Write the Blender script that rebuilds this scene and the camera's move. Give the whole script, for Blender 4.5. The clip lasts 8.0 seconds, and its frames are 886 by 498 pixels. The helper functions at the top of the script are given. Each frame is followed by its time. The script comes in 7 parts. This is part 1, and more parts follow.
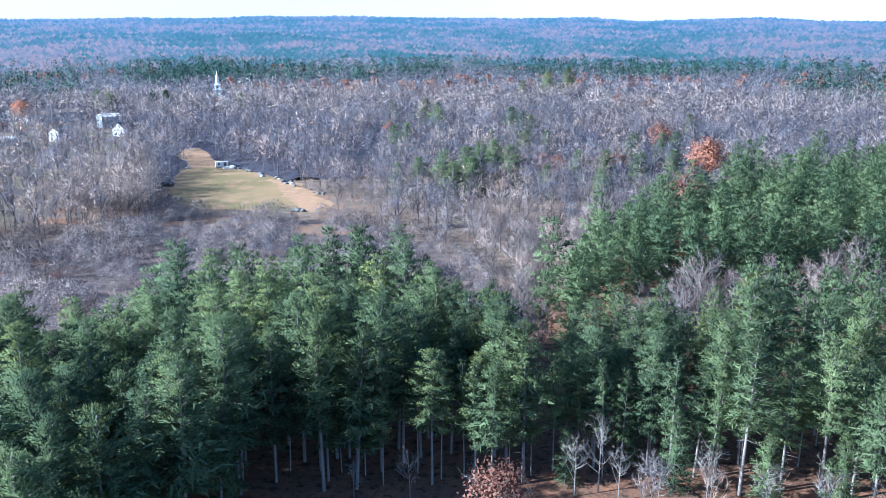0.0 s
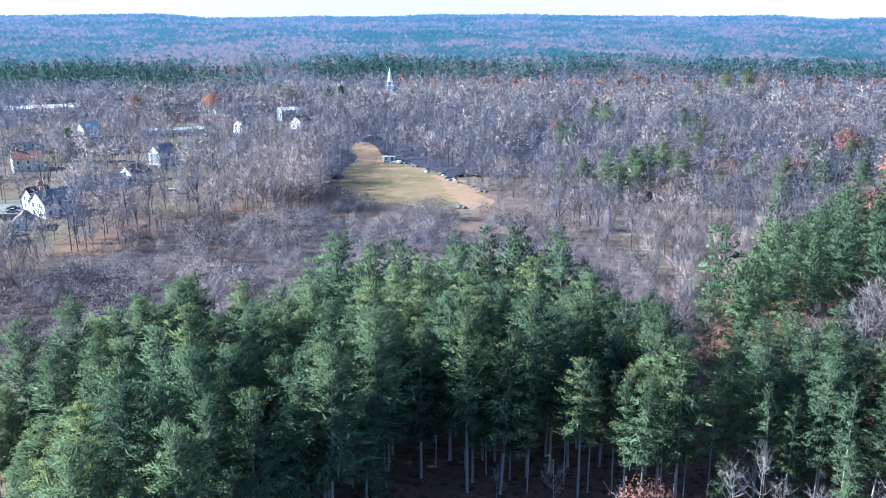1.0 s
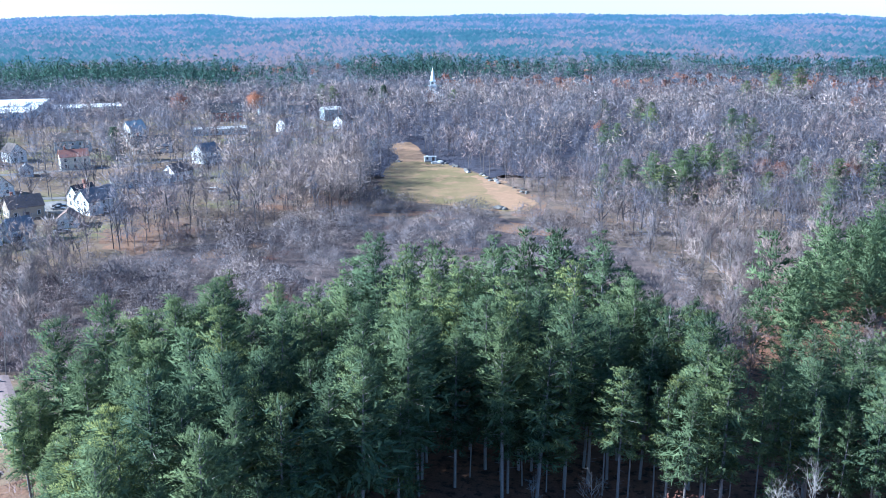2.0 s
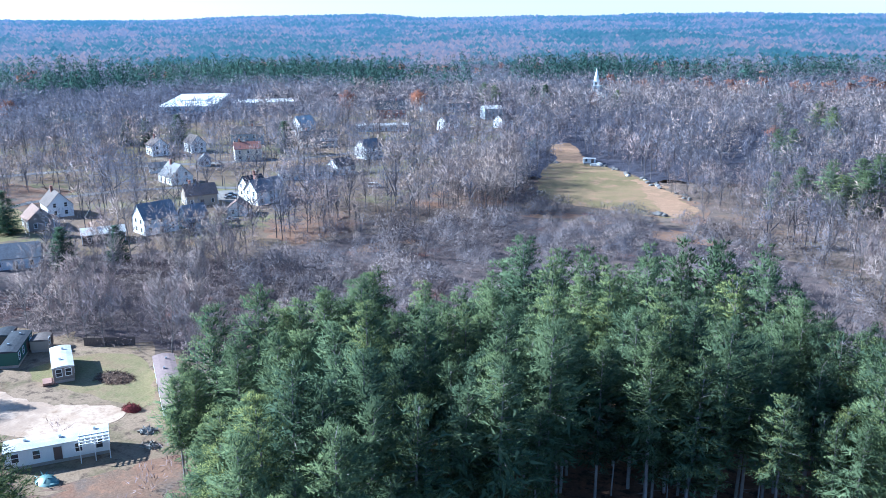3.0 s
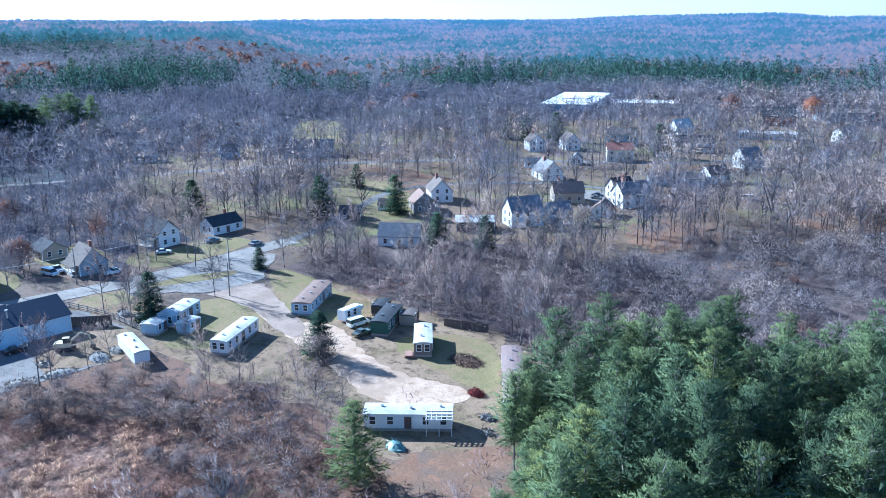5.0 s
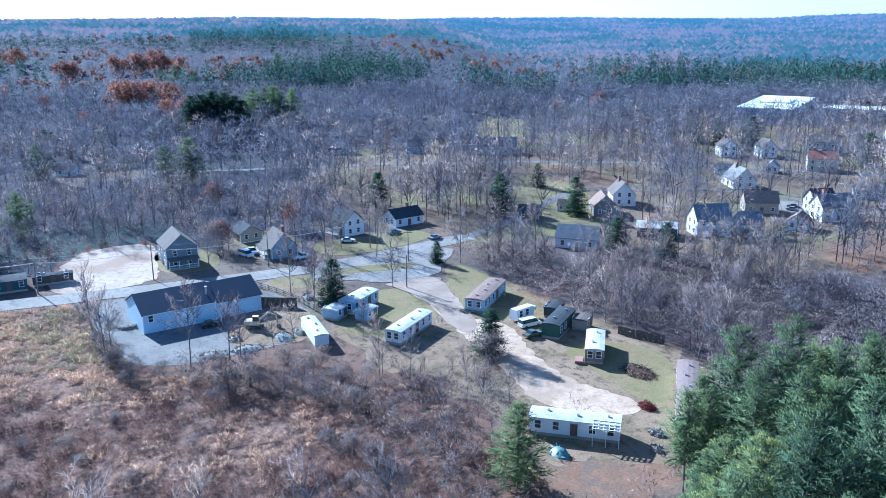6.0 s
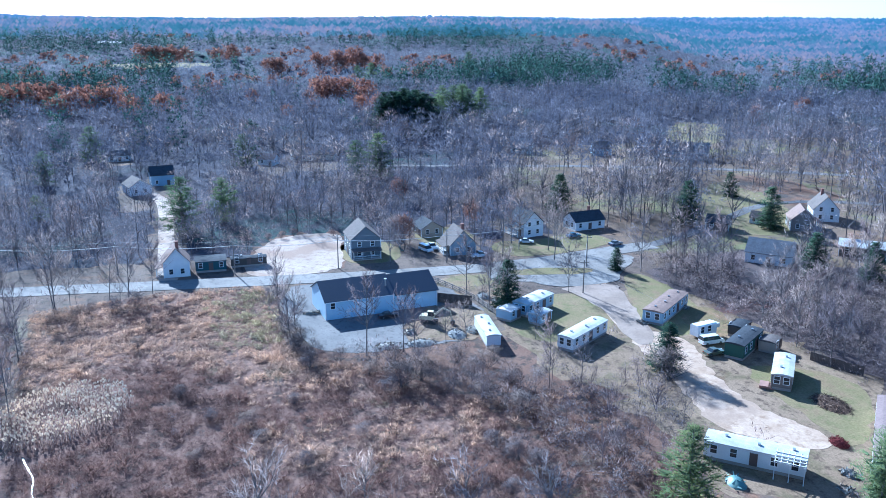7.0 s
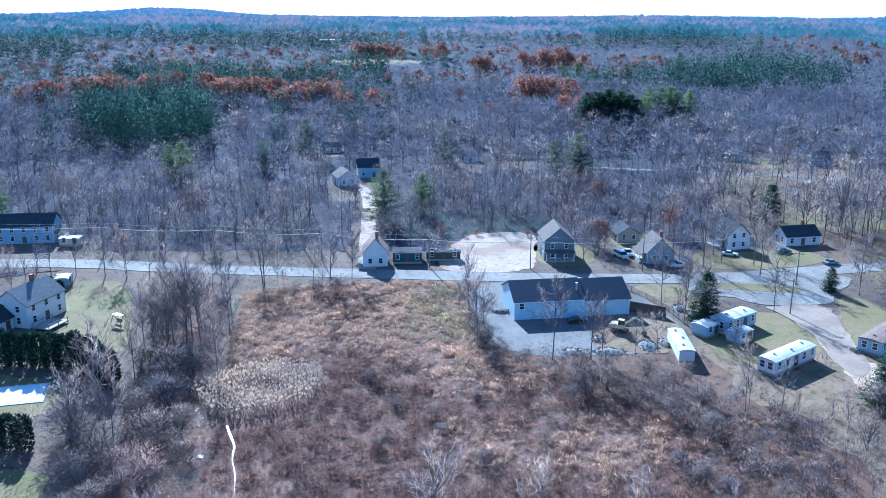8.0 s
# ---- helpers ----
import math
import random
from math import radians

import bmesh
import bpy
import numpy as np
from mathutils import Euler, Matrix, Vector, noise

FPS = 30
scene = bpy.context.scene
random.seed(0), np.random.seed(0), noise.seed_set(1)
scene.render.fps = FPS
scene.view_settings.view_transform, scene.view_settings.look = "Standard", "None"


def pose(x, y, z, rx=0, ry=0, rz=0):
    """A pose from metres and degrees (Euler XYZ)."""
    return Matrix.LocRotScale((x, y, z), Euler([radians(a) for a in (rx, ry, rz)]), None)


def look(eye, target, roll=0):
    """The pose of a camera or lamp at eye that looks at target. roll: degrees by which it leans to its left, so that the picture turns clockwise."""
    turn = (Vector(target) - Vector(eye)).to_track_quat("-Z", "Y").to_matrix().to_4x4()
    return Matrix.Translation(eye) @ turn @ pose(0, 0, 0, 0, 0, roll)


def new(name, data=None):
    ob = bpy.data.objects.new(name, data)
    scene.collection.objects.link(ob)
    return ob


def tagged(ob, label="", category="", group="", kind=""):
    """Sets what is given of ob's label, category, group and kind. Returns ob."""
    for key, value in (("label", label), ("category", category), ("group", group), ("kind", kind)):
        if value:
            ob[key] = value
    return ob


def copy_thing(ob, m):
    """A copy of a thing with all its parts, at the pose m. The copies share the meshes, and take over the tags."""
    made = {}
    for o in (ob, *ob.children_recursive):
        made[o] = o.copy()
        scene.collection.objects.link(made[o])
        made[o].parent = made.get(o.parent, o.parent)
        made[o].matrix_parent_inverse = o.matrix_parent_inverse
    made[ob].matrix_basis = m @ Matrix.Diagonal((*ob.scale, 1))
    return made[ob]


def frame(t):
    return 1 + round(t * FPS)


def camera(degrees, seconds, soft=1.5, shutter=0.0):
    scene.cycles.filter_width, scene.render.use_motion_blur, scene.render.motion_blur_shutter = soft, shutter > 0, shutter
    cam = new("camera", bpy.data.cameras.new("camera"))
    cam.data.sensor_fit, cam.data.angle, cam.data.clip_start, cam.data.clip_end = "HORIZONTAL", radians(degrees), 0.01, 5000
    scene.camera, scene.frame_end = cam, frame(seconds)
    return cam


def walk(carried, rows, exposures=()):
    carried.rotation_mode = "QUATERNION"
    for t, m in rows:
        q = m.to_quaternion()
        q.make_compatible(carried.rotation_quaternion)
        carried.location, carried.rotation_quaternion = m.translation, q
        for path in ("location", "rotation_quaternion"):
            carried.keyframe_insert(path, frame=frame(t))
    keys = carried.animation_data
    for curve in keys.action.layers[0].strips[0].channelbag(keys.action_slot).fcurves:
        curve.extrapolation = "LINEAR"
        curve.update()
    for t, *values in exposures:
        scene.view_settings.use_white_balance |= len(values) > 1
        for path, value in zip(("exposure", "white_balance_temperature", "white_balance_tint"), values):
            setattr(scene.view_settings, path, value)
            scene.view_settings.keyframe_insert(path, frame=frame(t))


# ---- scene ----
# ------------------------------------------------------------------ camera
cam = camera(55.57, 8.0, soft=0.75)
ROWS = [  # seconds, place, heading to the left of +y, pitch, roll
    (0.0, -0.75, -8.48, 64.88, 0.42, -15.23, 0.0), (0.5, -0.46, -7.49, 64.9, 6.95, -15.29, -0.05),
    (0.6, -0.42, -7.25, 64.9, 8.27, -15.30, -0.05), (0.7, -0.37, -7.0, 64.9, 9.6, -15.32, -0.05),
    (0.8, -0.33, -6.8, 64.9, 10.43, -15.33, -0.06), (0.9, -0.28, -6.55, 64.9, 11.25, -15.34, -0.06),
    (1.0, -0.24, -6.31, 64.9, 11.75, -15.35, -0.06), (1.1, -0.19, -6.03, 64.9, 11.88, -15.35, -0.1),
    (1.2, -0.13, -5.74, 64.89, 12.06, -15.35, -0.14), (2.3, -0.2, -2.0, 64.4, 17.5, -15.35, -0.21),
    (2.5, -0.21, -1.4, 64.36, 20.08, -15.34, -0.2), (3.0, -0.19, -0.17, 64.34, 25.67, -15.34, -0.31),
    (3.5, -0.24, 0.77, 64.58, 32.06, -15.35, -0.27), (4.0, -0.36, 1.44, 64.82, 37.96, -15.36, -0.25),
    (4.5, -0.61, 2.24, 64.9, 43.74, -15.34, -0.28), (4.7, -0.79, 2.72, 64.95, 46.73, -15.29, -0.35),
    (6.0, -1.76, 4.02, 65.21, 63.45, -15.3, -0.22), (6.5, -2.68, 4.7, 65.16, 69.94, -15.29, -0.15),
    (7.0, -3.17, 4.83, 65.42, 76.03, -15.32, -0.03), (7.5, -4.0, 5.16, 65.39, 83.07, -15.33, 0.02),
    (8.0, -4.51, 5.31, 65.5, 89.69, -15.38, 0.07)]
walk(cam, [(t, pose(x, y, z, 90 + pitch, 0, yaw) @ pose(0, 0, 0, 0, 0, roll)) for t, x, y, z, yaw, pitch, roll in ROWS],
     exposures=[(0.0, 1.86, 4930, 4), (3.0, 1.72, 4730, 4), (6.0, 1.54, 4480, 3), (8.0, 1.52, 4350, 3)])

# ------------------------------------------------------------------ daylight
SUN_UP, SUN_FROM = 27.0, (-0.96, -0.27)          # elevation; the side that the light comes from
world = bpy.data.worlds.new("sky")
world.use_nodes = True
scene.world = world
wn = world.node_tree.nodes
sky = wn.new("ShaderNodeTexSky")
sky.sky_type, sky.sun_disc = "NISHITA", False
sky.sun_elevation = radians(SUN_UP)
sky.sun_rotation = math.atan2(SUN_FROM[0], SUN_FROM[1])
sky.air_density, sky.dust_density, sky.ozone_density = 1.0, 0.3, 4.0
wn["Background"].inputs["Strength"].default_value = 0.072
world.node_tree.links.new(sky.outputs[0], wn["Background"].inputs["Color"])
sun = new("sun", bpy.data.lights.new("sun", "SUN"))
sun.data.energy, sun.data.angle, sun.data.color = 5.0, radians(0.5), (1.0, 0.935, 0.83)
sun.matrix_world = look((SUN_FROM[0] * 100, SUN_FROM[1] * 100, 100 * math.tan(radians(SUN_UP))), (0, 0, 0))


# ------------------------------------------------------------------ materials
def node(nt, kind, **values):
    n = nt.nodes.new(kind)
    for key, v in values.items():
        n.inputs[key.replace("_", " ")].default_value = v
    return n


def ramp(nt, source, stops):
    r = nt.nodes.new("ShaderNodeValToRGB")
    el = r.color_ramp.elements
    while len(el) < len(stops):
        el.new(0.5)
    for e, (p, c) in zip(el, stops):
        e.position, e.color = p, (*c, 1)
    nt.links.new(source, r.inputs[0])
    return r.outputs[0]


def blend(nt, fac, a, b, mode="MIX"):
    m = nt.nodes.new("ShaderNodeMix")
    m.data_type, m.blend_type = "RGBA", mode
    for socket, v in ((m.inputs[0], fac), (m.inputs[6], a), (m.inputs[7], b)):
        if hasattr(v, "is_output"):
            nt.links.new(v, socket)
        elif isinstance(v, tuple):
            socket.default_value = (*v, 1)
        else:
            socket.default_value = v
    return m.outputs[2]


def place_of(nt, local=False):
    if local:
        return nt.nodes.new("ShaderNodeTexCoord").outputs["Object"]
    return nt.nodes.new("ShaderNodeNewGeometry").outputs["Position"]


def noise_of(nt, scale, detail=4.0, rough=0.6, local=False):
    n = node(nt, "ShaderNodeTexNoise", Scale=scale, Detail=detail, Roughness=rough)
    nt.links.new(place_of(nt, local), n.inputs["Vector"])
    return n.outputs[0]


def fresh(name):
    m = bpy.data.materials.new(name)
    m.use_nodes = True
    nt = m.node_tree
    return m, nt, nt.nodes["Principled BSDF"]


def bump(nt, bsdf, height, strength, distance):
    b = node(nt, "ShaderNodeBump", Strength=strength, Distance=distance)
    nt.links.new(height, b.inputs["Height"])
    nt.links.new(b.outputs[0], bsdf.inputs["Normal"])


def plain(name, color, rough=0.7, metal=0.0, vary=0.18, scale=0.8, grain=9.0):
    """A painted or mineral surface: base colour with stains at two sizes and a fine relief."""
    m, nt, b = fresh(name)
    dark = tuple(c * (1 - vary) for c in color)
    light = tuple(min(1, c * (1 + vary * 0.7)) for c in color)
    big = ramp(nt, noise_of(nt, scale, 5), [(0.3, dark), (0.7, light)])
    small = noise_of(nt, grain, 3)
    col = blend(nt, 0.35, big, ramp(nt, small, [(0.35, dark), (0.65, light)]))
    nt.links.new(col, b.inputs["Base Color"])
    b.inputs["Roughness"].default_value, b.inputs["Metallic"].default_value = rough, metal
    bump(nt, b, small, 0.25, 0.03)
    return m


def striped(name, color, pitch, axis="Z", rough=0.6, depth=0.25, vary=0.1):
    """Siding or sheet roofing: courses at the given pitch in metres, in the thing's own directions."""
    m, nt, b = fresh(name)
    sep = nt.nodes.new("ShaderNodeSeparateXYZ")
    nt.links.new(place_of(nt, True), sep.inputs[0])
    mul = nt.nodes.new("ShaderNodeMath")
    mul.operation, mul.inputs[1].default_value = "MULTIPLY", 1 / pitch
    nt.links.new(sep.outputs[axis], mul.inputs[0])
    fr = nt.nodes.new("ShaderNodeMath")
    fr.operation = "FRACT"
    nt.links.new(mul.outputs[0], fr.inputs[0])
    dark = tuple(c * (1 - vary * 1.6) for c in color)
    stain = ramp(nt, noise_of(nt, 0.7, 5), [(0.25, dark), (0.75, color)])
    grain = ramp(nt, noise_of(nt, 6.0, 3), [(0.3, dark), (0.7, color)])
    col = blend(nt, 0.4, stain, grain)
    nt.links.new(col, b.inputs["Base Color"])
    b.inputs["Roughness"].default_value = rough
    bump(nt, b, fr.outputs[0], depth, 0.03)
    return m


def shingle(name, color, vary=0.25):
    m, nt, b = fresh(name)
    v = node(nt, "ShaderNodeTexVoronoi", Scale=3.2)
    nt.links.new(place_of(nt, True), v.inputs["Vector"])
    dark = tuple(c * (1 - vary) for c in color)
    light = tuple(c * (1 + vary) for c in color)
    tabs = ramp(nt, v.outputs["Color"], [(0.2, dark), (0.8, light)])
    col = blend(nt, 0.5, tabs, ramp(nt, noise_of(nt, 0.5, 5), [(0.3, dark), (0.7, light)]))
    nt.links.new(col, b.inputs["Base Color"])
    b.inputs["Roughness"].default_value = 0.9
    b.inputs["Specular IOR Level"].default_value = 0.1
    bump(nt, b, v.outputs["Distance"], 0.3, 0.04)
    return m


def leafy(name, stops, through_share=0.25, rough=0.6, tint=None, patch=0.05):
    """Foliage or twigs: colour by leaf, by plant and by patch of the stand."""
    m, nt, b = fresh(name)
    geo = nt.nodes.new("ShaderNodeNewGeometry")
    per_leaf = ramp(nt, geo.outputs["Random Per Island"], stops)
    per_patch = ramp(nt, noise_of(nt, patch, 3), [(0.36, (0.66, 0.69, 0.74)), (0.64, (1.24, 1.17, 1.08))])
    col = blend(nt, 1.0, per_leaf, per_patch, "MULTIPLY")
    info = nt.nodes.new("ShaderNodeObjectInfo")
    col = blend(nt, 1.0, col, ramp(nt, info.outputs["Random"], tint or [(0.0, (0.8, 0.85, 0.9)), (1.0, (1.15, 1.1, 0.95))]), "MULTIPLY")
    nt.links.new(col, b.inputs["Base Color"])
    b.inputs["Roughness"].default_value = rough
    b.inputs["Specular IOR Level"].default_value = 0.0
    if through_share:
        t = nt.nodes.new("ShaderNodeBsdfTranslucent")
        nt.links.new(col, t.inputs["Color"])
        mix = nt.nodes.new("ShaderNodeMixShader")
        mix.inputs[0].default_value = through_share
        nt.links.new(b.outputs[0], mix.inputs[1])
        nt.links.new(t.outputs[0], mix.inputs[2])
        nt.links.new(mix.outputs[0], nt.nodes["Material Output"].inputs["Surface"])
    return m


def soil(name, layers, relief=0.35, depth=0.3, rough=0.95, grit=0.55):
    """Ground: layers of (noise scale, low, high, colour) laid over one another by noise."""
    m, nt, b = fresh(name)
    col = layers[0][3]
    for scale, low, high, c in layers[1:]:
        fac = ramp(nt, noise_of(nt, scale, 6, 0.65), [(low, (0, 0, 0)), (high, (1, 1, 1))])
        col = blend(nt, fac, col, c)
    fine = noise_of(nt, 2.5, 6, 0.7)
    col = blend(nt, grit, col, ramp(nt, fine, [(0.3, (0.45, 0.45, 0.45)), (0.7, (1.35, 1.35, 1.35))]), "MULTIPLY")
    nt.links.new(col, b.inputs["Base Color"])
    b.inputs["Roughness"].default_value = rough
    b.inputs["Specular IOR Level"].default_value = 0.08
    bump(nt, b, fine, relief, depth)
    return m


def glass_pane(name="window glass", color=(0.02, 0.025, 0.03)):
    m, nt, b = fresh(name)
    nt.links.new(ramp(nt, noise_of(nt, 0.6), [(0.3, color), (0.7, tuple(c * 2.2 for c in color))]), b.inputs["Base Color"])
    b.inputs["Roughness"].default_value = 0.08
    return m


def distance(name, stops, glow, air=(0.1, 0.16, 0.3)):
    """Land so far off that air would lie over it: airlight blended into its colour by distance, part lit, part glowing.
    """
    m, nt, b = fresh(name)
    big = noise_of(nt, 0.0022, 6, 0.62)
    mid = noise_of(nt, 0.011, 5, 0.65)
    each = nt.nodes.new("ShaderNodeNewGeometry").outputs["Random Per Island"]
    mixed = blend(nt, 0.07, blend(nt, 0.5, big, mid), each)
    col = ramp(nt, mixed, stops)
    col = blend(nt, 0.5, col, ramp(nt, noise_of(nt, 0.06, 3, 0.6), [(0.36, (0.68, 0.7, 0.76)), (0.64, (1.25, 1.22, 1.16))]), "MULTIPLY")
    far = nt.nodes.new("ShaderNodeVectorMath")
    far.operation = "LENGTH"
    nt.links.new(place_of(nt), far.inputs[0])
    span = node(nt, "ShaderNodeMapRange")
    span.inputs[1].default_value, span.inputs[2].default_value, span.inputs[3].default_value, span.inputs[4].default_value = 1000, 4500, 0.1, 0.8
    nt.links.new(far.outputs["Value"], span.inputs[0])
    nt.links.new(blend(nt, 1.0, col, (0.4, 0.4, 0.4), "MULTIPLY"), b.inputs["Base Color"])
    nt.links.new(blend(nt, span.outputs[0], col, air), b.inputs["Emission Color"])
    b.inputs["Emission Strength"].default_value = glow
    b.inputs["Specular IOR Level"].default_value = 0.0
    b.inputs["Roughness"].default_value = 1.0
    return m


LITTER = soil("leaf litter", [(0, 0, 0, (0.15, 0.112, 0.09)), (0.03, 0.45, 0.6, (0.19, 0.145, 0.115)), (0.12, 0.52, 0.66, (0.22, 0.135, 0.09)),
                              (0.4, 0.52, 0.66, (0.09, 0.075, 0.06)), (0.06, 0.6, 0.7, (0.17, 0.15, 0.1))])
DUFF = soil("pine needle floor", [(0, 0, 0, (0.17, 0.095, 0.065)), (0.2, 0.45, 0.6, (0.24, 0.12, 0.075)), (0.6, 0.5, 0.62, (0.06, 0.045, 0.035))])
LAWN = soil("autumn lawn", [(0, 0, 0, (0.2, 0.172, 0.082)), (0.08, 0.4, 0.62, (0.265, 0.2, 0.115)), (0.35, 0.5, 0.65, (0.175, 0.162, 0.074)),
                            (0.16, 0.53, 0.66, (0.235, 0.165, 0.1))], 0.3, 0.15)
MEADOW = soil("mown hay field", [(0, 0, 0, (0.26, 0.185, 0.1)), (0.04, 0.42, 0.58, (0.19, 0.15, 0.075)), (0.15, 0.5, 0.65, (0.3, 0.19, 0.115))], 0.3, 0.15)
STUBBLE = soil("tan leaf-strewn stubble", [(0, 0, 0, (0.34, 0.21, 0.13)), (0.06, 0.42, 0.6, (0.29, 0.19, 0.115)), (0.3, 0.5, 0.62, (0.38, 0.235, 0.145))], 0.3, 0.15)
RUSSET = soil("bracken and fallen leaves", [(0, 0, 0, (0.23, 0.13, 0.085)), (0.1, 0.42, 0.6, (0.18, 0.13, 0.095)), (0.4, 0.5, 0.62, (0.27, 0.155, 0.1)), (0.06, 0.5, 0.62, (0.16, 0.13, 0.11))])
SWAMP_FLOOR = soil("dark swamp floor", [(0, 0, 0, (0.13, 0.1, 0.095)), (0.08, 0.42, 0.6, (0.16, 0.12, 0.11)), (0.3, 0.5, 0.62, (0.075, 0.065, 0.066)), (0.05, 0.6, 0.68, (0.2, 0.1, 0.075))])
THICKET_FLOOR = soil("thicket floor", [(0, 0, 0, (0.17, 0.1, 0.073)), (0.08, 0.42, 0.6, (0.21, 0.13, 0.093)), (0.3, 0.5, 0.62, (0.09, 0.07, 0.06)), (0.12, 0.58, 0.68, (0.22, 0.165, 0.12))], 0.5, 0.4)
TRODDEN = soil("trodden sandy ground", [(0, 0, 0, (0.24, 0.17, 0.112)), (0.07, 0.42, 0.6, (0.29, 0.21, 0.142)), (0.2, 0.5, 0.64, (0.16, 0.13, 0.075)), (0.5, 0.52, 0.64, (0.12, 0.085, 0.062)), (0.05, 0.58, 0.68, (0.2, 0.115, 0.08))], 0.4, 0.2)
YARDS = soil("village yards", [(0, 0, 0, (0.18, 0.13, 0.092)), (0.03, 0.5, 0.58, (0.19, 0.18, 0.085)), (0.06, 0.52, 0.64, (0.23, 0.145, 0.095)), (0.15, 0.52, 0.64, (0.14, 0.105, 0.085)), (0.045, 0.6, 0.68, (0.3, 0.24, 0.17))], 0.4, 0.25)
MARSHBED = soil("marsh bed", [(0, 0, 0, (0.19, 0.115, 0.09)), (0.05, 0.42, 0.6, (0.25, 0.158, 0.12)), (0.25, 0.5, 0.62, (0.1, 0.07, 0.06)),
                              (0.03, 0.58, 0.68, (0.16, 0.15, 0.08))], 0.5, 0.5)
ASPHALT = soil("worn asphalt", [(0, 0, 0, (0.235, 0.213, 0.193)), (0.1, 0.45, 0.6, (0.3, 0.275, 0.25)), (0.8, 0.5, 0.65, (0.18, 0.163, 0.148)), (0.05, 0.56, 0.62, (0.2, 0.182, 0.165))], 0.15, 0.03, 0.85, grit=0.25)
YARD_ASPHALT = soil("yard asphalt", [(0, 0, 0, (0.165, 0.155, 0.15)), (0.1, 0.45, 0.6, (0.22, 0.205, 0.195)), (0.8, 0.5, 0.65, (0.12, 0.112, 0.11))], 0.2, 0.04, 0.8, grit=0.25)
GRAVEL = soil("pale gravel", [(0, 0, 0, (0.42, 0.33, 0.265)), (0.12, 0.4, 0.6, (0.5, 0.4, 0.325)), (0.5, 0.52, 0.65, (0.3, 0.22, 0.17)), (0.06, 0.48, 0.58, (0.33, 0.235, 0.175))], 0.25, 0.05, grit=0.25)
TAN_LANE = soil("tan worn lane", [(0, 0, 0, (0.29, 0.222, 0.175)), (0.12, 0.4, 0.6, (0.36, 0.28, 0.225)), (0.5, 0.52, 0.66, (0.26, 0.2, 0.16))], 0.25, 0.05, grit=0.25)
DIRT = soil("dirt lane", [(0, 0, 0, (0.42, 0.3, 0.21)), (0.15, 0.4, 0.6, (0.53, 0.4, 0.3)), (0.5, 0.5, 0.65, (0.32, 0.22, 0.15)), (0.07, 0.55, 0.65, (0.36, 0.26, 0.19))], 0.3, 0.08, grit=0.25)
# shade of the gaps between crowns, and blue haze, are in this colour
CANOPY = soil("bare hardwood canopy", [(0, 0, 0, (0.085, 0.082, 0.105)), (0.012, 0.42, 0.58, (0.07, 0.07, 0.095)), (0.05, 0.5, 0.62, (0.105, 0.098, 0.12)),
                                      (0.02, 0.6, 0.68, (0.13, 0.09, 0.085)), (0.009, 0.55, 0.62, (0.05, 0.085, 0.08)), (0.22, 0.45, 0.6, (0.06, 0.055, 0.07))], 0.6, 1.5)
# both twig colours below hold a blue tint of haze, stronger in the second
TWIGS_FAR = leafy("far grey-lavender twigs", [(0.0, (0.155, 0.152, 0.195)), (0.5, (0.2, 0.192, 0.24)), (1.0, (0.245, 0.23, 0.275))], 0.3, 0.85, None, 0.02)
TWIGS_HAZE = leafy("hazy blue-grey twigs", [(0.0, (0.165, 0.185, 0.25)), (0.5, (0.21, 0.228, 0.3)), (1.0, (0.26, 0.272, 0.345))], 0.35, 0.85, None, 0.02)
BARK_PINE = plain("pine bark", (0.23, 0.205, 0.2), 0.9, vary=0.35, scale=0.6, grain=4)
BARK_GREY = plain("grey bark", (0.17, 0.15, 0.143), 0.9, vary=0.35, scale=0.5, grain=4)
BARK_DARK = plain("thin grey stems", (0.115, 0.1, 0.102), 0.9, vary=0.4, scale=0.3, grain=3)
BARK_PALE = plain("pale birch bark", (0.21, 0.192, 0.185), 0.8, vary=0.3, scale=0.9, grain=4)
NEEDLES = leafy("white pine needles", [(0.0, (0.115, 0.155, 0.08)), (0.4, (0.155, 0.205, 0.106)), (0.8, (0.19, 0.24, 0.128)), (1.0, (0.225, 0.275, 0.146))], 0.3,
                tint=[(0.0, (0.8, 0.88, 0.98)), (0.5, (0.95, 0.98, 0.95)), (0.85, (1.1, 1.08, 0.95)), (1.0, (1.3, 1.16, 0.85))])
# pines far off: a bluish haze tint is part of this base colour
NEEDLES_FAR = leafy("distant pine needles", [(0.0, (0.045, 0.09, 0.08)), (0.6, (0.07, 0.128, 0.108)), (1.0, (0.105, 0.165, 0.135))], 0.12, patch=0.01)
NEEDLES_DARK = leafy("dark spruce needles", [(0.0, (0.03, 0.056, 0.042)), (0.6, (0.06, 0.1, 0.072)), (1.0, (0.11, 0.155, 0.105))], 0.1)
TWIGS = leafy("bare twigs", [(0.0, (0.215, 0.192, 0.192)), (0.5, (0.28, 0.252, 0.252)), (1.0, (0.355, 0.322, 0.32))], 0.08, 0.85,
              [(0.0, (0.85, 0.85, 0.92)), (1.0, (1.1, 1.02, 0.98))], 0.06)
TWIGS_PURPLE = leafy("purple-brown twigs", [(0.0, (0.19, 0.155, 0.158)), (0.5, (0.258, 0.214, 0.216)), (1.0, (0.33, 0.28, 0.28))], 0.08, 0.85,
                     [(0.0, (0.85, 0.85, 0.92)), (1.0, (1.1, 1.02, 0.98))], 0.06)
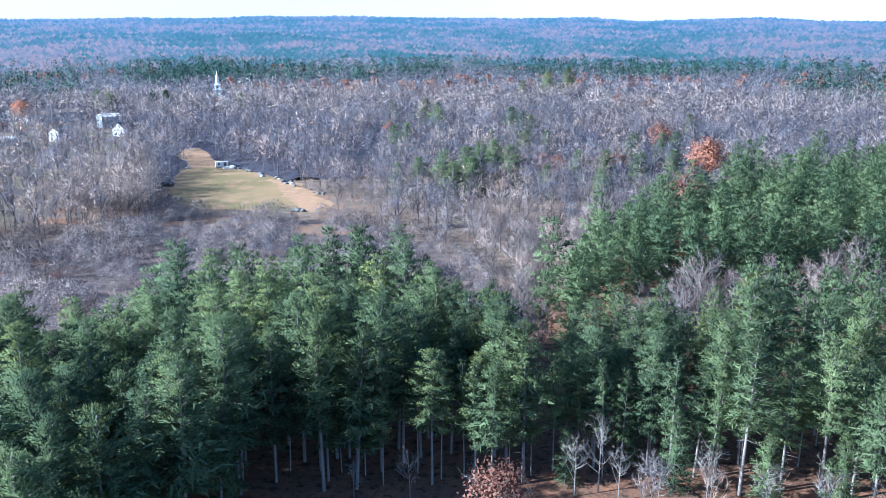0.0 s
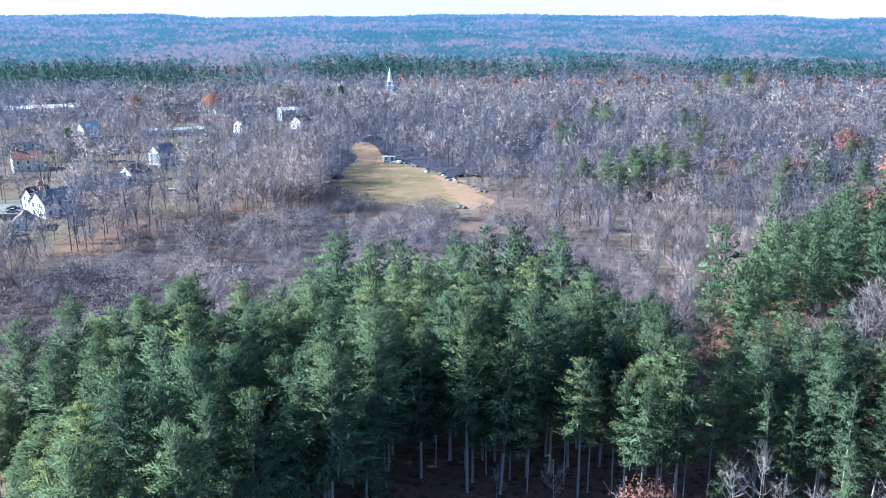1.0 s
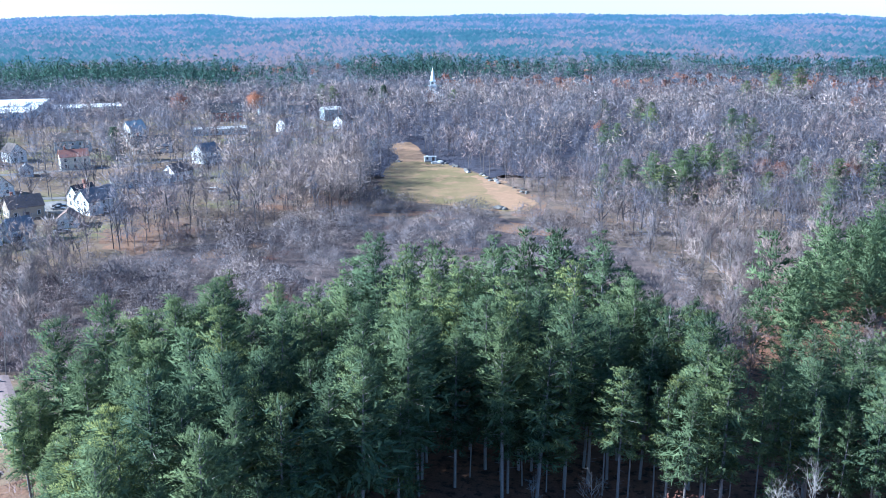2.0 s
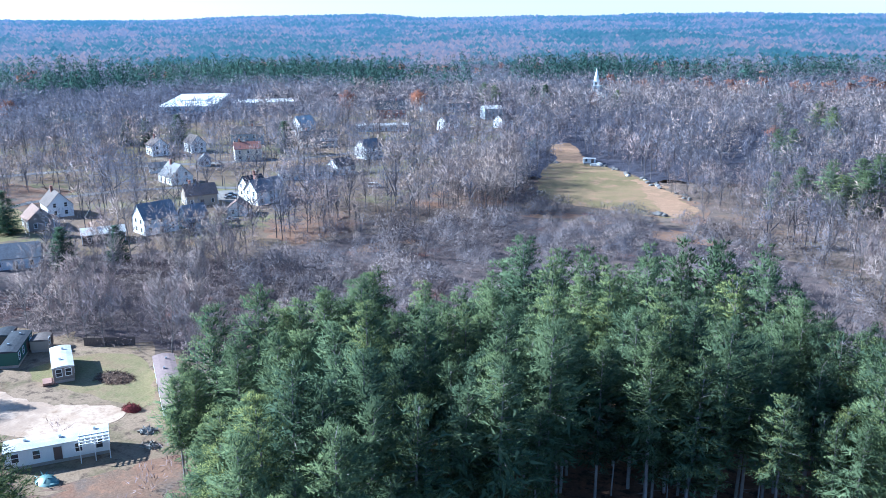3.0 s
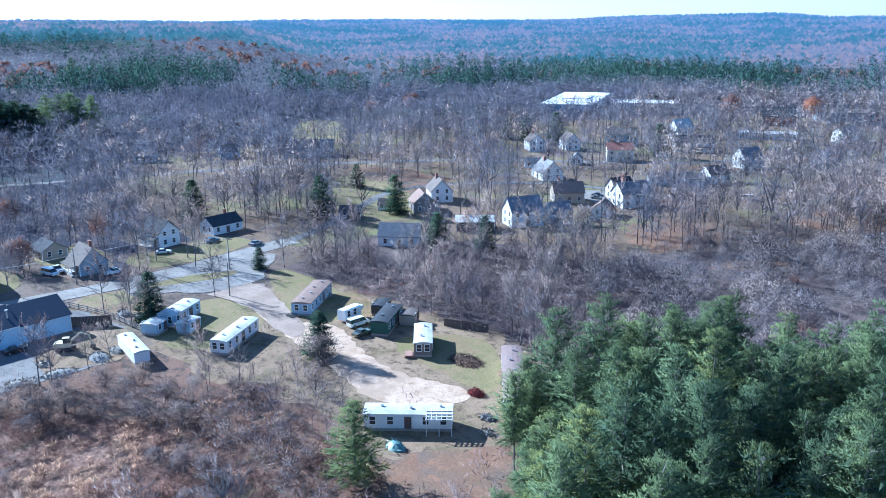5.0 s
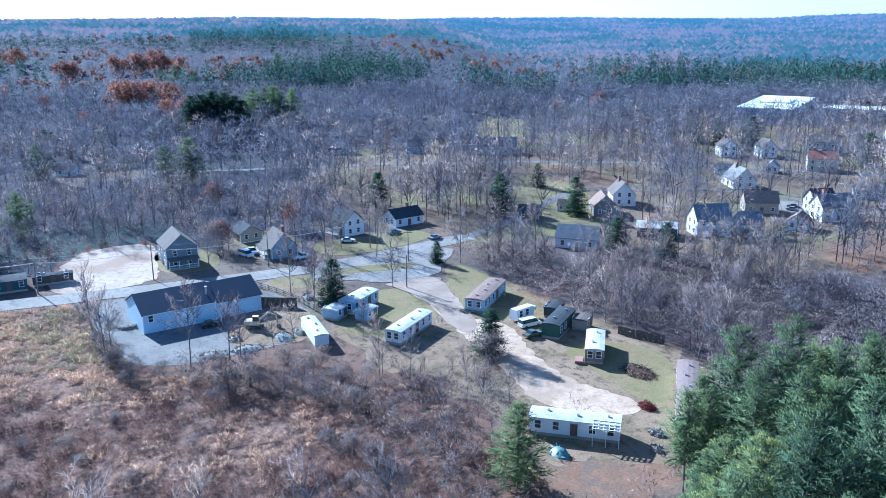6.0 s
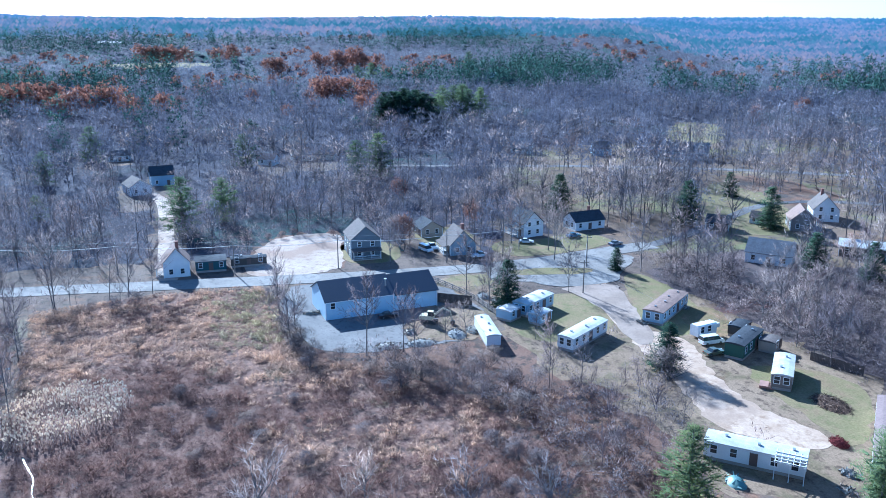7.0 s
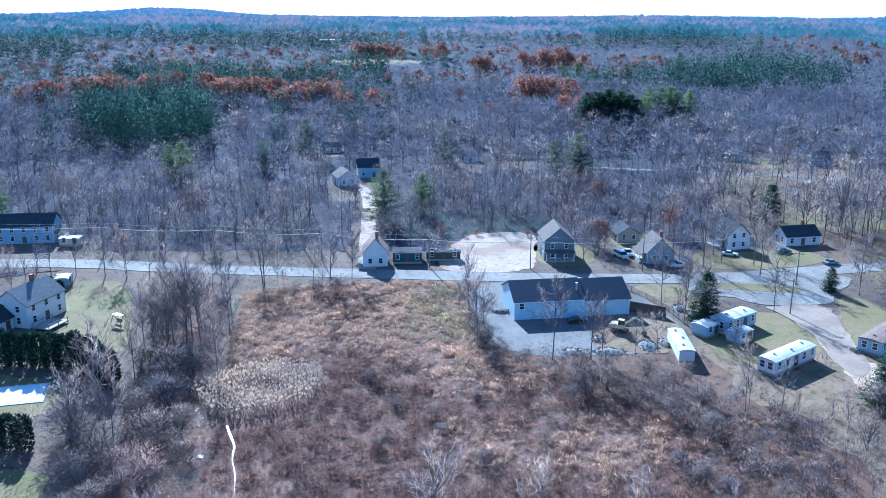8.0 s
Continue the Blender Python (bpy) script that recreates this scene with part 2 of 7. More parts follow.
TWIGS_TAN = leafy("tan twigs", [(0.0, (0.3, 0.25, 0.225)), (0.5, (0.385, 0.325, 0.295)), (1.0, (0.47, 0.4, 0.365))], 0.08, 0.85,
                  [(0.0, (0.9, 0.9, 0.95)), (1.0, (1.1, 1.02, 0.98))], 0.06)
TWIGS_PINK = leafy("reddish twigs with seed heads", [(0.0, (0.16, 0.105, 0.105)), (0.5, (0.27, 0.185, 0.18)), (1.0, (0.4, 0.28, 0.27))], 0.0, 0.85, None, 0.3)
BRUSH = leafy("brush twigs", [(0.0, (0.13, 0.108, 0.115)), (0.5, (0.185, 0.155, 0.163)), (1.0, (0.26, 0.22, 0.222))], 0.0, 0.85, None, 0.11)
OAKLEAF = leafy("russet oak leaves", [(0.0, (0.22, 0.1, 0.078)), (0.5, (0.31, 0.15, 0.118)), (1.0, (0.4, 0.23, 0.18))], 0.35)
SEDGE = leafy("dead marsh grass", [(0.0, (0.165, 0.098, 0.09)), (0.45, (0.205, 0.124, 0.111)), (0.8, (0.25, 0.158, 0.137)), (1.0, (0.32, 0.212, 0.18))], 0.38, 0.8, None, 0.11)
STRAW = leafy("straw-coloured marsh grass", [(0.0, (0.4, 0.265, 0.215)), (0.45, (0.48, 0.335, 0.272)), (0.8, (0.56, 0.405, 0.33)), (1.0, (0.64, 0.485, 0.4))], 0.38, 0.8, None, 0.2)
GREENSEDGE = leafy("yellow green sedge", [(0.0, (0.36, 0.285, 0.16)), (0.6, (0.52, 0.43, 0.25)), (1.0, (0.64, 0.54, 0.34))], 0.2, 0.8)
PLUME = leafy("reed plumes", [(0.0, (0.6, 0.49, 0.41)), (0.6, (0.78, 0.67, 0.58)), (1.0, (0.88, 0.8, 0.72))], 0.2, 0.8)
# shade inside pine crowns put into the colour: a darker copy of NEEDLES
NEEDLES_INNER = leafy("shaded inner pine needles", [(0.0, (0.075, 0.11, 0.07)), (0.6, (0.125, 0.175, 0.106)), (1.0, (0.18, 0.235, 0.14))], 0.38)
GLASS = glass_pane()
WHITE_TRIM = plain("white trim paint", (0.8, 0.8, 0.79), 0.5, vary=0.05)
RUBBER = plain("tyre rubber", (0.025, 0.025, 0.027), 0.8)
STEEL = plain("galvanised steel", (0.55, 0.56, 0.58), 0.4, 0.8)
POLEWOOD = plain("weathered pole wood", (0.24, 0.2, 0.17), 0.9, vary=0.3)
BRICK = striped("red brick", (0.3, 0.11, 0.085), 0.08)
WATER, _nt, _b = fresh("creek water")
_b.inputs["Base Color"].default_value = (0.03, 0.035, 0.035, 1)
_b.inputs["Roughness"].default_value = 0.05
bump(_nt, _b, noise_of(_nt, 1.5), 0.05, 0.05)
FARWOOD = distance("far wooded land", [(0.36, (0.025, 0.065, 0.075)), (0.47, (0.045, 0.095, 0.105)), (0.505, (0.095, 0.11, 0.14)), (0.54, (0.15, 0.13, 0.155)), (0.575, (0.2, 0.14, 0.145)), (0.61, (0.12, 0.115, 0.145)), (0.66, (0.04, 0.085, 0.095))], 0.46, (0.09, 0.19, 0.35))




# ------------------------------------------------------------------ building blocks
class Shape:
    """Collects corners and faces of one mesh."""

    def __init__(self):
        self.v, self.f = [], []

    def add(self, verts, faces, m=None):
        k = len(self.v)
        self.v += [tuple(m @ Vector(p)) if m else tuple(p) for p in verts]
        self.f += [tuple(i + k for i in face) for face in faces]
        return self

    def box(self, x0, x1, y0, y1, z0, z1, m=None, top=1.0):
        """A box; top shrinks its upper face."""
        cx, cy = (x0 + x1) / 2, (y0 + y1) / 2
        low = [(x0, y0, z0), (x1, y0, z0), (x1, y1, z0), (x0, y1, z0)]
        high = [(cx + (x - cx) * top, cy + (y - cy) * top, z1) for x, y, _ in low]
        return self.add(low + high, [(3, 2, 1, 0), (4, 5, 6, 7), (0, 1, 5, 4), (1, 2, 6, 5), (2, 3, 7, 6), (3, 0, 4, 7)], m)

    def tube(self, a, b, ra, rb, n=6):
        a, b = Vector(a), Vector(b)
        q = (b - a).to_track_quat("Z", "Y")
        ring = [(math.cos(i * math.tau / n), math.sin(i * math.tau / n), 0) for i in range(n)]
        vs = [a + q @ (Vector(p) * ra) for p in ring] + [b + q @ (Vector(p) * rb) for p in ring]
        fs = [(i, (i + 1) % n, n + (i + 1) % n, n + i) for i in range(n)] + [tuple(range(n - 1, -1, -1)), tuple(range(n, 2 * n))]
        return self.add(vs, fs)

    def prism(self, outline, x0, x1):
        """An outline in y, z drawn out along x."""
        n = len(outline)
        vs = [(x0, y, z) for y, z in outline] + [(x1, y, z) for y, z in outline]
        fs = [(i, n + i, n + (i + 1) % n, (i + 1) % n) for i in range(n)] + [tuple(range(n)), tuple(range(2 * n - 1, n - 1, -1))]
        return self.add(vs, fs)

    def mesh(self, name):
        me = bpy.data.meshes.new(name)
        me.from_pydata(self.v, [], self.f)
        bm = bmesh.new()
        bm.from_mesh(me)
        bmesh.ops.recalc_face_normals(bm, faces=bm.faces)
        bm.to_mesh(me)
        bm.free()
        return me


def part(name, shape, material, parent=None, label="", at=None):
    me = shape if isinstance(shape, bpy.types.Mesh) else shape.mesh(name)
    if not me.materials:
        me.materials.append(material)
    ob = new(name, me)
    if parent:
        ob.parent = parent
    if at is not None:
        ob.matrix_basis = at
    return tagged(ob, label) if label else ob


def root(name, m, label, category, group=""):
    ob = new(name)
    ob.matrix_basis = m
    ob.empty_display_size = 0.5
    return tagged(ob, label, category, group)


def sheet_mesh(name, verts, tris, material, normals=None):
    """One mesh from arrays of corners and triangles; foliage brings the normals of the crown that it belongs to."""
    me = bpy.data.meshes.new(name)
    n, m = len(verts), len(tris)
    me.vertices.add(n)
    me.vertices.foreach_set("co", np.ascontiguousarray(verts, np.float32).ravel())
    me.loops.add(3 * m)
    me.loops.foreach_set("vertex_index", np.ascontiguousarray(tris, np.int32).ravel())
    me.polygons.add(m)
    me.polygons.foreach_set("loop_start", np.arange(0, 3 * m, 3, dtype=np.int32))
    me.update(calc_edges=True)
    if normals is not None:
        me.attributes.new("custom_normal", "FLOAT_VECTOR", "POINT").data.foreach_set("vector", np.ascontiguousarray(normals, np.float32).ravel())
    me.materials.append(material)
    return me


def inside(poly, x, y):
    """Which of the points lie in the polygon."""
    p = np.asarray(poly, float)
    hit = np.zeros(np.shape(x), bool)
    for (x0, y0), (x1, y1) in zip(p, np.roll(p, -1, 0)):
        cross = ((y0 > y) != (y1 > y)) & (x < (x1 - x0) * (y - y0) / (y1 - y0 + 1e-12) + x0)
        hit ^= cross
    return hit


def near_line(line, x, y, reach):
    best = np.full(np.shape(x), 1e9)
    for (x0, y0), (x1, y1) in zip(line[:-1], line[1:]):
        dx, dy = x1 - x0, y1 - y0
        s = np.clip(((x - x0) * dx + (y - y0) * dy) / (dx * dx + dy * dy), 0, 1)
        best = np.minimum(best, np.hypot(x - x0 - s * dx, y - y0 - s * dy))
    return best < reach


def ragged(poly, step, jitter, seed):
    """The polygon with rounded corners and an uneven edge."""
    rng = np.random.default_rng(seed)
    p = [Vector(q) for q in poly]
    for _ in range(2):
        p = [q for a, b in zip(p, p[1:] + p[:1]) for q in (a.lerp(b, 0.25), a.lerp(b, 0.75))]
    out = []
    for a, b in zip(p, p[1:] + p[:1]):
        n = max(1, int((b - a).length / step))
        out += [a.lerp(b, i / n) + Vector(rng.normal(0, jitter, 2)) for i in range(n)]
    return out


def patch(name, poly, z, material, label, category, step=1.5, jitter=0.25, seed=1, raw=False):
    """A piece of the ground's cover with an uneven edge, a few centimetres thick."""
    edge = [Vector(q) for q in poly] if raw else ragged(poly, step, jitter, seed)
    bm = bmesh.new()
    top = bm.faces.new([bm.verts.new((q.x, q.y, z)) for q in edge])
    if top.calc_area() and top.normal.z < 0:
        top.normal_flip()
    rim = bmesh.ops.extrude_face_region(bm, geom=[top])
    for v in [g for g in rim["geom"] if isinstance(g, bmesh.types.BMVert)]:
        v.co.z = 0.0
    for v in bm.verts:
        rise = float(rise_of(v.co.x, v.co.y))
        v.co.z += rise * 1.0 + (1.2 if rise > 1 else 0.0)
    bmesh.ops.triangulate(bm, faces=bm.faces[:])
    bmesh.ops.recalc_face_normals(bm, faces=bm.faces)
    me = bpy.data.meshes.new(name)
    bm.to_mesh(me)
    bm.free()
    me.materials.append(material)
    return tagged(new(name, me), label, category, kind="structure")


def ribbon(name, line, width, z, material, label, category, seed=2, jitter=0.12):
    p = [Vector(q) for q in line]
    for _ in range(2):
        p = [p[0]] + [q for a, b in zip(p, p[1:]) for q in (a.lerp(b, 0.25), a.lerp(b, 0.75))] + [p[-1]]
    rng = np.random.default_rng(seed)
    left, right = [], []
    for i, q in enumerate(p):
        d = (p[min(i + 1, len(p) - 1)] - p[max(i - 1, 0)]).normalized()
        side = Vector((-d.y, d.x)) * width / 2
        left.append(q + side + Vector(rng.normal(0, jitter, 2)))
        right.append(q - side + Vector(rng.normal(0, jitter, 2)))
    return patch(name, left + right[::-1], z, material, label, category, raw=True)


# ------------------------------------------------------------------ the plan
ROAD = [(-228, -190), (-227, -115), (-228, -95), (-222, -60), (-218, -15), (-214.5, 23), (-213, 55), (-214, 83), (-220, 105), (-224, 124)]
LANE = [(-216, 92), (-203, 93), (-190, 91.5), (-168, 87.5), (-150, 87)]
ROAD_NORTH = [(-385, 60), (-369, 123), (-362, 152), (-348, 188), (-334, 222), (-305, 268), (-262, 305), (-228, 335), (-205, 395), (-190, 470)]
VILLAGE_LANE = [(-224, 124), (-232, 140), (-246, 160), (-270, 195), (-262, 225), (-240, 250), (-212, 262), (-196, 252)]
DRIVE = [(-221, -14), (-262, -17), (-322, -21), (-345, -29)]
FIELD = [(-106, 300), (-117, 340), (-121, 366), (-107, 373), (-88, 361), (-67, 333), (-49, 305), (-41, 280), (-52, 276), (-79, 283), (-92, 285)]
FIELD_TOP = [(-119, 366), (-130, 395), (-142, 424), (-133, 436), (-112, 390), (-104, 372)]
BRACKEN = [(-60, 300), (-47, 312), (-36, 286), (-38, 268), (-50, 272), (-52, 288)]
MARSH = [(-95, -26), (-131, -32), (-159, -37), (-203, -43), (-211, -14), (-211, 8), (-200, 13), (-182, 12), (-168, 13), (-157, 22), (-149, 34), (-135, 42), (-121, 50), (-95, 52)]
REEDS = [(-143, -39), (-152, -35), (-157, -27), (-155, -18), (-148, -15), (-140, -18), (-134, -26), (-134, -33)]
CREEK = [(-132, -30), (-128.5, -28.6), (-125, -27.0), (-121, -26.6), (-118, -25.4), (-110, -23.5), (-96, -22)]
YARD = [(-207, 14), (-210, 22), (-206, 50), (-190.7, 58), (-164.6, 59), (-161, 31), (-164, 18), (-184, 13)]
SANDLOT = [(-251, 10), (-262, 18), (-263, 36), (-236, 33), (-219, 31), (-218, 6), (-232, 5)]
DIRT_YARD = [(-160, 90), (-150, 96), (-137, 91), (-122, 89.5), (-107, 96.5), (-103, 91), (-114, 79), (-123, 80), (-140, 83), (-155, 82.5)]
LAWNS = [
    [(-208, -92), (-212, -86), (-211, -74), (-178, -61), (-160, -58), (-170, -76)],
    [(-190, 79), (-182, 88), (-162, 84.5), (-155, 70), (-163, 60), (-176, 62)],
    [(-206, 54), (-208.5, 66), (-207, 71), (-199, 68), (-198, 58)],
    [(-137, 99), (-135, 106), (-130, 112), (-120, 115), (-103, 98.5), (-106, 96), (-118, 97), (-128, 95.5)],
    [(-201, 104), (-195, 109), (-175, 110), (-158, 102), (-152, 93.5), (-162, 91), (-178, 94.5)],
    [(-240, 78), (-238, 92), (-245, 108), (-232, 118), (-224, 104), (-221, 86), (-224, 76)],
    [(-153, -86), (-150, -61), (-136, -58), (-131, -80)], [(-118, -66), (-118, -52), (-104, -50), (-104, -64)],
    [(-509, 289), (-486, 309), (-412, 268), (-400, 232), (-427, 236)], [(-316, 198), (-293, 202), (-256, 196), (-231, 180), (-223, 160), (-236, 153), (-266, 164)],
    [(-258, 56), (-262, 74), (-240, 76), (-236, 60)], [(-250, 36), (-248, 50), (-226, 50), (-224, 34), (-240, 31)],
    [(-560, 130), (-560, 170), (-515, 160), (-500, 135)], [(-1015, -141), (-1022, 1), (-942, -20), (-935, -79), (-950, -120)], [(-742, 140), (-746, 175), (-700, 172), (-700, 146)],
]
JUNCTION = [(-217, 70), (-217, 87), (-217.5, 107), (-215, 113), (-210, 112), (-200, 102), (-192, 98.4), (-192, 80.5), (-199, 77), (-199, 66)]
LANE_HEAD = [(-192, 98.2), (-184, 95.6), (-166, 91.6), (-154, 89.3), (-150, 84), (-156, 83), (-173.5, 86), (-187, 84), (-192, 80.7)]
ISLAND = [(-205, 73), (-202.5, 84), (-201.5, 96), (-206, 97), (-209, 86), (-209, 73)]
PINE_WEST = [(-53, 49), (-62, 62), (-74, 74), (-84, 84), (-81, 100), (-73, 113), (-63, 129), (-56, 140), (-34, 141), (-12, 145), (0, 136), (8, 118), (16, 99), (3, 97), (-24, 97.5), (-32, 81), (-40, 60), (-47, 49)]
PINE_EAST = [(14, 102), (18, 113), (17, 150), (42, 206), (70, 250), (132, 294), (164, 309), (230, 320), (220, 150), (110, 70), (80, 76), (62, 87), (48, 94), (30, 99)]
STRIP = [(14, 126), (22, 142), (46, 166), (97, 178), (128, 190), (118, 165), (89, 152), (41, 138)]
SHRUBS = [(-120, 130), (-135, 160), (-150, 185), (-120, 235), (-95, 275), (-35, 265), (0, 230), (15, 190), (8, 150), (-15, 152), (-58, 147), (-80, 122)]
VILLAGE = [(-175, 125), (-150, 185), (-135, 240), (-130, 300), (-150, 380), (-190, 520), (-330, 560), (-420, 330), (-420, 150), (-330, 110), (-225, 100)]
HOME_THICKET = [(-206, 110), (-180, 109), (-160, 110), (-140, 114), (-118, 119), (-98, 112), (-84, 106), (-72, 118), (-66, 132), (-84, 140), (-120, 160), (-160, 180), (-190, 165), (-215, 150)]
MARSH_BRUSH = [(-100, 52), (-121, 50), (-135, 42), (-149, 34), (-157, 22), (-165, 15), (-172, 13), (-164, 22), (-158, 30), (-158, 60), (-150, 70), (-130, 80), (-112, 76), (-100, 70), (-84, 60), (-84, 52)]
GARDEN = [(-216, -96), (-212, -64), (-183, -58), (-160, -55), (-146, -52), (-132, -56), (-104, -48), (-100, -96)]
WEST_BRUSH = [(-95, -28), (-131, -34), (-159, -39), (-203, -45), (-206, -62), (-178, -56), (-150, -50), (-128, -46), (-90, -44)]

# x, y, heading of the ridge, length, width, eave, rise, wall, roof, chimney, porch, storeys, label
WALLS = {
    "white": striped("white clapboard", (0.78, 0.78, 0.77), 0.14), "cream": striped("cream clapboard", (0.68, 0.62, 0.5), 0.14),
    "grey": striped("grey-blue clapboard", (0.3, 0.36, 0.4), 0.14), "brown": striped("grey-brown clapboard", (0.2, 0.17, 0.15), 0.14),
    "slate": striped("slate-grey clapboard", (0.15, 0.175, 0.2), 0.14), "tan": striped("tan clapboard", (0.42, 0.34, 0.26), 0.14), "blue": striped("pale blue clapboard", (0.36, 0.48, 0.58), 0.14),
    # metal: the blue of sky-lit shade is put into the white siding's colour
    "dark": striped("dark brown boards", (0.08, 0.065, 0.055), 0.2), "brick": BRICK, "green": striped("dark green clapboard", (0.03, 0.1, 0.075), 0.14), "teal": striped("dark teal boards", (0.03, 0.09, 0.11), 0.2), "metal": striped("white ribbed metal siding", (0.54, 0.68, 0.8), 0.3, "X", 0.45)}
ROOFS = {
    "grey": shingle("grey shingles", (0.2, 0.2, 0.21)), "dark": shingle("charcoal shingles", (0.055, 0.06, 0.07)), "brown": shingle("brown shingles", (0.24, 0.17, 0.14)),
    "pale": shingle("pale tan-grey shingles", (0.14, 0.118, 0.108)), "rose": shingle("dusty rose roofing", (0.25, 0.185, 0.17), 0.16), "red": shingle("red-brown shingles", (0.3, 0.14, 0.11)), "tin": plain("weathered white tin", (0.5, 0.49, 0.47), 0.7, 0.0, 0.38, 0.5)}
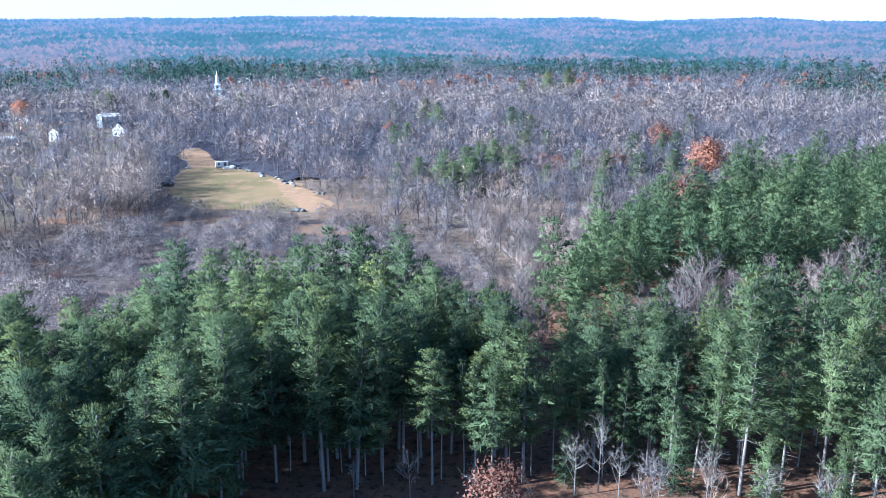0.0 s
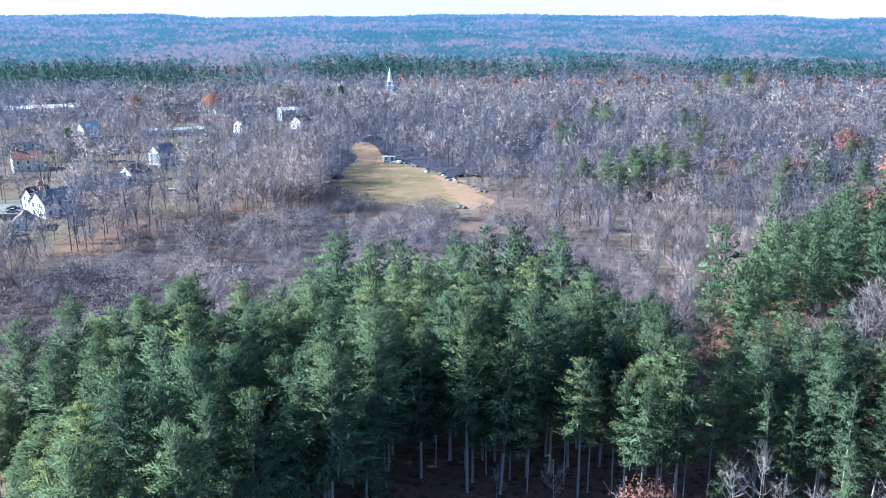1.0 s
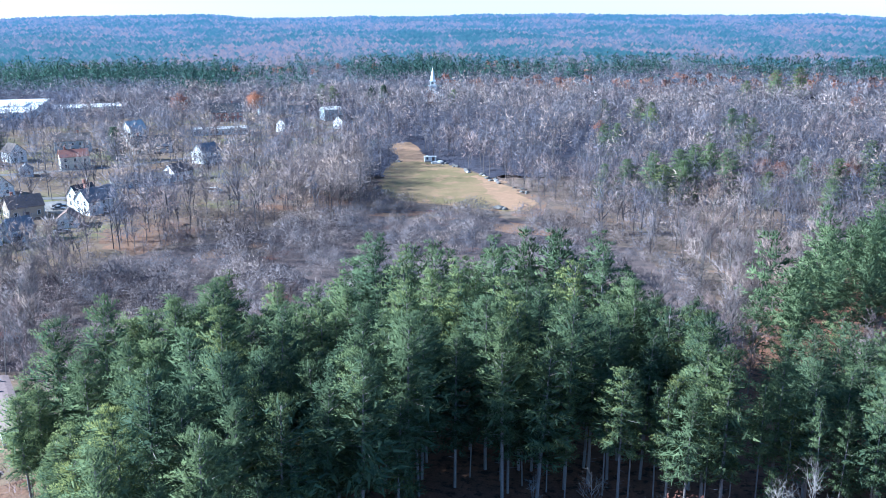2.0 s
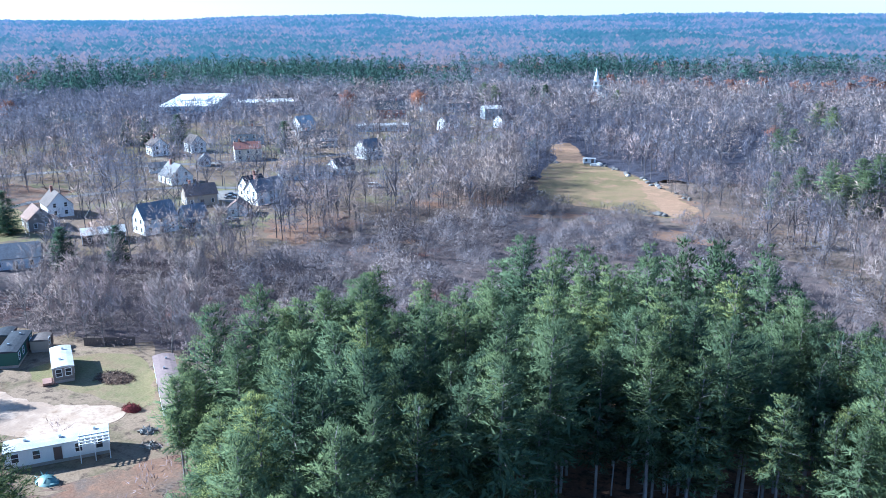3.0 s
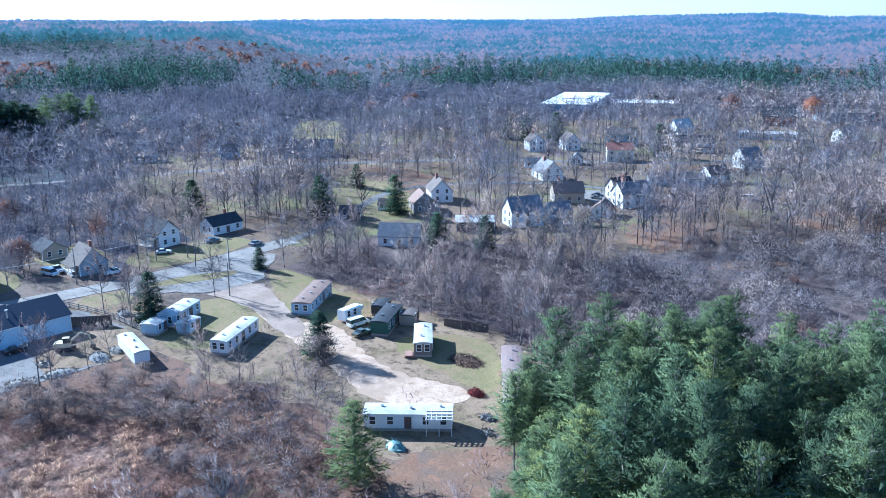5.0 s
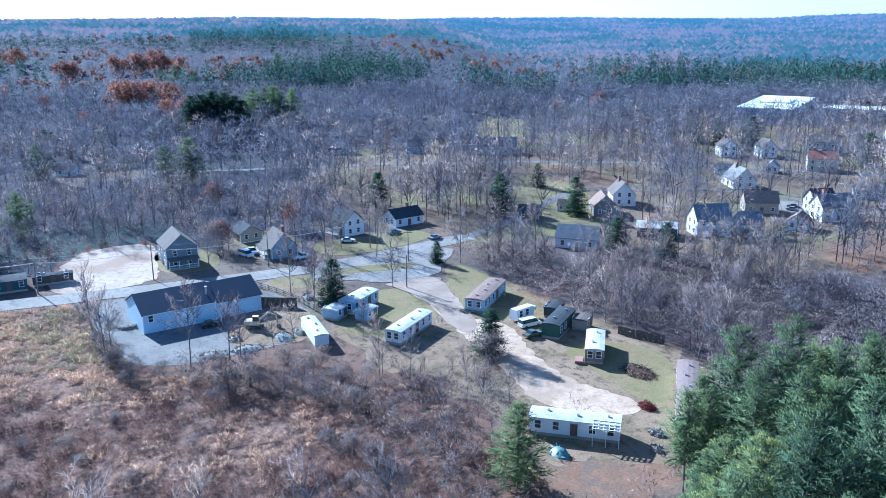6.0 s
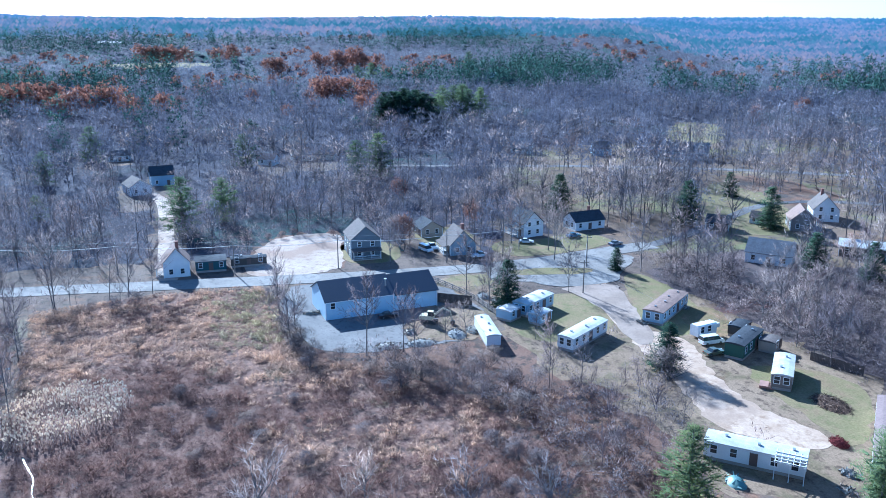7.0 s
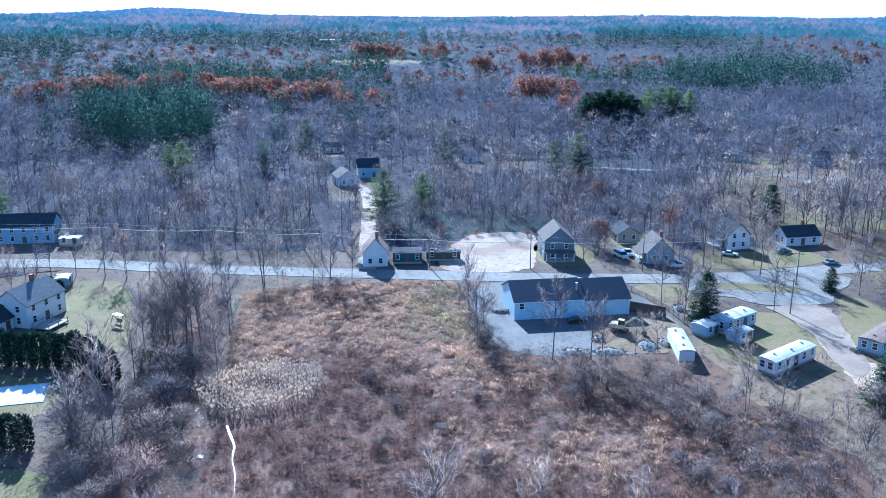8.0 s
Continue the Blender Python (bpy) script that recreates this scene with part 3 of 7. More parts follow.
HOUSES = [
    (-236, 38.8, 2, 11, 8.5, 5.6, 3.6, "slate", "pale", 0, 2, 2, "slate-grey two-storey house with pale roof beside a gravel lot"),
    (-232, 66.4, 2, 9.5, 7.5, 3.2, 3.9, "grey", "pale", 1, 1, 1, "grey-blue cape house with white trim and brick chimney"),
    (-254, 62.2, 8, 8, 7, 2.6, 2.2, "tan", "dark", 0, 0, 1, "tan garage with a dark hipped roof"),
    (-228, -12.2, 5, 7, 6.5, 4.2, 3.6, "white", "brown", 1, 1, 1, "small white house with tan roof and smoking chimney"),
    (-253, -121, 98, 20, 9, 5.4, 2.8, "blue", "dark", 0, 2, 2, "long pale blue two-storey house beside the road"),
    (-184, -86.5, 165, 12, 8.5, 5.2, 3.0, "white", "grey", 1, 0, 2, "white two-storey house with grey roof behind a hedge"),
    (-175.5, -91, 165, 6, 5.5, 2.8, 2.2, "white", "dark", 0, 0, 1, "low white wing with a dark roof behind a hedge"),
    (-250, 113.4, 101, 11, 7, 3.0, 2.3, "white", "dark", 1, 0, 1, "white cape house with dark roof on a lawn"),
    (-246.4, 92, 15, 9, 7, 4.6, 3.2, "white", "dark", 0, 1, 2, "white gabled house half hidden behind bare trees"),
    (-306.4, 312, 150, 11, 8, 5, 3.6, "white", "pale", 1, 0, 2, "white gabled village house with pale roof"),
    (-296, 327, 155, 9, 7.5, 5, 3.6, "white", "pale", 0, 0, 2, "white gabled village house beside bare maples"),
    (-290, 361, 40, 17, 9, 6, 3, "grey", "pale", 1, 0, 2, "long grey-blue two-storey village building"),
    (-256, 318, 45, 12, 8, 5.8, 2.6, "cream", "red", 1, 2, 2, "cream two-storey house with red-brown roof and porch"),
    (-282, 402, 76, 11, 9, 6, 5, "white", "tin", 0, 0, 2, "white barn with a bright steep roof"),
    (-250, 368, 45, 19, 9, 5, 3.2, "white", "dark", 1, 1, 2, "long white farmhouse with dark roof"),
    (-246, 259, 156, 12, 9, 3.4, 4.6, "white", "grey", 1, 2, 2, "white house with steep grey roof and porch"),
    (-189, 243, 72, 12, 8, 5, 3.8, "white", "grey", 1, 0, 2, "white gabled house with grey roof beside a parking area"),
    (-200, 250, 72, 8, 6.5, 4.5, 3.4, "white", "dark", 1, 0, 2, "white gabled ell with a dark roof and chimney"),
    (-209, 231, 55, 11, 8, 4, 3.2, "tan", "brown", 1, 0, 1, "tan house with brown roof and tall chimney"),
    (-185, 223, 120, 7, 6, 3, 2.2, "white", "brown", 0, 0, 1, "small white house with brown hipped roof"),
    (-193.5, 193, 70, 11, 8, 5.2, 4.2, "white", "grey", 0, 0, 2, "white gabled house with grey roof among bare trees"),
    (-187, 203, 68, 7, 6, 4.2, 3, "white", "grey", 0, 1, 1, "small white gabled house with deck"),
    (-199, 177, 50, 12, 8, 3.2, 1.2, "dark", "tin", 1, 0, 1, "dark low outbuilding with a pale tin roof"),
    (-242, 197, 152, 11, 8, 4.2, 4.2, "white", "pale", 1, 0, 2, "white cape house with pale roof"),
    (-232, 181, 152, 10, 7.5, 3.6, 3.4, "brown", "brown", 0, 1, 1, "brown house with tan roof and white porch"),
    (-200, 148, 45, 12, 8, 3.2, 3, "white", "grey", 0, 0, 1, "low white house with grey roof behind spruces"),
    (-241, 172, 40, 5, 4, 2.3, 1.6, "white", "pale", 0, 0, 1, "small white garden shed"),
    (-206, 346, 70, 10, 8, 5.6, 3.4, "white", "grey", 0, 1, 2, "white village house with porch among maples"),
    (-195, 304, 74, 10, 7, 4, 3, "white", "pale", 0, 0, 1, "small white gabled house behind bare trees"),
    (-203, 289, 40, 22, 8, 3, 1.8, "white", "pale", 0, 0, 1, "long low white building with pale roof"),
    (-250, 438, 33, 32, 9, 3.4, 0.8, "white", "tin", 0, 0, 1, "long low white building beside the village street"),
    (-279, 500, 30, 20, 12, 6, 5, "brick", "dark", 1, 0, 2, "red brick village building with dark roof"),
    (-262, 548, 40, 34, 12, 6, 2, "grey", "pale", 1, 0, 2, "long pale building with low roof and clerestory"),
    (-190, 480, 72, 9, 8, 4.5, 3.4, "white", "pale", 0, 0, 1, "white gabled house at the wood's edge"),
    (-216, 457, 72, 11, 8, 5, 3, "white", "grey", 0, 0, 2, "white house with grey roof half hidden by trees"),
    (-214, 520, 40, 12, 10, 7, 1.5, "grey", "tin", 0, 0, 2, "grey two-storey building with flat pale roof"),
    (-368, 215, 62, 24, 9, 4.2, 3.6, "white", "grey", 1, 1, 1, "long house with dormered dark roof by a lawn"),
    (-389, 182, 78, 9, 7, 3.6, 3, "blue", "pale", 0, 0, 1, "small pale blue gabled house"),
    (-405, 146, 60, 10, 8, 4.4, 2.6, "white", "grey", 0, 1, 1, "white house with porch beside the upper road"),
    (-238, 155, 50, 7, 6, 2.6, 1.8, "dark", "dark", 0, 0, 1, "dark shed on a lawn"),
    (-270, 274, 50, 7, 5, 2.6, 1.8, "white", "grey", 0, 0, 1, "white garage beside a house"),
    (-263, 296, 130, 6, 5, 3, 2.2, "white", "grey", 0, 0, 1, "small white gabled shed"),
    (-344, -33, 20, 11, 8, 3.4, 2.6, "white", "pale", 0, 0, 1, "pale house at the end of a gravel drive"),
    (-361, -25, 100, 9, 8, 4.5, 3, "blue", "dark", 0, 0, 2, "blue-grey house among bare trees"),
    (-409, 41, 95, 20, 8, 3, 1.6, "cream", "pale", 0, 0, 1, "long low cream building in the woods"),
    (-428, -49, 100, 10, 7, 3, 1.8, "white", "pale", 0, 0, 1, "low white building in the woods"),
    (-400, 20, 60, 8, 6, 3, 2, "white", "brown", 0, 0, 1, "small white house behind trees"),
    (-735, 245, 95, 14, 9, 6, 4, "white", "dark", 1, 0, 2, "white farmhouse with dark roof on the hill"),
    (-773, 277, 95, 12, 8, 5, 4, "white", "dark", 0, 0, 2, "white house with dark roof on the hill"),
    (-800, 250, 95, 14, 9, 5, 4, "white", "tin", 0, 0, 2, "far white house among trees"),
    (-1216, -146, 95, 30, 10, 5, 1.5, "white", "tin", 0, 0, 1, "long white building on a far hilltop clearing"),
    (-1166, -106, 95, 18, 10, 5, 2.5, "white", "tin", 0, 0, 1, "white farm building above a far clearing"),
    (-1502, -436, 95, 26, 12, 7, 3, "white", "pale", 0, 0, 2, "large white building on the far ridge"),
    (-1100, -49, 95, 26, 12, 5, 1.5, "cream", "tin", 0, 0, 1, "far low building in a hilltop clearing"),
]
# mobile homes and sheds: middle, heading, length, width, height, wall, roof, kind, label
TRAILERS = [
    (-103.3, 78.6, 49, 14.5, 4.0, 3.3, "white", "tin", "mobile_home", "white mobile home with patched tin roof and open rafters"),
    (-129.4, 101.9, 142, 11.1, 3.6, 3.2, "brown", "tin", "mobile_home", "grey-brown mobile home with white roof and wooden steps"),
    (-167.8, 98.4, 132, 17, 4.6, 3.3, "blue", "brown", "mobile_home", "pale mobile home with weathered brown-grey roof"),
    (-156.7, 73.3, 127, 14.3, 3.7, 3.2, "white", "tin", "mobile_home", "white mobile home with bright metal roof on a lawn"),
    (-177.6, 69.8, 126, 10.7, 4.2, 3.3, "blue", "tin", "mobile_home", "pale blue mobile home with white metal roof"),
    (-173.5, 62.5, 126, 4.2, 4.0, 2.7, "blue", "tin", "shed", "pale blue addition at a mobile home's end"),
    (-169.5, 68.5, 126, 4.6, 3.2, 2.7, "blue", "tin", "shed", "small pale blue shed beside a mobile home"),
    (-163.5, 54.4, 176, 12, 3.0, 2.9, "white", "tin", "box_trailer", "white box trailer beside the work yard"),
    (-143.8, 103, 128, 11.7, 3.8, 3.4, "green", "dark", "mobile_home", "dark green mobile home with charcoal roof"),
    (-142.8, 108.4, 127, 4.2, 3.4, 2.6, "tan", "pale", "shed", "small pale wooden shed behind a mobile home"),
    (-152.2, 107.4, 127, 5.0, 3.2, 2.6, "dark", "dark", "shed", "dark wooden shed at the wood's edge"),
    (-104, 103, -42, 23.5, 3.7, 3.1, "white", "rose", "mobile_home", "long building with dusty rose roof beside pines"),
    (-230.4, -3.4, 92, 8, 6.5, 3.2, "teal", "dark", "shed", "dark teal open-fronted garage by the road"),
    (-231.5, 6.6, 92, 9.5, 3.0, 2.6, "dark", "dark", "shed", "long dark storage shed behind the roadside"),
    (-208, -89.5, 10, 4.2, 3.4, 2.5, "blue", "tin", "shed", "small blue garden shed with white roof"),
    (-104.5, 371, 20, 5.5, 3.2, 2.7, "white", "tin", "shed", "small white field shed beside a line of boulders"),
    (-247, -104, 95, 6, 3.5, 2.6, "cream", "tin", "shed", "small cream shed beside the blue house"),
]
SPRUCES = [(-180.4, 64.3, 11), (-139, 83, 9), (-232.8, 170.7, 13), (-281.5, 186.8, 9), (-245, 148.3, 14), (-185, 150.6, 11), (-177, 162, 10), (-250.5, 341.7, 15),
           (-271, 113.6, 13), (-202.5, 102.5, 6), (-330, 330, 14), (-345, 330, 13), (-322, 345, 15), (-470, 92, 25), (-474, 99, 24), (-478, 106, 25), (-484, 96, 24),
           (-473, 86, 22), (-482, 113, 23), (-488, 104, 24), (-467, 95, 23), (-468, 102, 24), (-471, 110, 22), (-466, 88, 21), (-475, 116, 21), (-480, 90, 24), (-486, 110, 24), (-479, 100, 26), (-203, 600, 16), (-215, 607, 15)]
LONE_PINES = [(-93.5, 61.7, 12.6), (-340, -98, 17), (-346, -105, 15), (-268, -137, 16), (-365, -70, 14), (-420, -60, 17), (-300, -60, 9), (-271, -12.4, 18), (-283, -0.7, 15), (-350, 64, 19), (-344, 53.7, 17), (-392, 9, 15), (-529, 142, 24), (-520, 150, 22), (-537, 150, 24), (-528, 160, 21),
              (-510, 128, 20), (-560, 170, 20), (-780, 118, 20), (-770, 128, 23), (-860, 245, 24), (-530, 148, 24), (-540, 138, 23), (8, 306, 15), (24, 322, 17), (-12, 304, 15), (-2, 312, 17), (6, 318, 17), (12, 324, 18), (18, 330, 18),
              (0, 300, 14), (-20, 304, 13), (20, 394, 14), (-21, 394, 17), (-26, 398, 16), (-37, 534, 15), (-16, 516, 18), (-8, 500, 17), (-6, 468, 17), (33, 454, 19), (38, 448, 17), (42, 440, 16),
              (35, 384, 15), (46, 392, 14), (81, 366, 16), (96, 375, 15), (104, 380, 15), (58, 675, 18), (82, 706, 24), (98, 706, 26), (139, 366, 15), (131, 455, 15), (52, 330, 14), (62, 322, 15), (74, 318, 15),
              (90, 330, 14), (120, 345, 15), (36, 300, 13), (54, 286, 14), (-240, 590, 16), (-250, 596, 17), (-150, 600, 14)]
OAKS = [(116, 373, 13), (120, 380, 13), (70, 233, 22), (98, 314, 22), (102, 319, 20), (100, 391, 19), (57, 343, 11), (64, 348, 11), (72, 352, 11), (39, 350, 11), (45, 346, 11), (-33, 449, 12), (108, 426, 13), (102, 292, 11), (110, 297, 11),
        (120, 598, 15), (137, 577, 14), (-269, 522, 17), (-273, 527, 16), (-315, 503, 17), (-319, 508, 16), (-477, 362, 17), (-483, 366, 15), (-168, 600, 13), (5.8, 86.5, 11.5), (-243, 52, 10), (-258, 78, 9), (-480, 330, 13), (-545, 110, 18), (-552, 98, 19), (-560, 88, 18),
        (-538, 118, 17), (-640, 60, 15), (-660, 20, 15), (-690, 90, 16), (-620, -30, 14), (-600, 60, 13), (-560, 40, 13), (-700, -20, 15), (-760, 40, 15), (-760, 110, 16), (-820, 150, 16), (-300, 62, 10)]
RED_BANDS = [((-588, -273), (-678, -212), 20), ((-643, -163), (-578, -50), 26), ((-640, 70), (-620, 110), 14), ((-979, -100), (-982, 25), 9), ((-860, 40), (-900, 150), 11)]
PINE_BANDS = [[(-412, -168), (-400, -132), (-410, -108), (-450, -110), (-500, -120), (-548, -156), (-538, -214), (-460, -192)], [(-799, -215), (-852, -115), (-880, -60), (-860, -40), (-920, -110), (-880, -230)],
              [(-1000, -160), (-900, -300), (-1200, -400), (-1400, -200)], [(-620, 320), (-560, 360), (-600, 420), (-680, 380)],
              [(-729, 285), (-729, 330), (-780, 350), (-790, 300)]]


def clear_of_things(x, y, woods=True):
    """Where trees may stand: off the roads, lawns, yards and houses."""
    ok = ~near_line(ROAD, x, y, 6.5) & ~near_line(LANE, x, y, 4.5) & ~near_line(ROAD_NORTH, x, y, 3.2) & ~near_line(DRIVE, x, y, 4) & ~near_line(VILLAGE_LANE, x, y, 2.6)
    for poly in (GARDEN, FIELD, FIELD_TOP, YARD, JUNCTION, LANE_HEAD, SANDLOT, DIRT_YARD, *LAWNS):
        ok &= ~inside(poly, x, y)
    ok &= ~near_line([(-426, 465), (-482, 551)], x, y, 22) & ~near_line([(-417, 512), (-389, 536)], x, y, 15)
    ok &= ~((x < -222) & (x > -239) & (y < 5) & (y > -150)) & ~near_line([(-183, 665), (-172, 622)], x, y, 11)
    for hx, hy, _, ln, wd, *_ in HOUSES:
        ok &= np.hypot(x - hx, y - hy) > 0.62 * max(ln, wd)
        r = math.hypot(hx, hy)                       # the side of a house towards the open stays free of dense trees
        s = (x * hx + y * hy) / r
        off = np.abs(x * hy - y * hx) / r
        ok &= ~((off < ln * 0.6) & (s > r - (34 if 230 < r < 420 and hx < -150 else 19)) & (s < r) & (r < 560))
        if r < 420:                                  # and so does the side that the low sun reaches
            along, aside = (hx - x) * 0.96 + (hy - y) * 0.27, np.abs((y - hy) * 0.96 - (x - hx) * 0.27)
            ok &= ~((aside < ln * 0.5) & (along > 0) & (along < 20))
    for tx, ty, turn, ln, *_ in TRAILERS:
        c, n = math.cos(radians(turn)) * ln / 2, math.sin(radians(turn)) * ln / 2
        ok &= ~near_line([(tx - c, ty - n), (tx + c, ty + n)], x, y, 4.5)
        r = math.hypot(tx, ty)
        s, off = (x * tx + y * ty) / r, np.abs(x * ty - y * tx) / r
        ok &= ~((off < ln * 0.5 + 3) & (s > r - 20) & (s < r))
    return ok


# ------------------------------------------------------------------ the ground
HORIZON = [(-40, 42), (-28, 40), (-23, 46), (-19.5, 62), (-15, 50), (-12, 44), (-9, 62), (-4, 56), (1, 62), (6, 66), (12, 68), (15, 60), (22, 56), (27, 52), (30, 76), (34, 64), (38, 66), (42, 52), (48, 46), (54, 56), (60, 54), (66, 50), (72, 58), (78, 60), (84, 54), (90, 54), (97, 58), (102, 66), (105.5, 92), (108, 94), (111, 76), (114, 66), (120, 64), (132, 58)]


def rise_of(x, y):
    r, az = np.hypot(x, y), np.degrees(np.arctan2(-x, y))
    az = np.where(az < -140, az + 360, az)
    top = np.interp(az, [a for a, _ in HORIZON], [h for _, h in HORIZON])
    s = np.clip((r - 1500) / 2900, 0, 1)
    roll = 10 * np.sin(x * 0.0041 + 1.0) * np.sin(y * 0.0053) + 7 * np.sin(x * 0.011 + y * 0.006)
    w, u, v = np.clip((az - 57) / 9, 0, 1), np.clip((r - 600) / 1100, 0, 1), np.clip((r - 1780) / 700, 0, 1)
    west = 50 * w * w * (3 - 2 * w) * u * u * (3 - 2 * u) * (1 - 0.75 * v * v * (3 - 2 * v))       # the wooded ridge in the west
    return west + (top - west * s) * s * s * (3 - 2 * s) + roll * np.clip((r - 1300) / 900, 0, 1) * (1 - s * 0.8)


def ground_sheet():
    radii = np.concatenate([[0.0], np.arange(20, 400, 20), np.arange(400, 1440, 60), np.geomspace(1460, 4850, 30)])
    n = 300
    az = np.arange(n) * math.tau / n
    R, A = np.meshgrid(radii[1:], az, indexing="ij")
    x, y = -R * np.sin(A), R * np.cos(A)
    verts = np.concatenate([[[0, 0, 0]], np.stack([x, y, rise_of(x, y)], -1).reshape(-1, 3)])
    tris = [(0, 1 + i, 1 + (i + 1) % n) for i in range(n)]
    for k in range(len(radii) - 2):
        i = np.arange(n)
        a, b = 1 + k * n + i, 1 + k * n + (i + 1) % n
        tris += np.stack([a, a + n, b + n], -1).tolist() + np.stack([a, b + n, b], -1).tolist()
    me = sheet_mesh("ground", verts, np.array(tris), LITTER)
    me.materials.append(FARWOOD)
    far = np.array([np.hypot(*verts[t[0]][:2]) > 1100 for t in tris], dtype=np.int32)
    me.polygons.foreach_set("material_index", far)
    me.polygons.foreach_set("use_smooth", np.ones(len(tris), dtype=bool))
    return tagged(new("ground", me), "wooded lowland ground with leaf litter rising to far hills", "ground", kind="structure")


ground_sheet()


def distant_hills():
    """The wooded land that rises to the horizon."""
    radii = np.geomspace(1090, 4700, 80)
    az = np.radians(np.linspace(-40, 132, 420))
    R, A = np.meshgrid(radii, az, indexing="ij")
    x, y = -R * np.sin(A), R * np.cos(A)
    z = rise_of(x, y) + 6 - 20 * np.clip((np.degrees(A) - 57) / 3, 0, 1) * (R < 1270)
    z[0] = -2
    n, m = len(az), len(radii)
    i, j = np.meshgrid(np.arange(m - 1), np.arange(n - 1), indexing="ij")
    a = (i * n + j).ravel()
    tris = np.concatenate([np.stack([a, a + n + 1, a + n], -1), np.stack([a, a + 1, a + n + 1], -1)])
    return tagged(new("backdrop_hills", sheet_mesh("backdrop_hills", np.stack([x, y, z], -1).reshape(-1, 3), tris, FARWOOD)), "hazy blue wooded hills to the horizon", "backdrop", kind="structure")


distant_hills()
patch("pine_floor", [(-60, 40), (-82, 84), (-60, 144), (5, 150), (60, 260), (180, 320), (240, 300), (120, 60), (30, 66), (-10, 90)], 0.02, DUFF, "needle-strewn floor of a dark pine stand", "forest floor", 4, 0.8, 3)
patch("marsh", [(-80, -30), *MARSH[1:-1], (-80, 54)], 0.05, MARSHBED, "russet brown marsh bed with dead grass", "marsh", 2, 0.6, 4)
patch("village_yards", [(-180, 118), (-152, 185), (-138, 240), (-132, 300), (-150, 380), (-190, 520), (-330, 560), (-420, 330), (-430, 150), (-330, 112), (-225, 116)], 0.02, YARDS, "trodden yards and leaf-strewn grass between village houses", "ground", 4, 2.0, 23)
patch("trodden_ground", [(-176, 60), (-190, 78), (-186, 104), (-170, 113), (-140, 116), (-118, 119), (-92, 104), (-84, 84), (-92, 70), (-112, 72), (-140, 62), (-160, 56)], 0.035, TRODDEN, "trodden sandy ground between mobile homes", "ground", 3, 1.8, 24)
patch("leaf_drift", [(-97, 70), (-92, 82), (-84, 92), (-74, 84), (-66, 66), (-74, 56), (-90, 58)], 0.05, RUSSET, "russet fallen leaves at the pines' edge", "leaf litter", 2, 1.4, 26)
patch("verge", [(-208, 50), (-210, 70), (-196, 72), (-184, 66), (-188, 57)], 0.04, TRODDEN, "dry tan grass between road and yard", "verge", 2, 0.8, 25)
patch("hay_field", FIELD, 0.06, MEADOW, "mown hay field with yellowing grass", "field", 3, 0.7, 5)
patch("field_edge", FIELD_TOP, 0.05, STUBBLE, "tan bracken at the field's edge", "field", 3, 0.7, 6)
patch("field_edge", [(-78, 346), (-64, 333), (-49, 305), (-41, 280), (-52, 277), (-60, 298), (-72, 328)], 0.07, STUBBLE, "tan leaf-strewn side of the hay field", "field", 2, 1.2, 22)
for k, poly in enumerate(([(-100, 262), (-78, 272), (-60, 262), (-80, 254)], [(-55, 258), (-38, 262), (-26, 250), (-45, 246)], [(-128, 205), (-112, 222), (-104, 210), (-118, 196)])):
    patch("bracken", poly, 0.035, RUSSET, "strip of russet bracken among swamp brush", "field", 2, 1.6, 60 + k)
patch("bracken", BRACKEN, 0.04, RUSSET, "russet bracken and fallen leaves", "field", 3, 0.7, 7)
for k, poly in enumerate(LAWNS):
    patch("lawn", poly, 0.05, LAWN, "yellowing autumn lawn", "lawn", 2, 0.35, 20 + k)
ribbon("road", ROAD, 8.0, 0.1, ASPHALT, "worn pale grey asphalt road", "road")
ribbon("road", ROAD_NORTH, 5.5, 0.1, YARD_ASPHALT, "worn asphalt village road", "road")
ribbon("road", VILLAGE_LANE, 4.2, 0.09, YARD_ASPHALT, "narrow asphalt lane between houses", "road")
patch("junction", JUNCTION, 0.115, ASPHALT, "wide worn asphalt junction", "road", 2, 0.25, 13)
patch("verge", ISLAND, 0.14, LAWN, "grass island in the road junction", "verge", 1.5, 0.25, 14)
patch("verge", [(-171, 105), (-170, 111), (-157, 110), (-150, 104), (-154, 99), (-160, 99)], 0.06, MEADOW, "dry tan grass beside a mobile home", "verge", 2, 0.4, 15)
patch("leaf_drift", [(-330, 214), (-305, 230), (-265, 229), (-257, 201), (-284, 196)], 0.03, RUSSET, "russet fallen leaves below bare trees", "leaf litter", 2, 2.0, 16)
patch("leaf_drift", [(-170, 208), (-165, 234), (-152, 238), (-136, 226), (-138, 205), (-147, 198)], 0.03, RUSSET, "russet fallen leaves behind the houses", "leaf litter", 2, 2.0, 17)
patch("leaf_drift", [(-155, 273), (-134, 305), (-112, 299), (-106, 273), (-131, 253)], 0.03, RUSSET, "tan leaf litter below a grove", "leaf litter", 2, 2.0, 18)
patch("thicket_floor", [*MARSH_BRUSH[:8], (-164, 58), (-158, 62), *MARSH_BRUSH[10:]], 0.03, THICKET_FLOOR, "brown leaf-strewn floor of a thicket", "thicket floor", 2, 0.9, 19)
patch("thicket_floor", SHRUBS, 0.025, SWAMP_FLOOR, "dark reddish floor of swamp brush", "thicket floor", 3, 1.5, 27)
patch("thicket_floor", HOME_THICKET, 0.028, SWAMP_FLOOR, "dark floor of a thicket behind mobile homes", "thicket floor", 3, 1.5, 29)
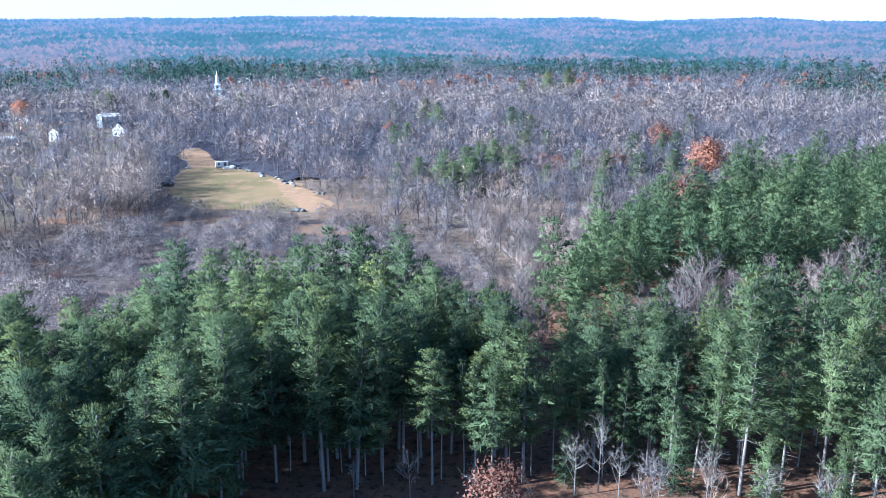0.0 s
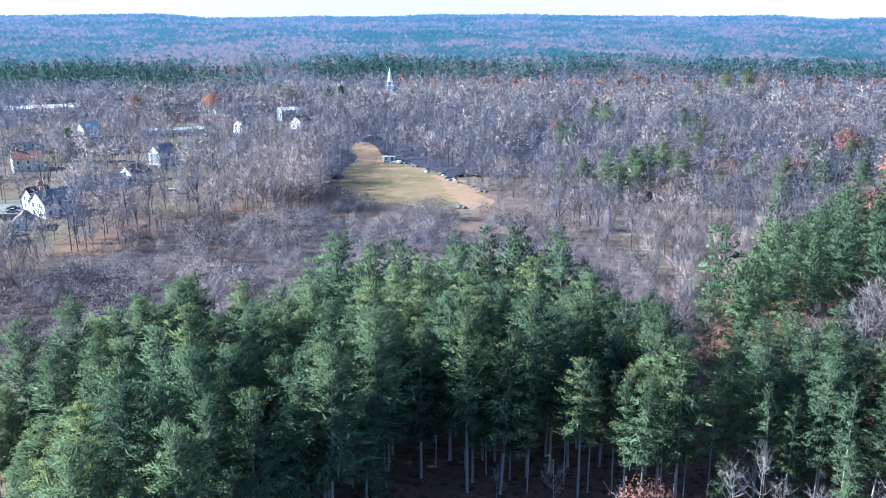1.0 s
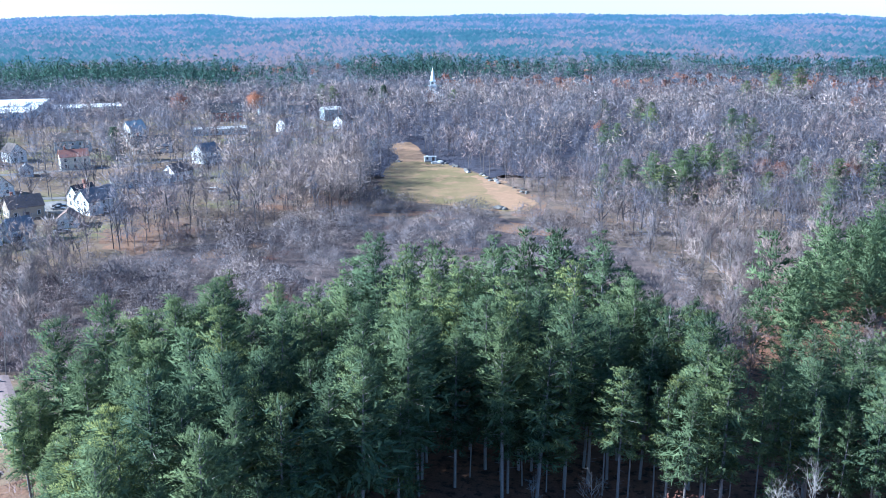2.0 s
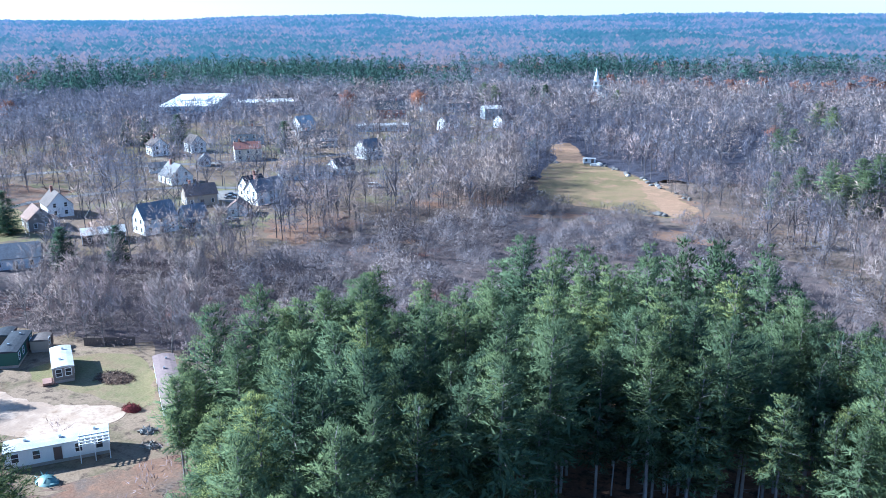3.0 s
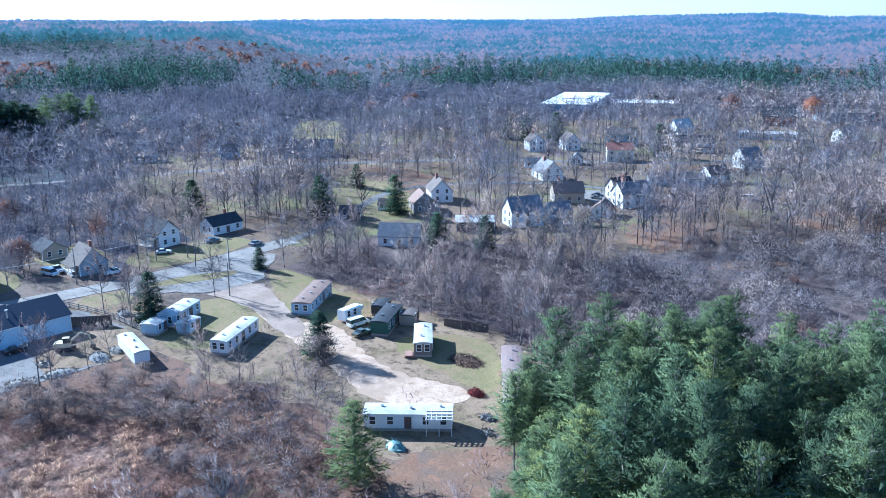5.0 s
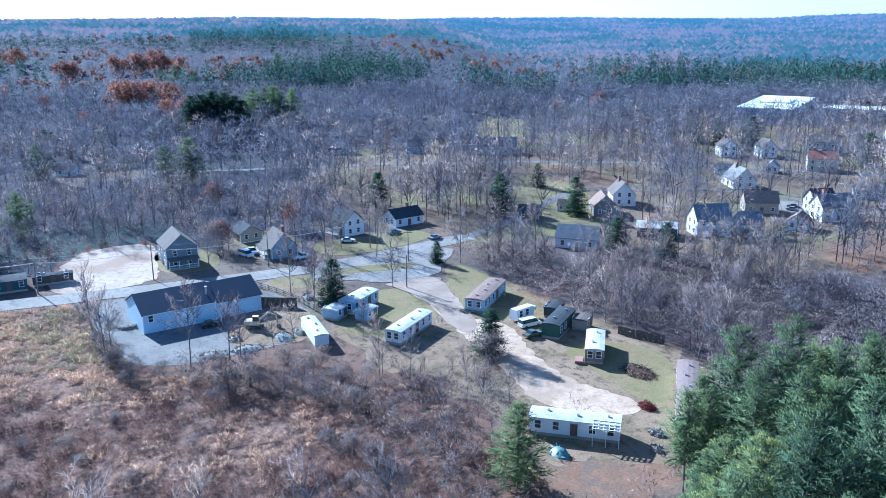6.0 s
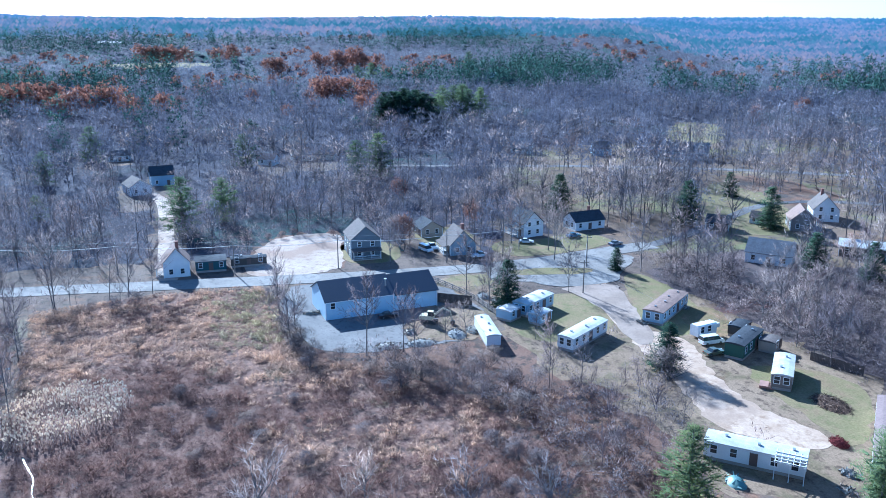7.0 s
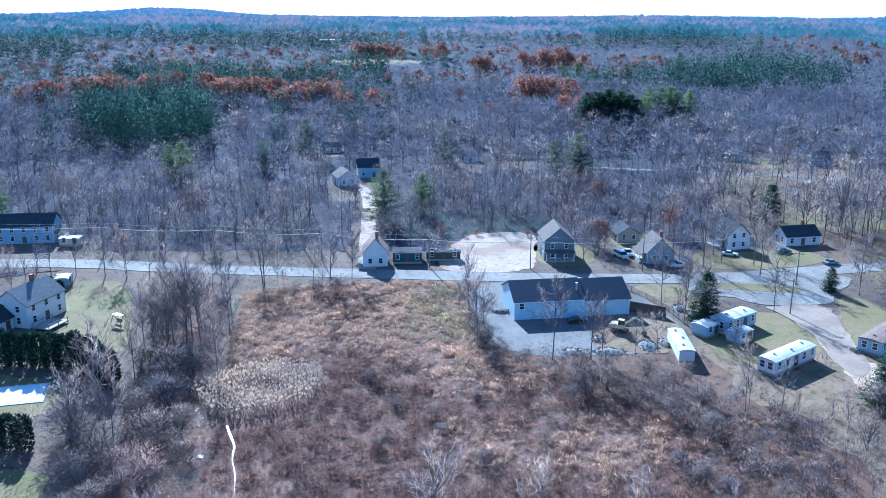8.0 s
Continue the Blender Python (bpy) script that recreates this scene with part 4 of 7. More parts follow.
patch("thicket_floor", WEST_BRUSH, 0.03, THICKET_FLOOR, "brown floor of a thicket beside the marsh", "thicket floor", 2, 0.9, 20)
patch("gravel_margin", [(-222, 3), (-236, 3), (-255, 6), (-268, 16), (-268, 39), (-252, 40), (-236, 31), (-220, 34)], 0.05, THICKET_FLOOR, "brown weedy margin of a gravel lot", "verge", 2, 0.8, 21)
ribbon("lane", LANE, 6.0, 0.08, DIRT, "pale dirt lane past mobile homes", "lane")
ribbon("driveway", DRIVE, 5.0, 0.07, GRAVEL, "pale gravel driveway", "driveway")
patch("dirt_patch", [(-184, 45), (-187, 53), (-184, 57.5), (-166, 58), (-163, 50), (-163.5, 40), (-170, 36)], 0.1, TRODDEN, "brown trodden dirt at the work yard's end", "yard", 1.5, 0.6, 15)
patch("work_yard", YARD, 0.08, YARD_ASPHALT, "grey asphalt yard around a metal barn", "yard", 2, 0.4, 8)
patch("gravel_lot", SANDLOT, 0.07, GRAVEL, "bright pale gravel lot", "gravel lot", 2, 0.5, 9)
patch("lane_head", LANE_HEAD, 0.11, TAN_LANE, "wide tan lane below the junction", "lane", 2, 0.2, 14)
patch("dirt_yard", DIRT_YARD, 0.075, DIRT, "pale rutted dirt yard", "yard", 1.2, 0.3, 10)
patch("parking_area", [(-222, 246), (-214, 258), (-196, 250), (-196, 236), (-206, 238)], 0.085, ASPHALT, "pale parking area between village houses", "parking", 2, 0.3, 11)
ribbon("creek", CREEK, 0.06, 0.09, WATER, "narrow creek shining in the marsh", "creek", jitter=0.05)
for k, (px, py) in enumerate(((-121.5, -31.5), (-137.5, -36.5), (-166, -41), (-170, -40.5))):
    patch("puddle", [(px - 0.5, py - 0.5), (px + 0.6, py - 0.4), (px + 0.5, py + 0.5), (px - 0.6, py + 0.4)], 0.09, WATER, "small puddle shining among marsh grass", "puddle", 0.5, 0.06, 80 + k)


# ------------------------------------------------------------------ plants
def unit(a):
    return a / (np.linalg.norm(a, axis=-1, keepdims=True) + 1e-9)


def blades(P, D, length, width, rng, N=None, twist=0.5):
    """Narrow triangles from the points P along D, turned towards N where that is given."""
    n = len(P)
    D = unit(D)
    toward = rng.normal(size=(n, 3)) if N is None else N + rng.normal(0, twist, (n, 3))
    side = unit(np.cross(D, toward))
    face = np.cross(side, D)
    flip = np.sign((face * (face if N is None else N)).sum(1, keepdims=True) + 1e-6)
    side, face = side * flip, face * flip
    V = np.stack([P - side * width[:, None] / 2, P + side * width[:, None] / 2, P + D * length[:, None]], 1).reshape(-1, 3)
    return V, np.arange(3 * n).reshape(n, 3), np.repeat(face if N is None else unit(N), 3, 0)


def tubes(lines, n=5):
    """Tapered tubes; each line is a list of (point, radius)."""
    V, F, N, k = [], [], [], 0
    for line in lines:
        pts = np.array([p for p, _ in line], float)
        for i, (p, r) in enumerate(line):
            d = pts[min(i + 1, len(pts) - 1)] - pts[max(i - 1, 0)]
            u = np.cross(d, (0.3, 0.7, 0.1))
            u /= np.linalg.norm(u)
            w = np.cross(d, u)
            w /= np.linalg.norm(w)
            for j in range(n):
                a = j * math.tau / n
                N.append(math.cos(a) * u + math.sin(a) * w)
                V.append(pts[i] + r * N[-1])
        for i in range(len(line) - 1):
            for j in range(n):
                a, b = k + i * n + j, k + i * n + (j + 1) % n
                F += [(a, b, b + n), (a, b + n, a + n)]
        k += len(line) * n
    return np.array(V), np.array(F), np.array(N)


def joined(*sets):
    V, F, N, k = [], [], [], 0
    for v, f, n in sets:
        V.append(v), F.append(f + k), N.append(n)
        k += len(v)
    return np.concatenate(V), np.concatenate(F), np.concatenate(N)


def around(az, el):
    return np.stack([np.cos(az) * np.cos(el), np.sin(az) * np.cos(el), np.sin(el)], -1)


def pine_crown(seed, h, base, reach, gap, per, sprays, needles, size, point=0.6, droop=0.0, slim=0.28, core=5):
    """A conifer: trunk with whorled branches, flat sprays of needles along them, and the shaded inside of the crown."""
    rng = np.random.default_rng(seed)
    bend = rng.normal(0, 0.3, 2)
    lop = rng.uniform(0, math.tau)
    C, B, W, tip = [], [], [], []
    z = base
    while z < h * 0.985:
        u = (z - base) / (h - base)
        r = reach * (1 - u) ** point * (0.62 + 0.38 * min(1, u / 0.25)) * rng.uniform(0.82, 1.12) + 0.25
        n = max(3, round(per * (1 - 0.45 * u)))
        turn = rng.uniform(0, math.tau)
        for b in range(n):
            az = turn + b * math.tau / n + rng.normal(0, 0.3)
            length = r * rng.uniform(0.55, 1.12) * (1 + 0.14 * math.cos(az - lop))
            el = radians(-3 + 52 * u ** 1.4 - 34 * droop) + rng.normal(0, 0.1)
            d = around(az, el)
            across = np.array([-math.sin(az), math.cos(az), 0.0])
            o = np.array([bend[0] * z / h, bend[1] * z / h, z + rng.normal(0, 0.25 * gap)])
            tip.append((o, d, length))
            for q in np.linspace(1.0, 0.3, max(1, int(sprays * length / reach + 0.7))):
                C.append(o + d * length * q + across * rng.normal(0, 0.17 * length * q) + (0, 0, 0.07 * length * q * q))
                B.append(d)
                W.append((0.11 * reach + 0.13 * length) * rng.uniform(0.75, 1.3) * (1.0 if q > 0.6 else 0.8))
        z += gap * rng.uniform(0.75, 1.25) * (1 - 0.3 * u)
    C, B, W = np.array(C), np.array(B), np.array(W)
    out = unit(np.stack([C[:, 0], C[:, 1], 0.35 * (C[:, 2] - base - 0.45 * (h - base))], -1))
    c, d, w, o = (np.repeat(a, needles, 0) for a in (C, B, W, out))
    n = len(c)
    off = unit(rng.normal(size=(n, 3))) * (rng.uniform(0.15, 1, (n, 1)) ** 0.5)
    P = c + off * w[:, None] * (1, 1, slim)
    needle = blades(P, 0.7 * off + 0.45 * d + (0, 0, 0.4 - 0.55 * droop) + rng.normal(0, 0.25, (n, 3)), size * rng.uniform(0.6, 1.3, n), size * rng.uniform(0.28, 0.46, n), rng,
                    unit(off * (0.45, 0.45, 0.75) + 0.8 * o + (0, 0, 0.36)), 0.4)
    c, d, w, o = (np.repeat(a, core, 0) for a in (C, B, W, out))
    n = len(c)
    flat = unit(o * 0.5 + (0, 0, 0.5) + rng.normal(0, 0.2, (n, 3)))
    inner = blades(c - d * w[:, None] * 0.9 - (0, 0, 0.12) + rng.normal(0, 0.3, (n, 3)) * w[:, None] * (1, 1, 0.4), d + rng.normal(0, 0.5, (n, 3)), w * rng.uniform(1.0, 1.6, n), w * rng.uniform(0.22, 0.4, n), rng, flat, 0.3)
    tO, tD, tL = np.array([t[0] for t in tip]), np.array([t[1] for t in tip]), np.array([t[2] for t in tip])
    stubs = rng.uniform(min(0.15 * h, 0.5 * base), base, max(4, int(base * 1.4)))
    sp = np.stack([0 * stubs, 0 * stubs, stubs], -1)
    wood = joined(tubes([[((0, 0, -0.3), h * 0.0105), ((bend[0] * 0.5, bend[1] * 0.5, h * 0.5), h * 0.008), ((bend[0], bend[1], h * 0.98), 0.03)]], 6),
                  blades(tO, tD, tL, np.full(len(tL), 0.09), rng),
                  blades(sp, around(rng.uniform(0, math.tau, len(stubs)), rng.uniform(-0.2, 0.5, len(stubs))), rng.uniform(0.6, 2.2, len(stubs)), np.full(len(stubs), 0.07), rng))
    return wood, needle, inner


def puff_shape(seed, h, n, width, limbs=6, spread=0.31, low=0.6, tall=0.4, lobes=8, long=1.0):
    """A leafless hardwood farther off: trunk with rising limbs, and rounded heads of fine twigs at their ends."""
    rng = np.random.default_rng(seed)
    spots = rng.normal(size=(lobes, 3)) * (0.55, 0.55, 0.5)
    size = rng.uniform(0.36, 0.62, lobes)
    k = rng.integers(0, lobes, n)
    d = unit(rng.normal(size=(n, 3)) + (0, 0, 0.2))
    c = spots[k] + d * (size[k] * rng.uniform(0.15, 1.0, n) ** 0.5)[:, None]
    P = c * (spread * h, spread * h, tall * h) * 0.9 + (0, 0, (low - 0.06) * h)
    P[:, 2] = P[:, 2].clip(0.14 * h, 1.0 * h)
    D = d + (0, 0, 0.35) + rng.normal(0, 0.4, (n, 3))
    N = unit(0.55 * d + 0.7 * unit(c) + (0, 0, 0.12))
    twigs = blades(P, D, long * h * rng.uniform(0.05, 0.11, n), width * rng.uniform(0.6, 1.3, n), rng, N, 0.7)
    ends = spots[rng.integers(0, lobes, limbs)] * (spread * h, spread * h, tall * h) * 0.9 + (0, 0, (low + 0.05) * h)
    o = np.stack([np.zeros(limbs), np.zeros(limbs), rng.uniform(0.2, 0.5, limbs) * h], -1)
    ends[:, 2] = np.maximum(ends[:, 2], o[:, 2] + 0.18 * h)
    wood = joined(blades(o, ends - o, np.linalg.norm(ends - o, axis=1), np.full(limbs, h * 0.014), rng),
                  tubes([[((0, 0, -0.3), h * 0.009), ((rng.normal(0, 0.3), rng.normal(0, 0.3), h * 0.78), 0.04)]], 3))
    return wood, twigs


def bare_shape(seed, h, limbs, boughs, twigs, width, spread=0.3, sides=5):
    """A leafless hardwood: trunk with rising limbs, and a crown of boughs and fine twigs."""
    rng = np.random.default_rng(seed)
    lean = rng.normal(0, 0.03 * h, 2)
    at = lambda z: np.array([lean[0] * z / h, lean[1] * z / h, z])
    lines = [[(at(-0.3), h * 0.0095), (at(h * 0.45), h * 0.0065), (at(h * 0.93), 0.02)]]
    bP, bD, bL, tP, tD, tL = [], [], [], [], [], []
    for _ in range(limbs):
        u = rng.uniform(0.2, 0.86)
        az, el = rng.uniform(0, math.tau), rng.uniform(0.5, 1.1)
        length = h * spread * rng.uniform(0.7, 1.25) * (1.3 - 0.75 * u)
        o, d = at(u * h), around(az, el)
        mid, tip = o + d * length * 0.5 + rng.normal(0, 0.05, 3) * length, o + d * length + (0, 0, length * 0.14)
        lines.append([(o, h * 0.0044), (mid, h * 0.0028), (tip, 0.015)])
        for _ in range(boughs):
            s = rng.uniform(0.25, 1.0)
            p = o + (tip - o) * s
            d2 = 0.7 * d + (0, 0, 0.35) + rng.normal(0, 0.5, 3)
            l2 = length * rng.uniform(0.3, 0.55)
            bP.append(p), bD.append(d2), bL.append(l2)
            d2 = d2 / np.linalg.norm(d2)
            for _ in range(twigs):
                tP.append(p + d2 * l2 * rng.uniform(0.15, 1.0))
                tD.append(d2 + (0, 0, 0.25) + rng.normal(0, 0.55, 3))
                tL.append(h * rng.uniform(0.035, 0.09))
    bP, bD, bL = np.array(bP), np.array(bD), np.array(bL)
    head = lambda q: unit(unit((q - (0, 0, 0.55 * h)) * (1, 1, 0.8)) + (0, 0, 0.15))
    sets = [blades(bP, bD, bL, np.full(len(bL), width * 1.5), rng, head(bP), 0.8)]
    if tP:
        sets.append(blades(np.array(tP), np.array(tD), np.array(tL), width * rng.uniform(0.6, 1.2, len(tP)), rng, head(np.array(tP)), 0.8))
    return tubes(lines, max(3, sides)), joined(*sets)


def leaf_shape(seed, h, clumps, leaves, size, wide=0.34):
    """A broadleaf tree that keeps its russet leaves: clumps of leaves in a rounded, broken crown."""
    rng = np.random.default_rng(seed)
    wood, twigs = bare_shape(seed, h, 10, 4, 0, 0.07, 0.34)
    c = unit(rng.normal(size=(clumps, 3)) + (0, 0, 0.3)) * rng.uniform(0.45, 1.0, (clumps, 1))
    mid = np.repeat(c, leaves, 0)
    off = rng.normal(size=(clumps * leaves, 3))
    P = mid * (wide * h, wide * h, 0.34 * h) + (0, 0, 0.62 * h) + off * 0.05 * h
    n = len(P)
    crown = blades(P, rng.normal(size=(n, 3)) + (0, 0, -0.2), size * rng.uniform(0.6, 1.3, n), size * rng.uniform(0.5, 0.9, n), rng, unit(0.6 * mid + 0.35 * off + (0, 0, 0.3)), 0.6)
    return joined(wood, twigs), crown


def bush_shape(seed, h, n, width, spread=0.62):
    """A rounded leafless bush: stems from the base, and a dome of fine outward twigs in lobes."""
    rng = np.random.default_rng(seed)
    lobes = rng.normal(size=(7, 3)) * (0.26 * spread, 0.26 * spread, 0.1) * h + (0, 0, 0.55 * h)
    size = rng.uniform(0.26, 0.42, 7) * h
    k = rng.integers(0, 7, n)
    d = unit(rng.normal(size=(n, 3)) + (0, 0, 0.25))
    P = lobes[k] + d * (size[k] * rng.uniform(0.25, 1.0, n) ** 0.5)[:, None] * (spread * 1.5, spread * 1.5, 1.0)
    P[:, 2] = np.maximum(P[:, 2], 0.05)
    N = unit(0.8 * d + 0.5 * unit(P - (0, 0, 0.3 * h)) + (0, 0, 0.3))
    twigs = blades(P, d + (0, 0, 0.35) + rng.normal(0, 0.4, (n, 3)), h * rng.uniform(0.045, 0.1, n), width * rng.uniform(0.6, 1.3, n), rng, N, 0.6)
    m = 12
    stems = blades(np.zeros((m, 3)) + rng.normal(0, 0.06 * h, (m, 3)) * (1, 1, 0), around(rng.uniform(0, math.tau, m), rng.uniform(0.7, 1.4, m)), h * rng.uniform(0.5, 0.85, m), np.full(m, 0.025 * h), rng)
    return stems, twigs


def shrub_shape(seed, h, n, width, spread=0.75, low=0.1, wild=0.6):
    rng = np.random.default_rng(seed)
    az, el = rng.uniform(0, math.tau, n), rng.uniform(low, 1.5, n)
    d = around(az, el)
    s = (rng.uniform(0.0, 1.0, n) ** 0.5)[:, None] * 0.9
    P = d * s * h * (spread, spread, 1.0)
    D = d + (0, 0, 0.15) + rng.normal(0, wild, (n, 3))
    return blades(P, D, h * rng.uniform(0.12, 0.3, n), width * rng.uniform(0.6, 1.3, n), rng, unit(d + (0, 0, 0.4)), 0.6)


def crown_lump(seed, h, wide, rows=3, n=7):
    """The head of a far tree: a small broken dome."""
    g = np.random.default_rng(seed)
    V, F = [], []
    for i in range(rows):
        u = i / rows
        for j in range(n):
            a = (j + 0.5 * (i % 2)) * math.tau / n
            r = wide * math.sqrt(1 - u * u) * g.uniform(0.72, 1.2)
            V.append((math.cos(a) * r, math.sin(a) * r, h * (0.25 + 0.75 * u) * g.uniform(0.85, 1.15) if i else 0.0))
    V.append((0, 0, h))
    for i in range(rows - 1):
        for j in range(n):
            a, b = i * n + j, i * n + (j + 1) % n
            F += [(a, b, a + n), (b, b + n, a + n)]
    F += [((rows - 1) * n + j, (rows - 1) * n + (j + 1) % n, rows * n) for j in range(n)]
    V = np.array(V)
    return V, np.array(F), unit(0.35 * V / (wide, wide, h) + (0, 0, 0.8))


def scatter(x0, x1, y0, y1, step, seed, jitter=0.42):
    rng = np.random.default_rng(seed)
    gx, gy = np.meshgrid(np.arange(x0, x1, step), np.arange(y0, y1, step))
    gx = gx + rng.uniform(-jitter, jitter, gx.shape) * step
    gy = gy + rng.uniform(-jitter, jitter, gy.shape) * step
    return gx.ravel(), gy.ravel()


def ring(r0, r1, lo, hi, k, seed):
    """Points whose spacing grows with the distance, r / k."""
    rng = np.random.default_rng(seed)
    xs, ys, r = [], [], r0
    while r < r1:
        step = r / k
        a = np.arange(radians(lo), radians(hi), 1 / k)
        a = a + rng.uniform(-0.5, 0.5, len(a)) / k
        rr = r + rng.uniform(-0.5, 0.5, len(a)) * step
        xs.append(-rr * np.sin(a)), ys.append(rr * np.cos(a))
        r += step
    return np.concatenate(xs), np.concatenate(ys)


def mass(shapes, x, y, z, scale, seed):
    """Many plants as one set of arrays."""
    rng = np.random.default_rng(seed)
    pick, turn = rng.integers(0, len(shapes), len(x)), rng.uniform(0, math.tau, len(x))
    V, F, N, k = [], [], [], 0
    for i, (v, f, nr) in enumerate(shapes):
        m = pick == i
        if not m.any():
            continue
        c, s, n = np.cos(turn[m])[:, None], np.sin(turn[m])[:, None], m.sum()
        sc = scale[m][:, None]
        vx = (v[None, :, 0] * c - v[None, :, 1] * s) * sc + x[m][:, None]
        vy = (v[None, :, 0] * s + v[None, :, 1] * c) * sc + y[m][:, None]
        vz = v[None, :, 2] * sc + z[m][:, None]
        V.append(np.stack([vx, vy, vz], -1).reshape(-1, 3))
        N.append(np.stack([nr[None, :, 0] * c - nr[None, :, 1] * s, nr[None, :, 0] * s + nr[None, :, 1] * c, np.repeat(nr[None, :, 2], n, 0)], -1).reshape(-1, 3))
        F.append((f[None] + (np.arange(n) * len(v))[:, None, None]).reshape(-1, 3) + k)
        k += n * len(v)
    return np.concatenate(V), np.concatenate(F), np.concatenate(N)


def stuff(name, shapes, x, y, scale, material, label, category, seed, z=None):
    if len(x) == 0:
        return None
    v, f, n = mass(shapes, x, y, rise_of(x, y) if z is None else z, scale, seed)
    return tagged(new(name, sheet_mesh(name, v, f, material, n)), label, category, kind="stuff")


def tree_kind(name, wood, crown, bark, leaf, label, category, group, inner=None):
    """One tree as a thing with trunk and crown, kept as the model for its copies."""
    ob = root(name, Matrix(), label, category, group)
    part("trunk", sheet_mesh("trunk", *wood[:2], bark, wood[2]), bark, ob)
    part("crown", sheet_mesh("crown", *crown[:2], leaf, crown[2]), leaf, ob)
    if inner:
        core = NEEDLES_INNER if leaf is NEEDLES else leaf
        part("inner_crown", sheet_mesh("inner_crown", *inner[:2], core, inner[2]), core, ob, "inside of the crown, darkened as shade on pines")
    return ob


def plant(models, x, y, h, seed, slim=1.0):
    """Stands the models at the points, scaled from their own height to h; the models themselves take the first places."""
    rng = np.random.default_rng(seed)
    used = set()
    for i, (px, py, ph) in enumerate(zip(x, y, h)):
        ob, h0 = models[i % len(models)]
        s = ph / h0
        m = pose(px, py, float(rise_of(px, py)), rng.normal(0, 1.2), rng.normal(0, 1.2), rng.uniform(0, 360))
        if ob.name not in used:
            used.add(ob.name)
            c = ob
            c.matrix_basis = m
        else:
            c = copy_thing(ob, m)
        c.scale = (s * slim, s * slim, s)


# ------------------------------------------------------------------ pines
pine_models = []
for k in range(6):
    low, wide = (7.0, 9.0, 10.8)[k % 3], 4.5 + 0.6 * (k % 2)
    w, c, inner = pine_crown(10 + k, 24, low, wide, 0.98, 6, 3.8, 48, 0.27, 0.43 + 0.06 * (k % 3))
    pine_models.append((tree_kind("white_pine", w, c, BARK_PINE, NEEDLES, "tall white pine with bare lower trunk and blue-green crown", "pine tree", "pine stand", inner), 24))
young_models = []
for k in range(3):
    w, c, inner = pine_crown(30 + k, 14, 1.2, 4.0, 0.72, 6, 3.4, 38, 0.27, 0.6)
    young_models.append((tree_kind("white_pine", w, c, BARK_PINE, NEEDLES, "open-grown white pine with green crown to the ground", "pine tree", "lone pines", inner), 14))

rng = np.random.default_rng(5)
x, y = scatter(-92, 20, 45, 150, 5.2, 6)
m = inside(PINE_WEST, x, y)
xw, yw = x[m], y[m]
x, y = scatter(10, 235, 58, 322, 5.8, 7)
m = inside(PINE_EAST, x, y) & ~inside(STRIP, x, y) & (x < 0.6 * y + 16)
thin = rng.uniform(size=len(x)) < np.where(y > 170, 0.8, 0.97)
xe, ye = x[m & thin], y[m & thin]
xa, ya = np.concatenate([xw, xe]), np.concatenate([yw, ye])
order = np.argsort(np.hypot(xa, ya))
xa, ya = xa[order], ya[order]
ha = np.where(xa < 14, rng.normal(23.4, 2.9, len(xa)).clip(17, 28), rng.normal(20.0, 3.0, len(xa)).clip(13, 26))
STAND_EDGE = [(-53, 49), (-62, 62), (-74, 74), (-84, 84), (-81, 100), (-73, 113), (-63, 129), (-56, 140)]
for reach, share in ((4.5, 0.8), (8.5, 0.88)):          # lower trees along the stand's open side
    ha = np.where(near_line(STAND_EDGE, xa, ya, reach), ha * share, ha)
plant(pine_models, xa[:170], ya[:170], ha[:170], 8)
lite_models = []
for k in range(4):
    w, c, inner = pine_crown(20 + k, 24, 9.0, 4.2, 1.2, 5, 3.0, 30, 0.4, 0.4)
    lite_models.append((tree_kind("white_pine", w, c, BARK_PINE, NEEDLES, "tall white pine deeper in the stand", "pine tree", "pine stand", inner), 24))
plant(lite_models, xa[170:232], ya[170:232], ha[170:232], 18)
edge = np.array([(-25, 93, 11), (-36, 80, 11), (-42, 66, 12), (-30, 90, 12), (52, 92, 12), (31, 98, 12), (43, 95, 11), (61, 88, 12), (16, 100, 9), (-50, 54, 11), (-46, 58, 10), (-57, 54, 11), (-79, 103, 11), (-80, 90, 12), (-70, 73, 12), (-64, 66, 11), (-76, 82, 12), (26, 105, 10)])
plant(young_models[1:], edge[:, 0], edge[:, 1], edge[:, 2], 19, 0.9)
row = np.random.default_rng(61)
fx = np.arange(-24, 46, 3.5) + row.uniform(-1.2, 1.2, 20)
fy = np.where(fx < 16, 100.5, 104 - 0.2 * (fx - 16)) + row.uniform(-1.5, 3.5, 20)
plant(lite_models, fx, fy, row.uniform(15, 20, 20), 62, 0.66)
far_pines = [joined(*pine_crown(50 + k, 24, 8.5, 5.0, 1.5, 5, 2.4, 16, 0.66, 0.45, slim=0.34, core=6)[1:]) for k in range(5)]
stuff("pine_woods", far_pines, xa[232:], ya[232:], ha[232:] / 24, NEEDLES, "dense white pine woods", "woods", 9)
lone = np.array(LONE_PINES)
plant(young_models[1:], lone[1:, 0], lone[1:, 1], lone[1:, 2], 10, 1.45)
plant(young_models[:1], lone[:1, 0], lone[:1, 1], lone[:1, 2] * 1.02, 13, 1.4)
spruce_models = []
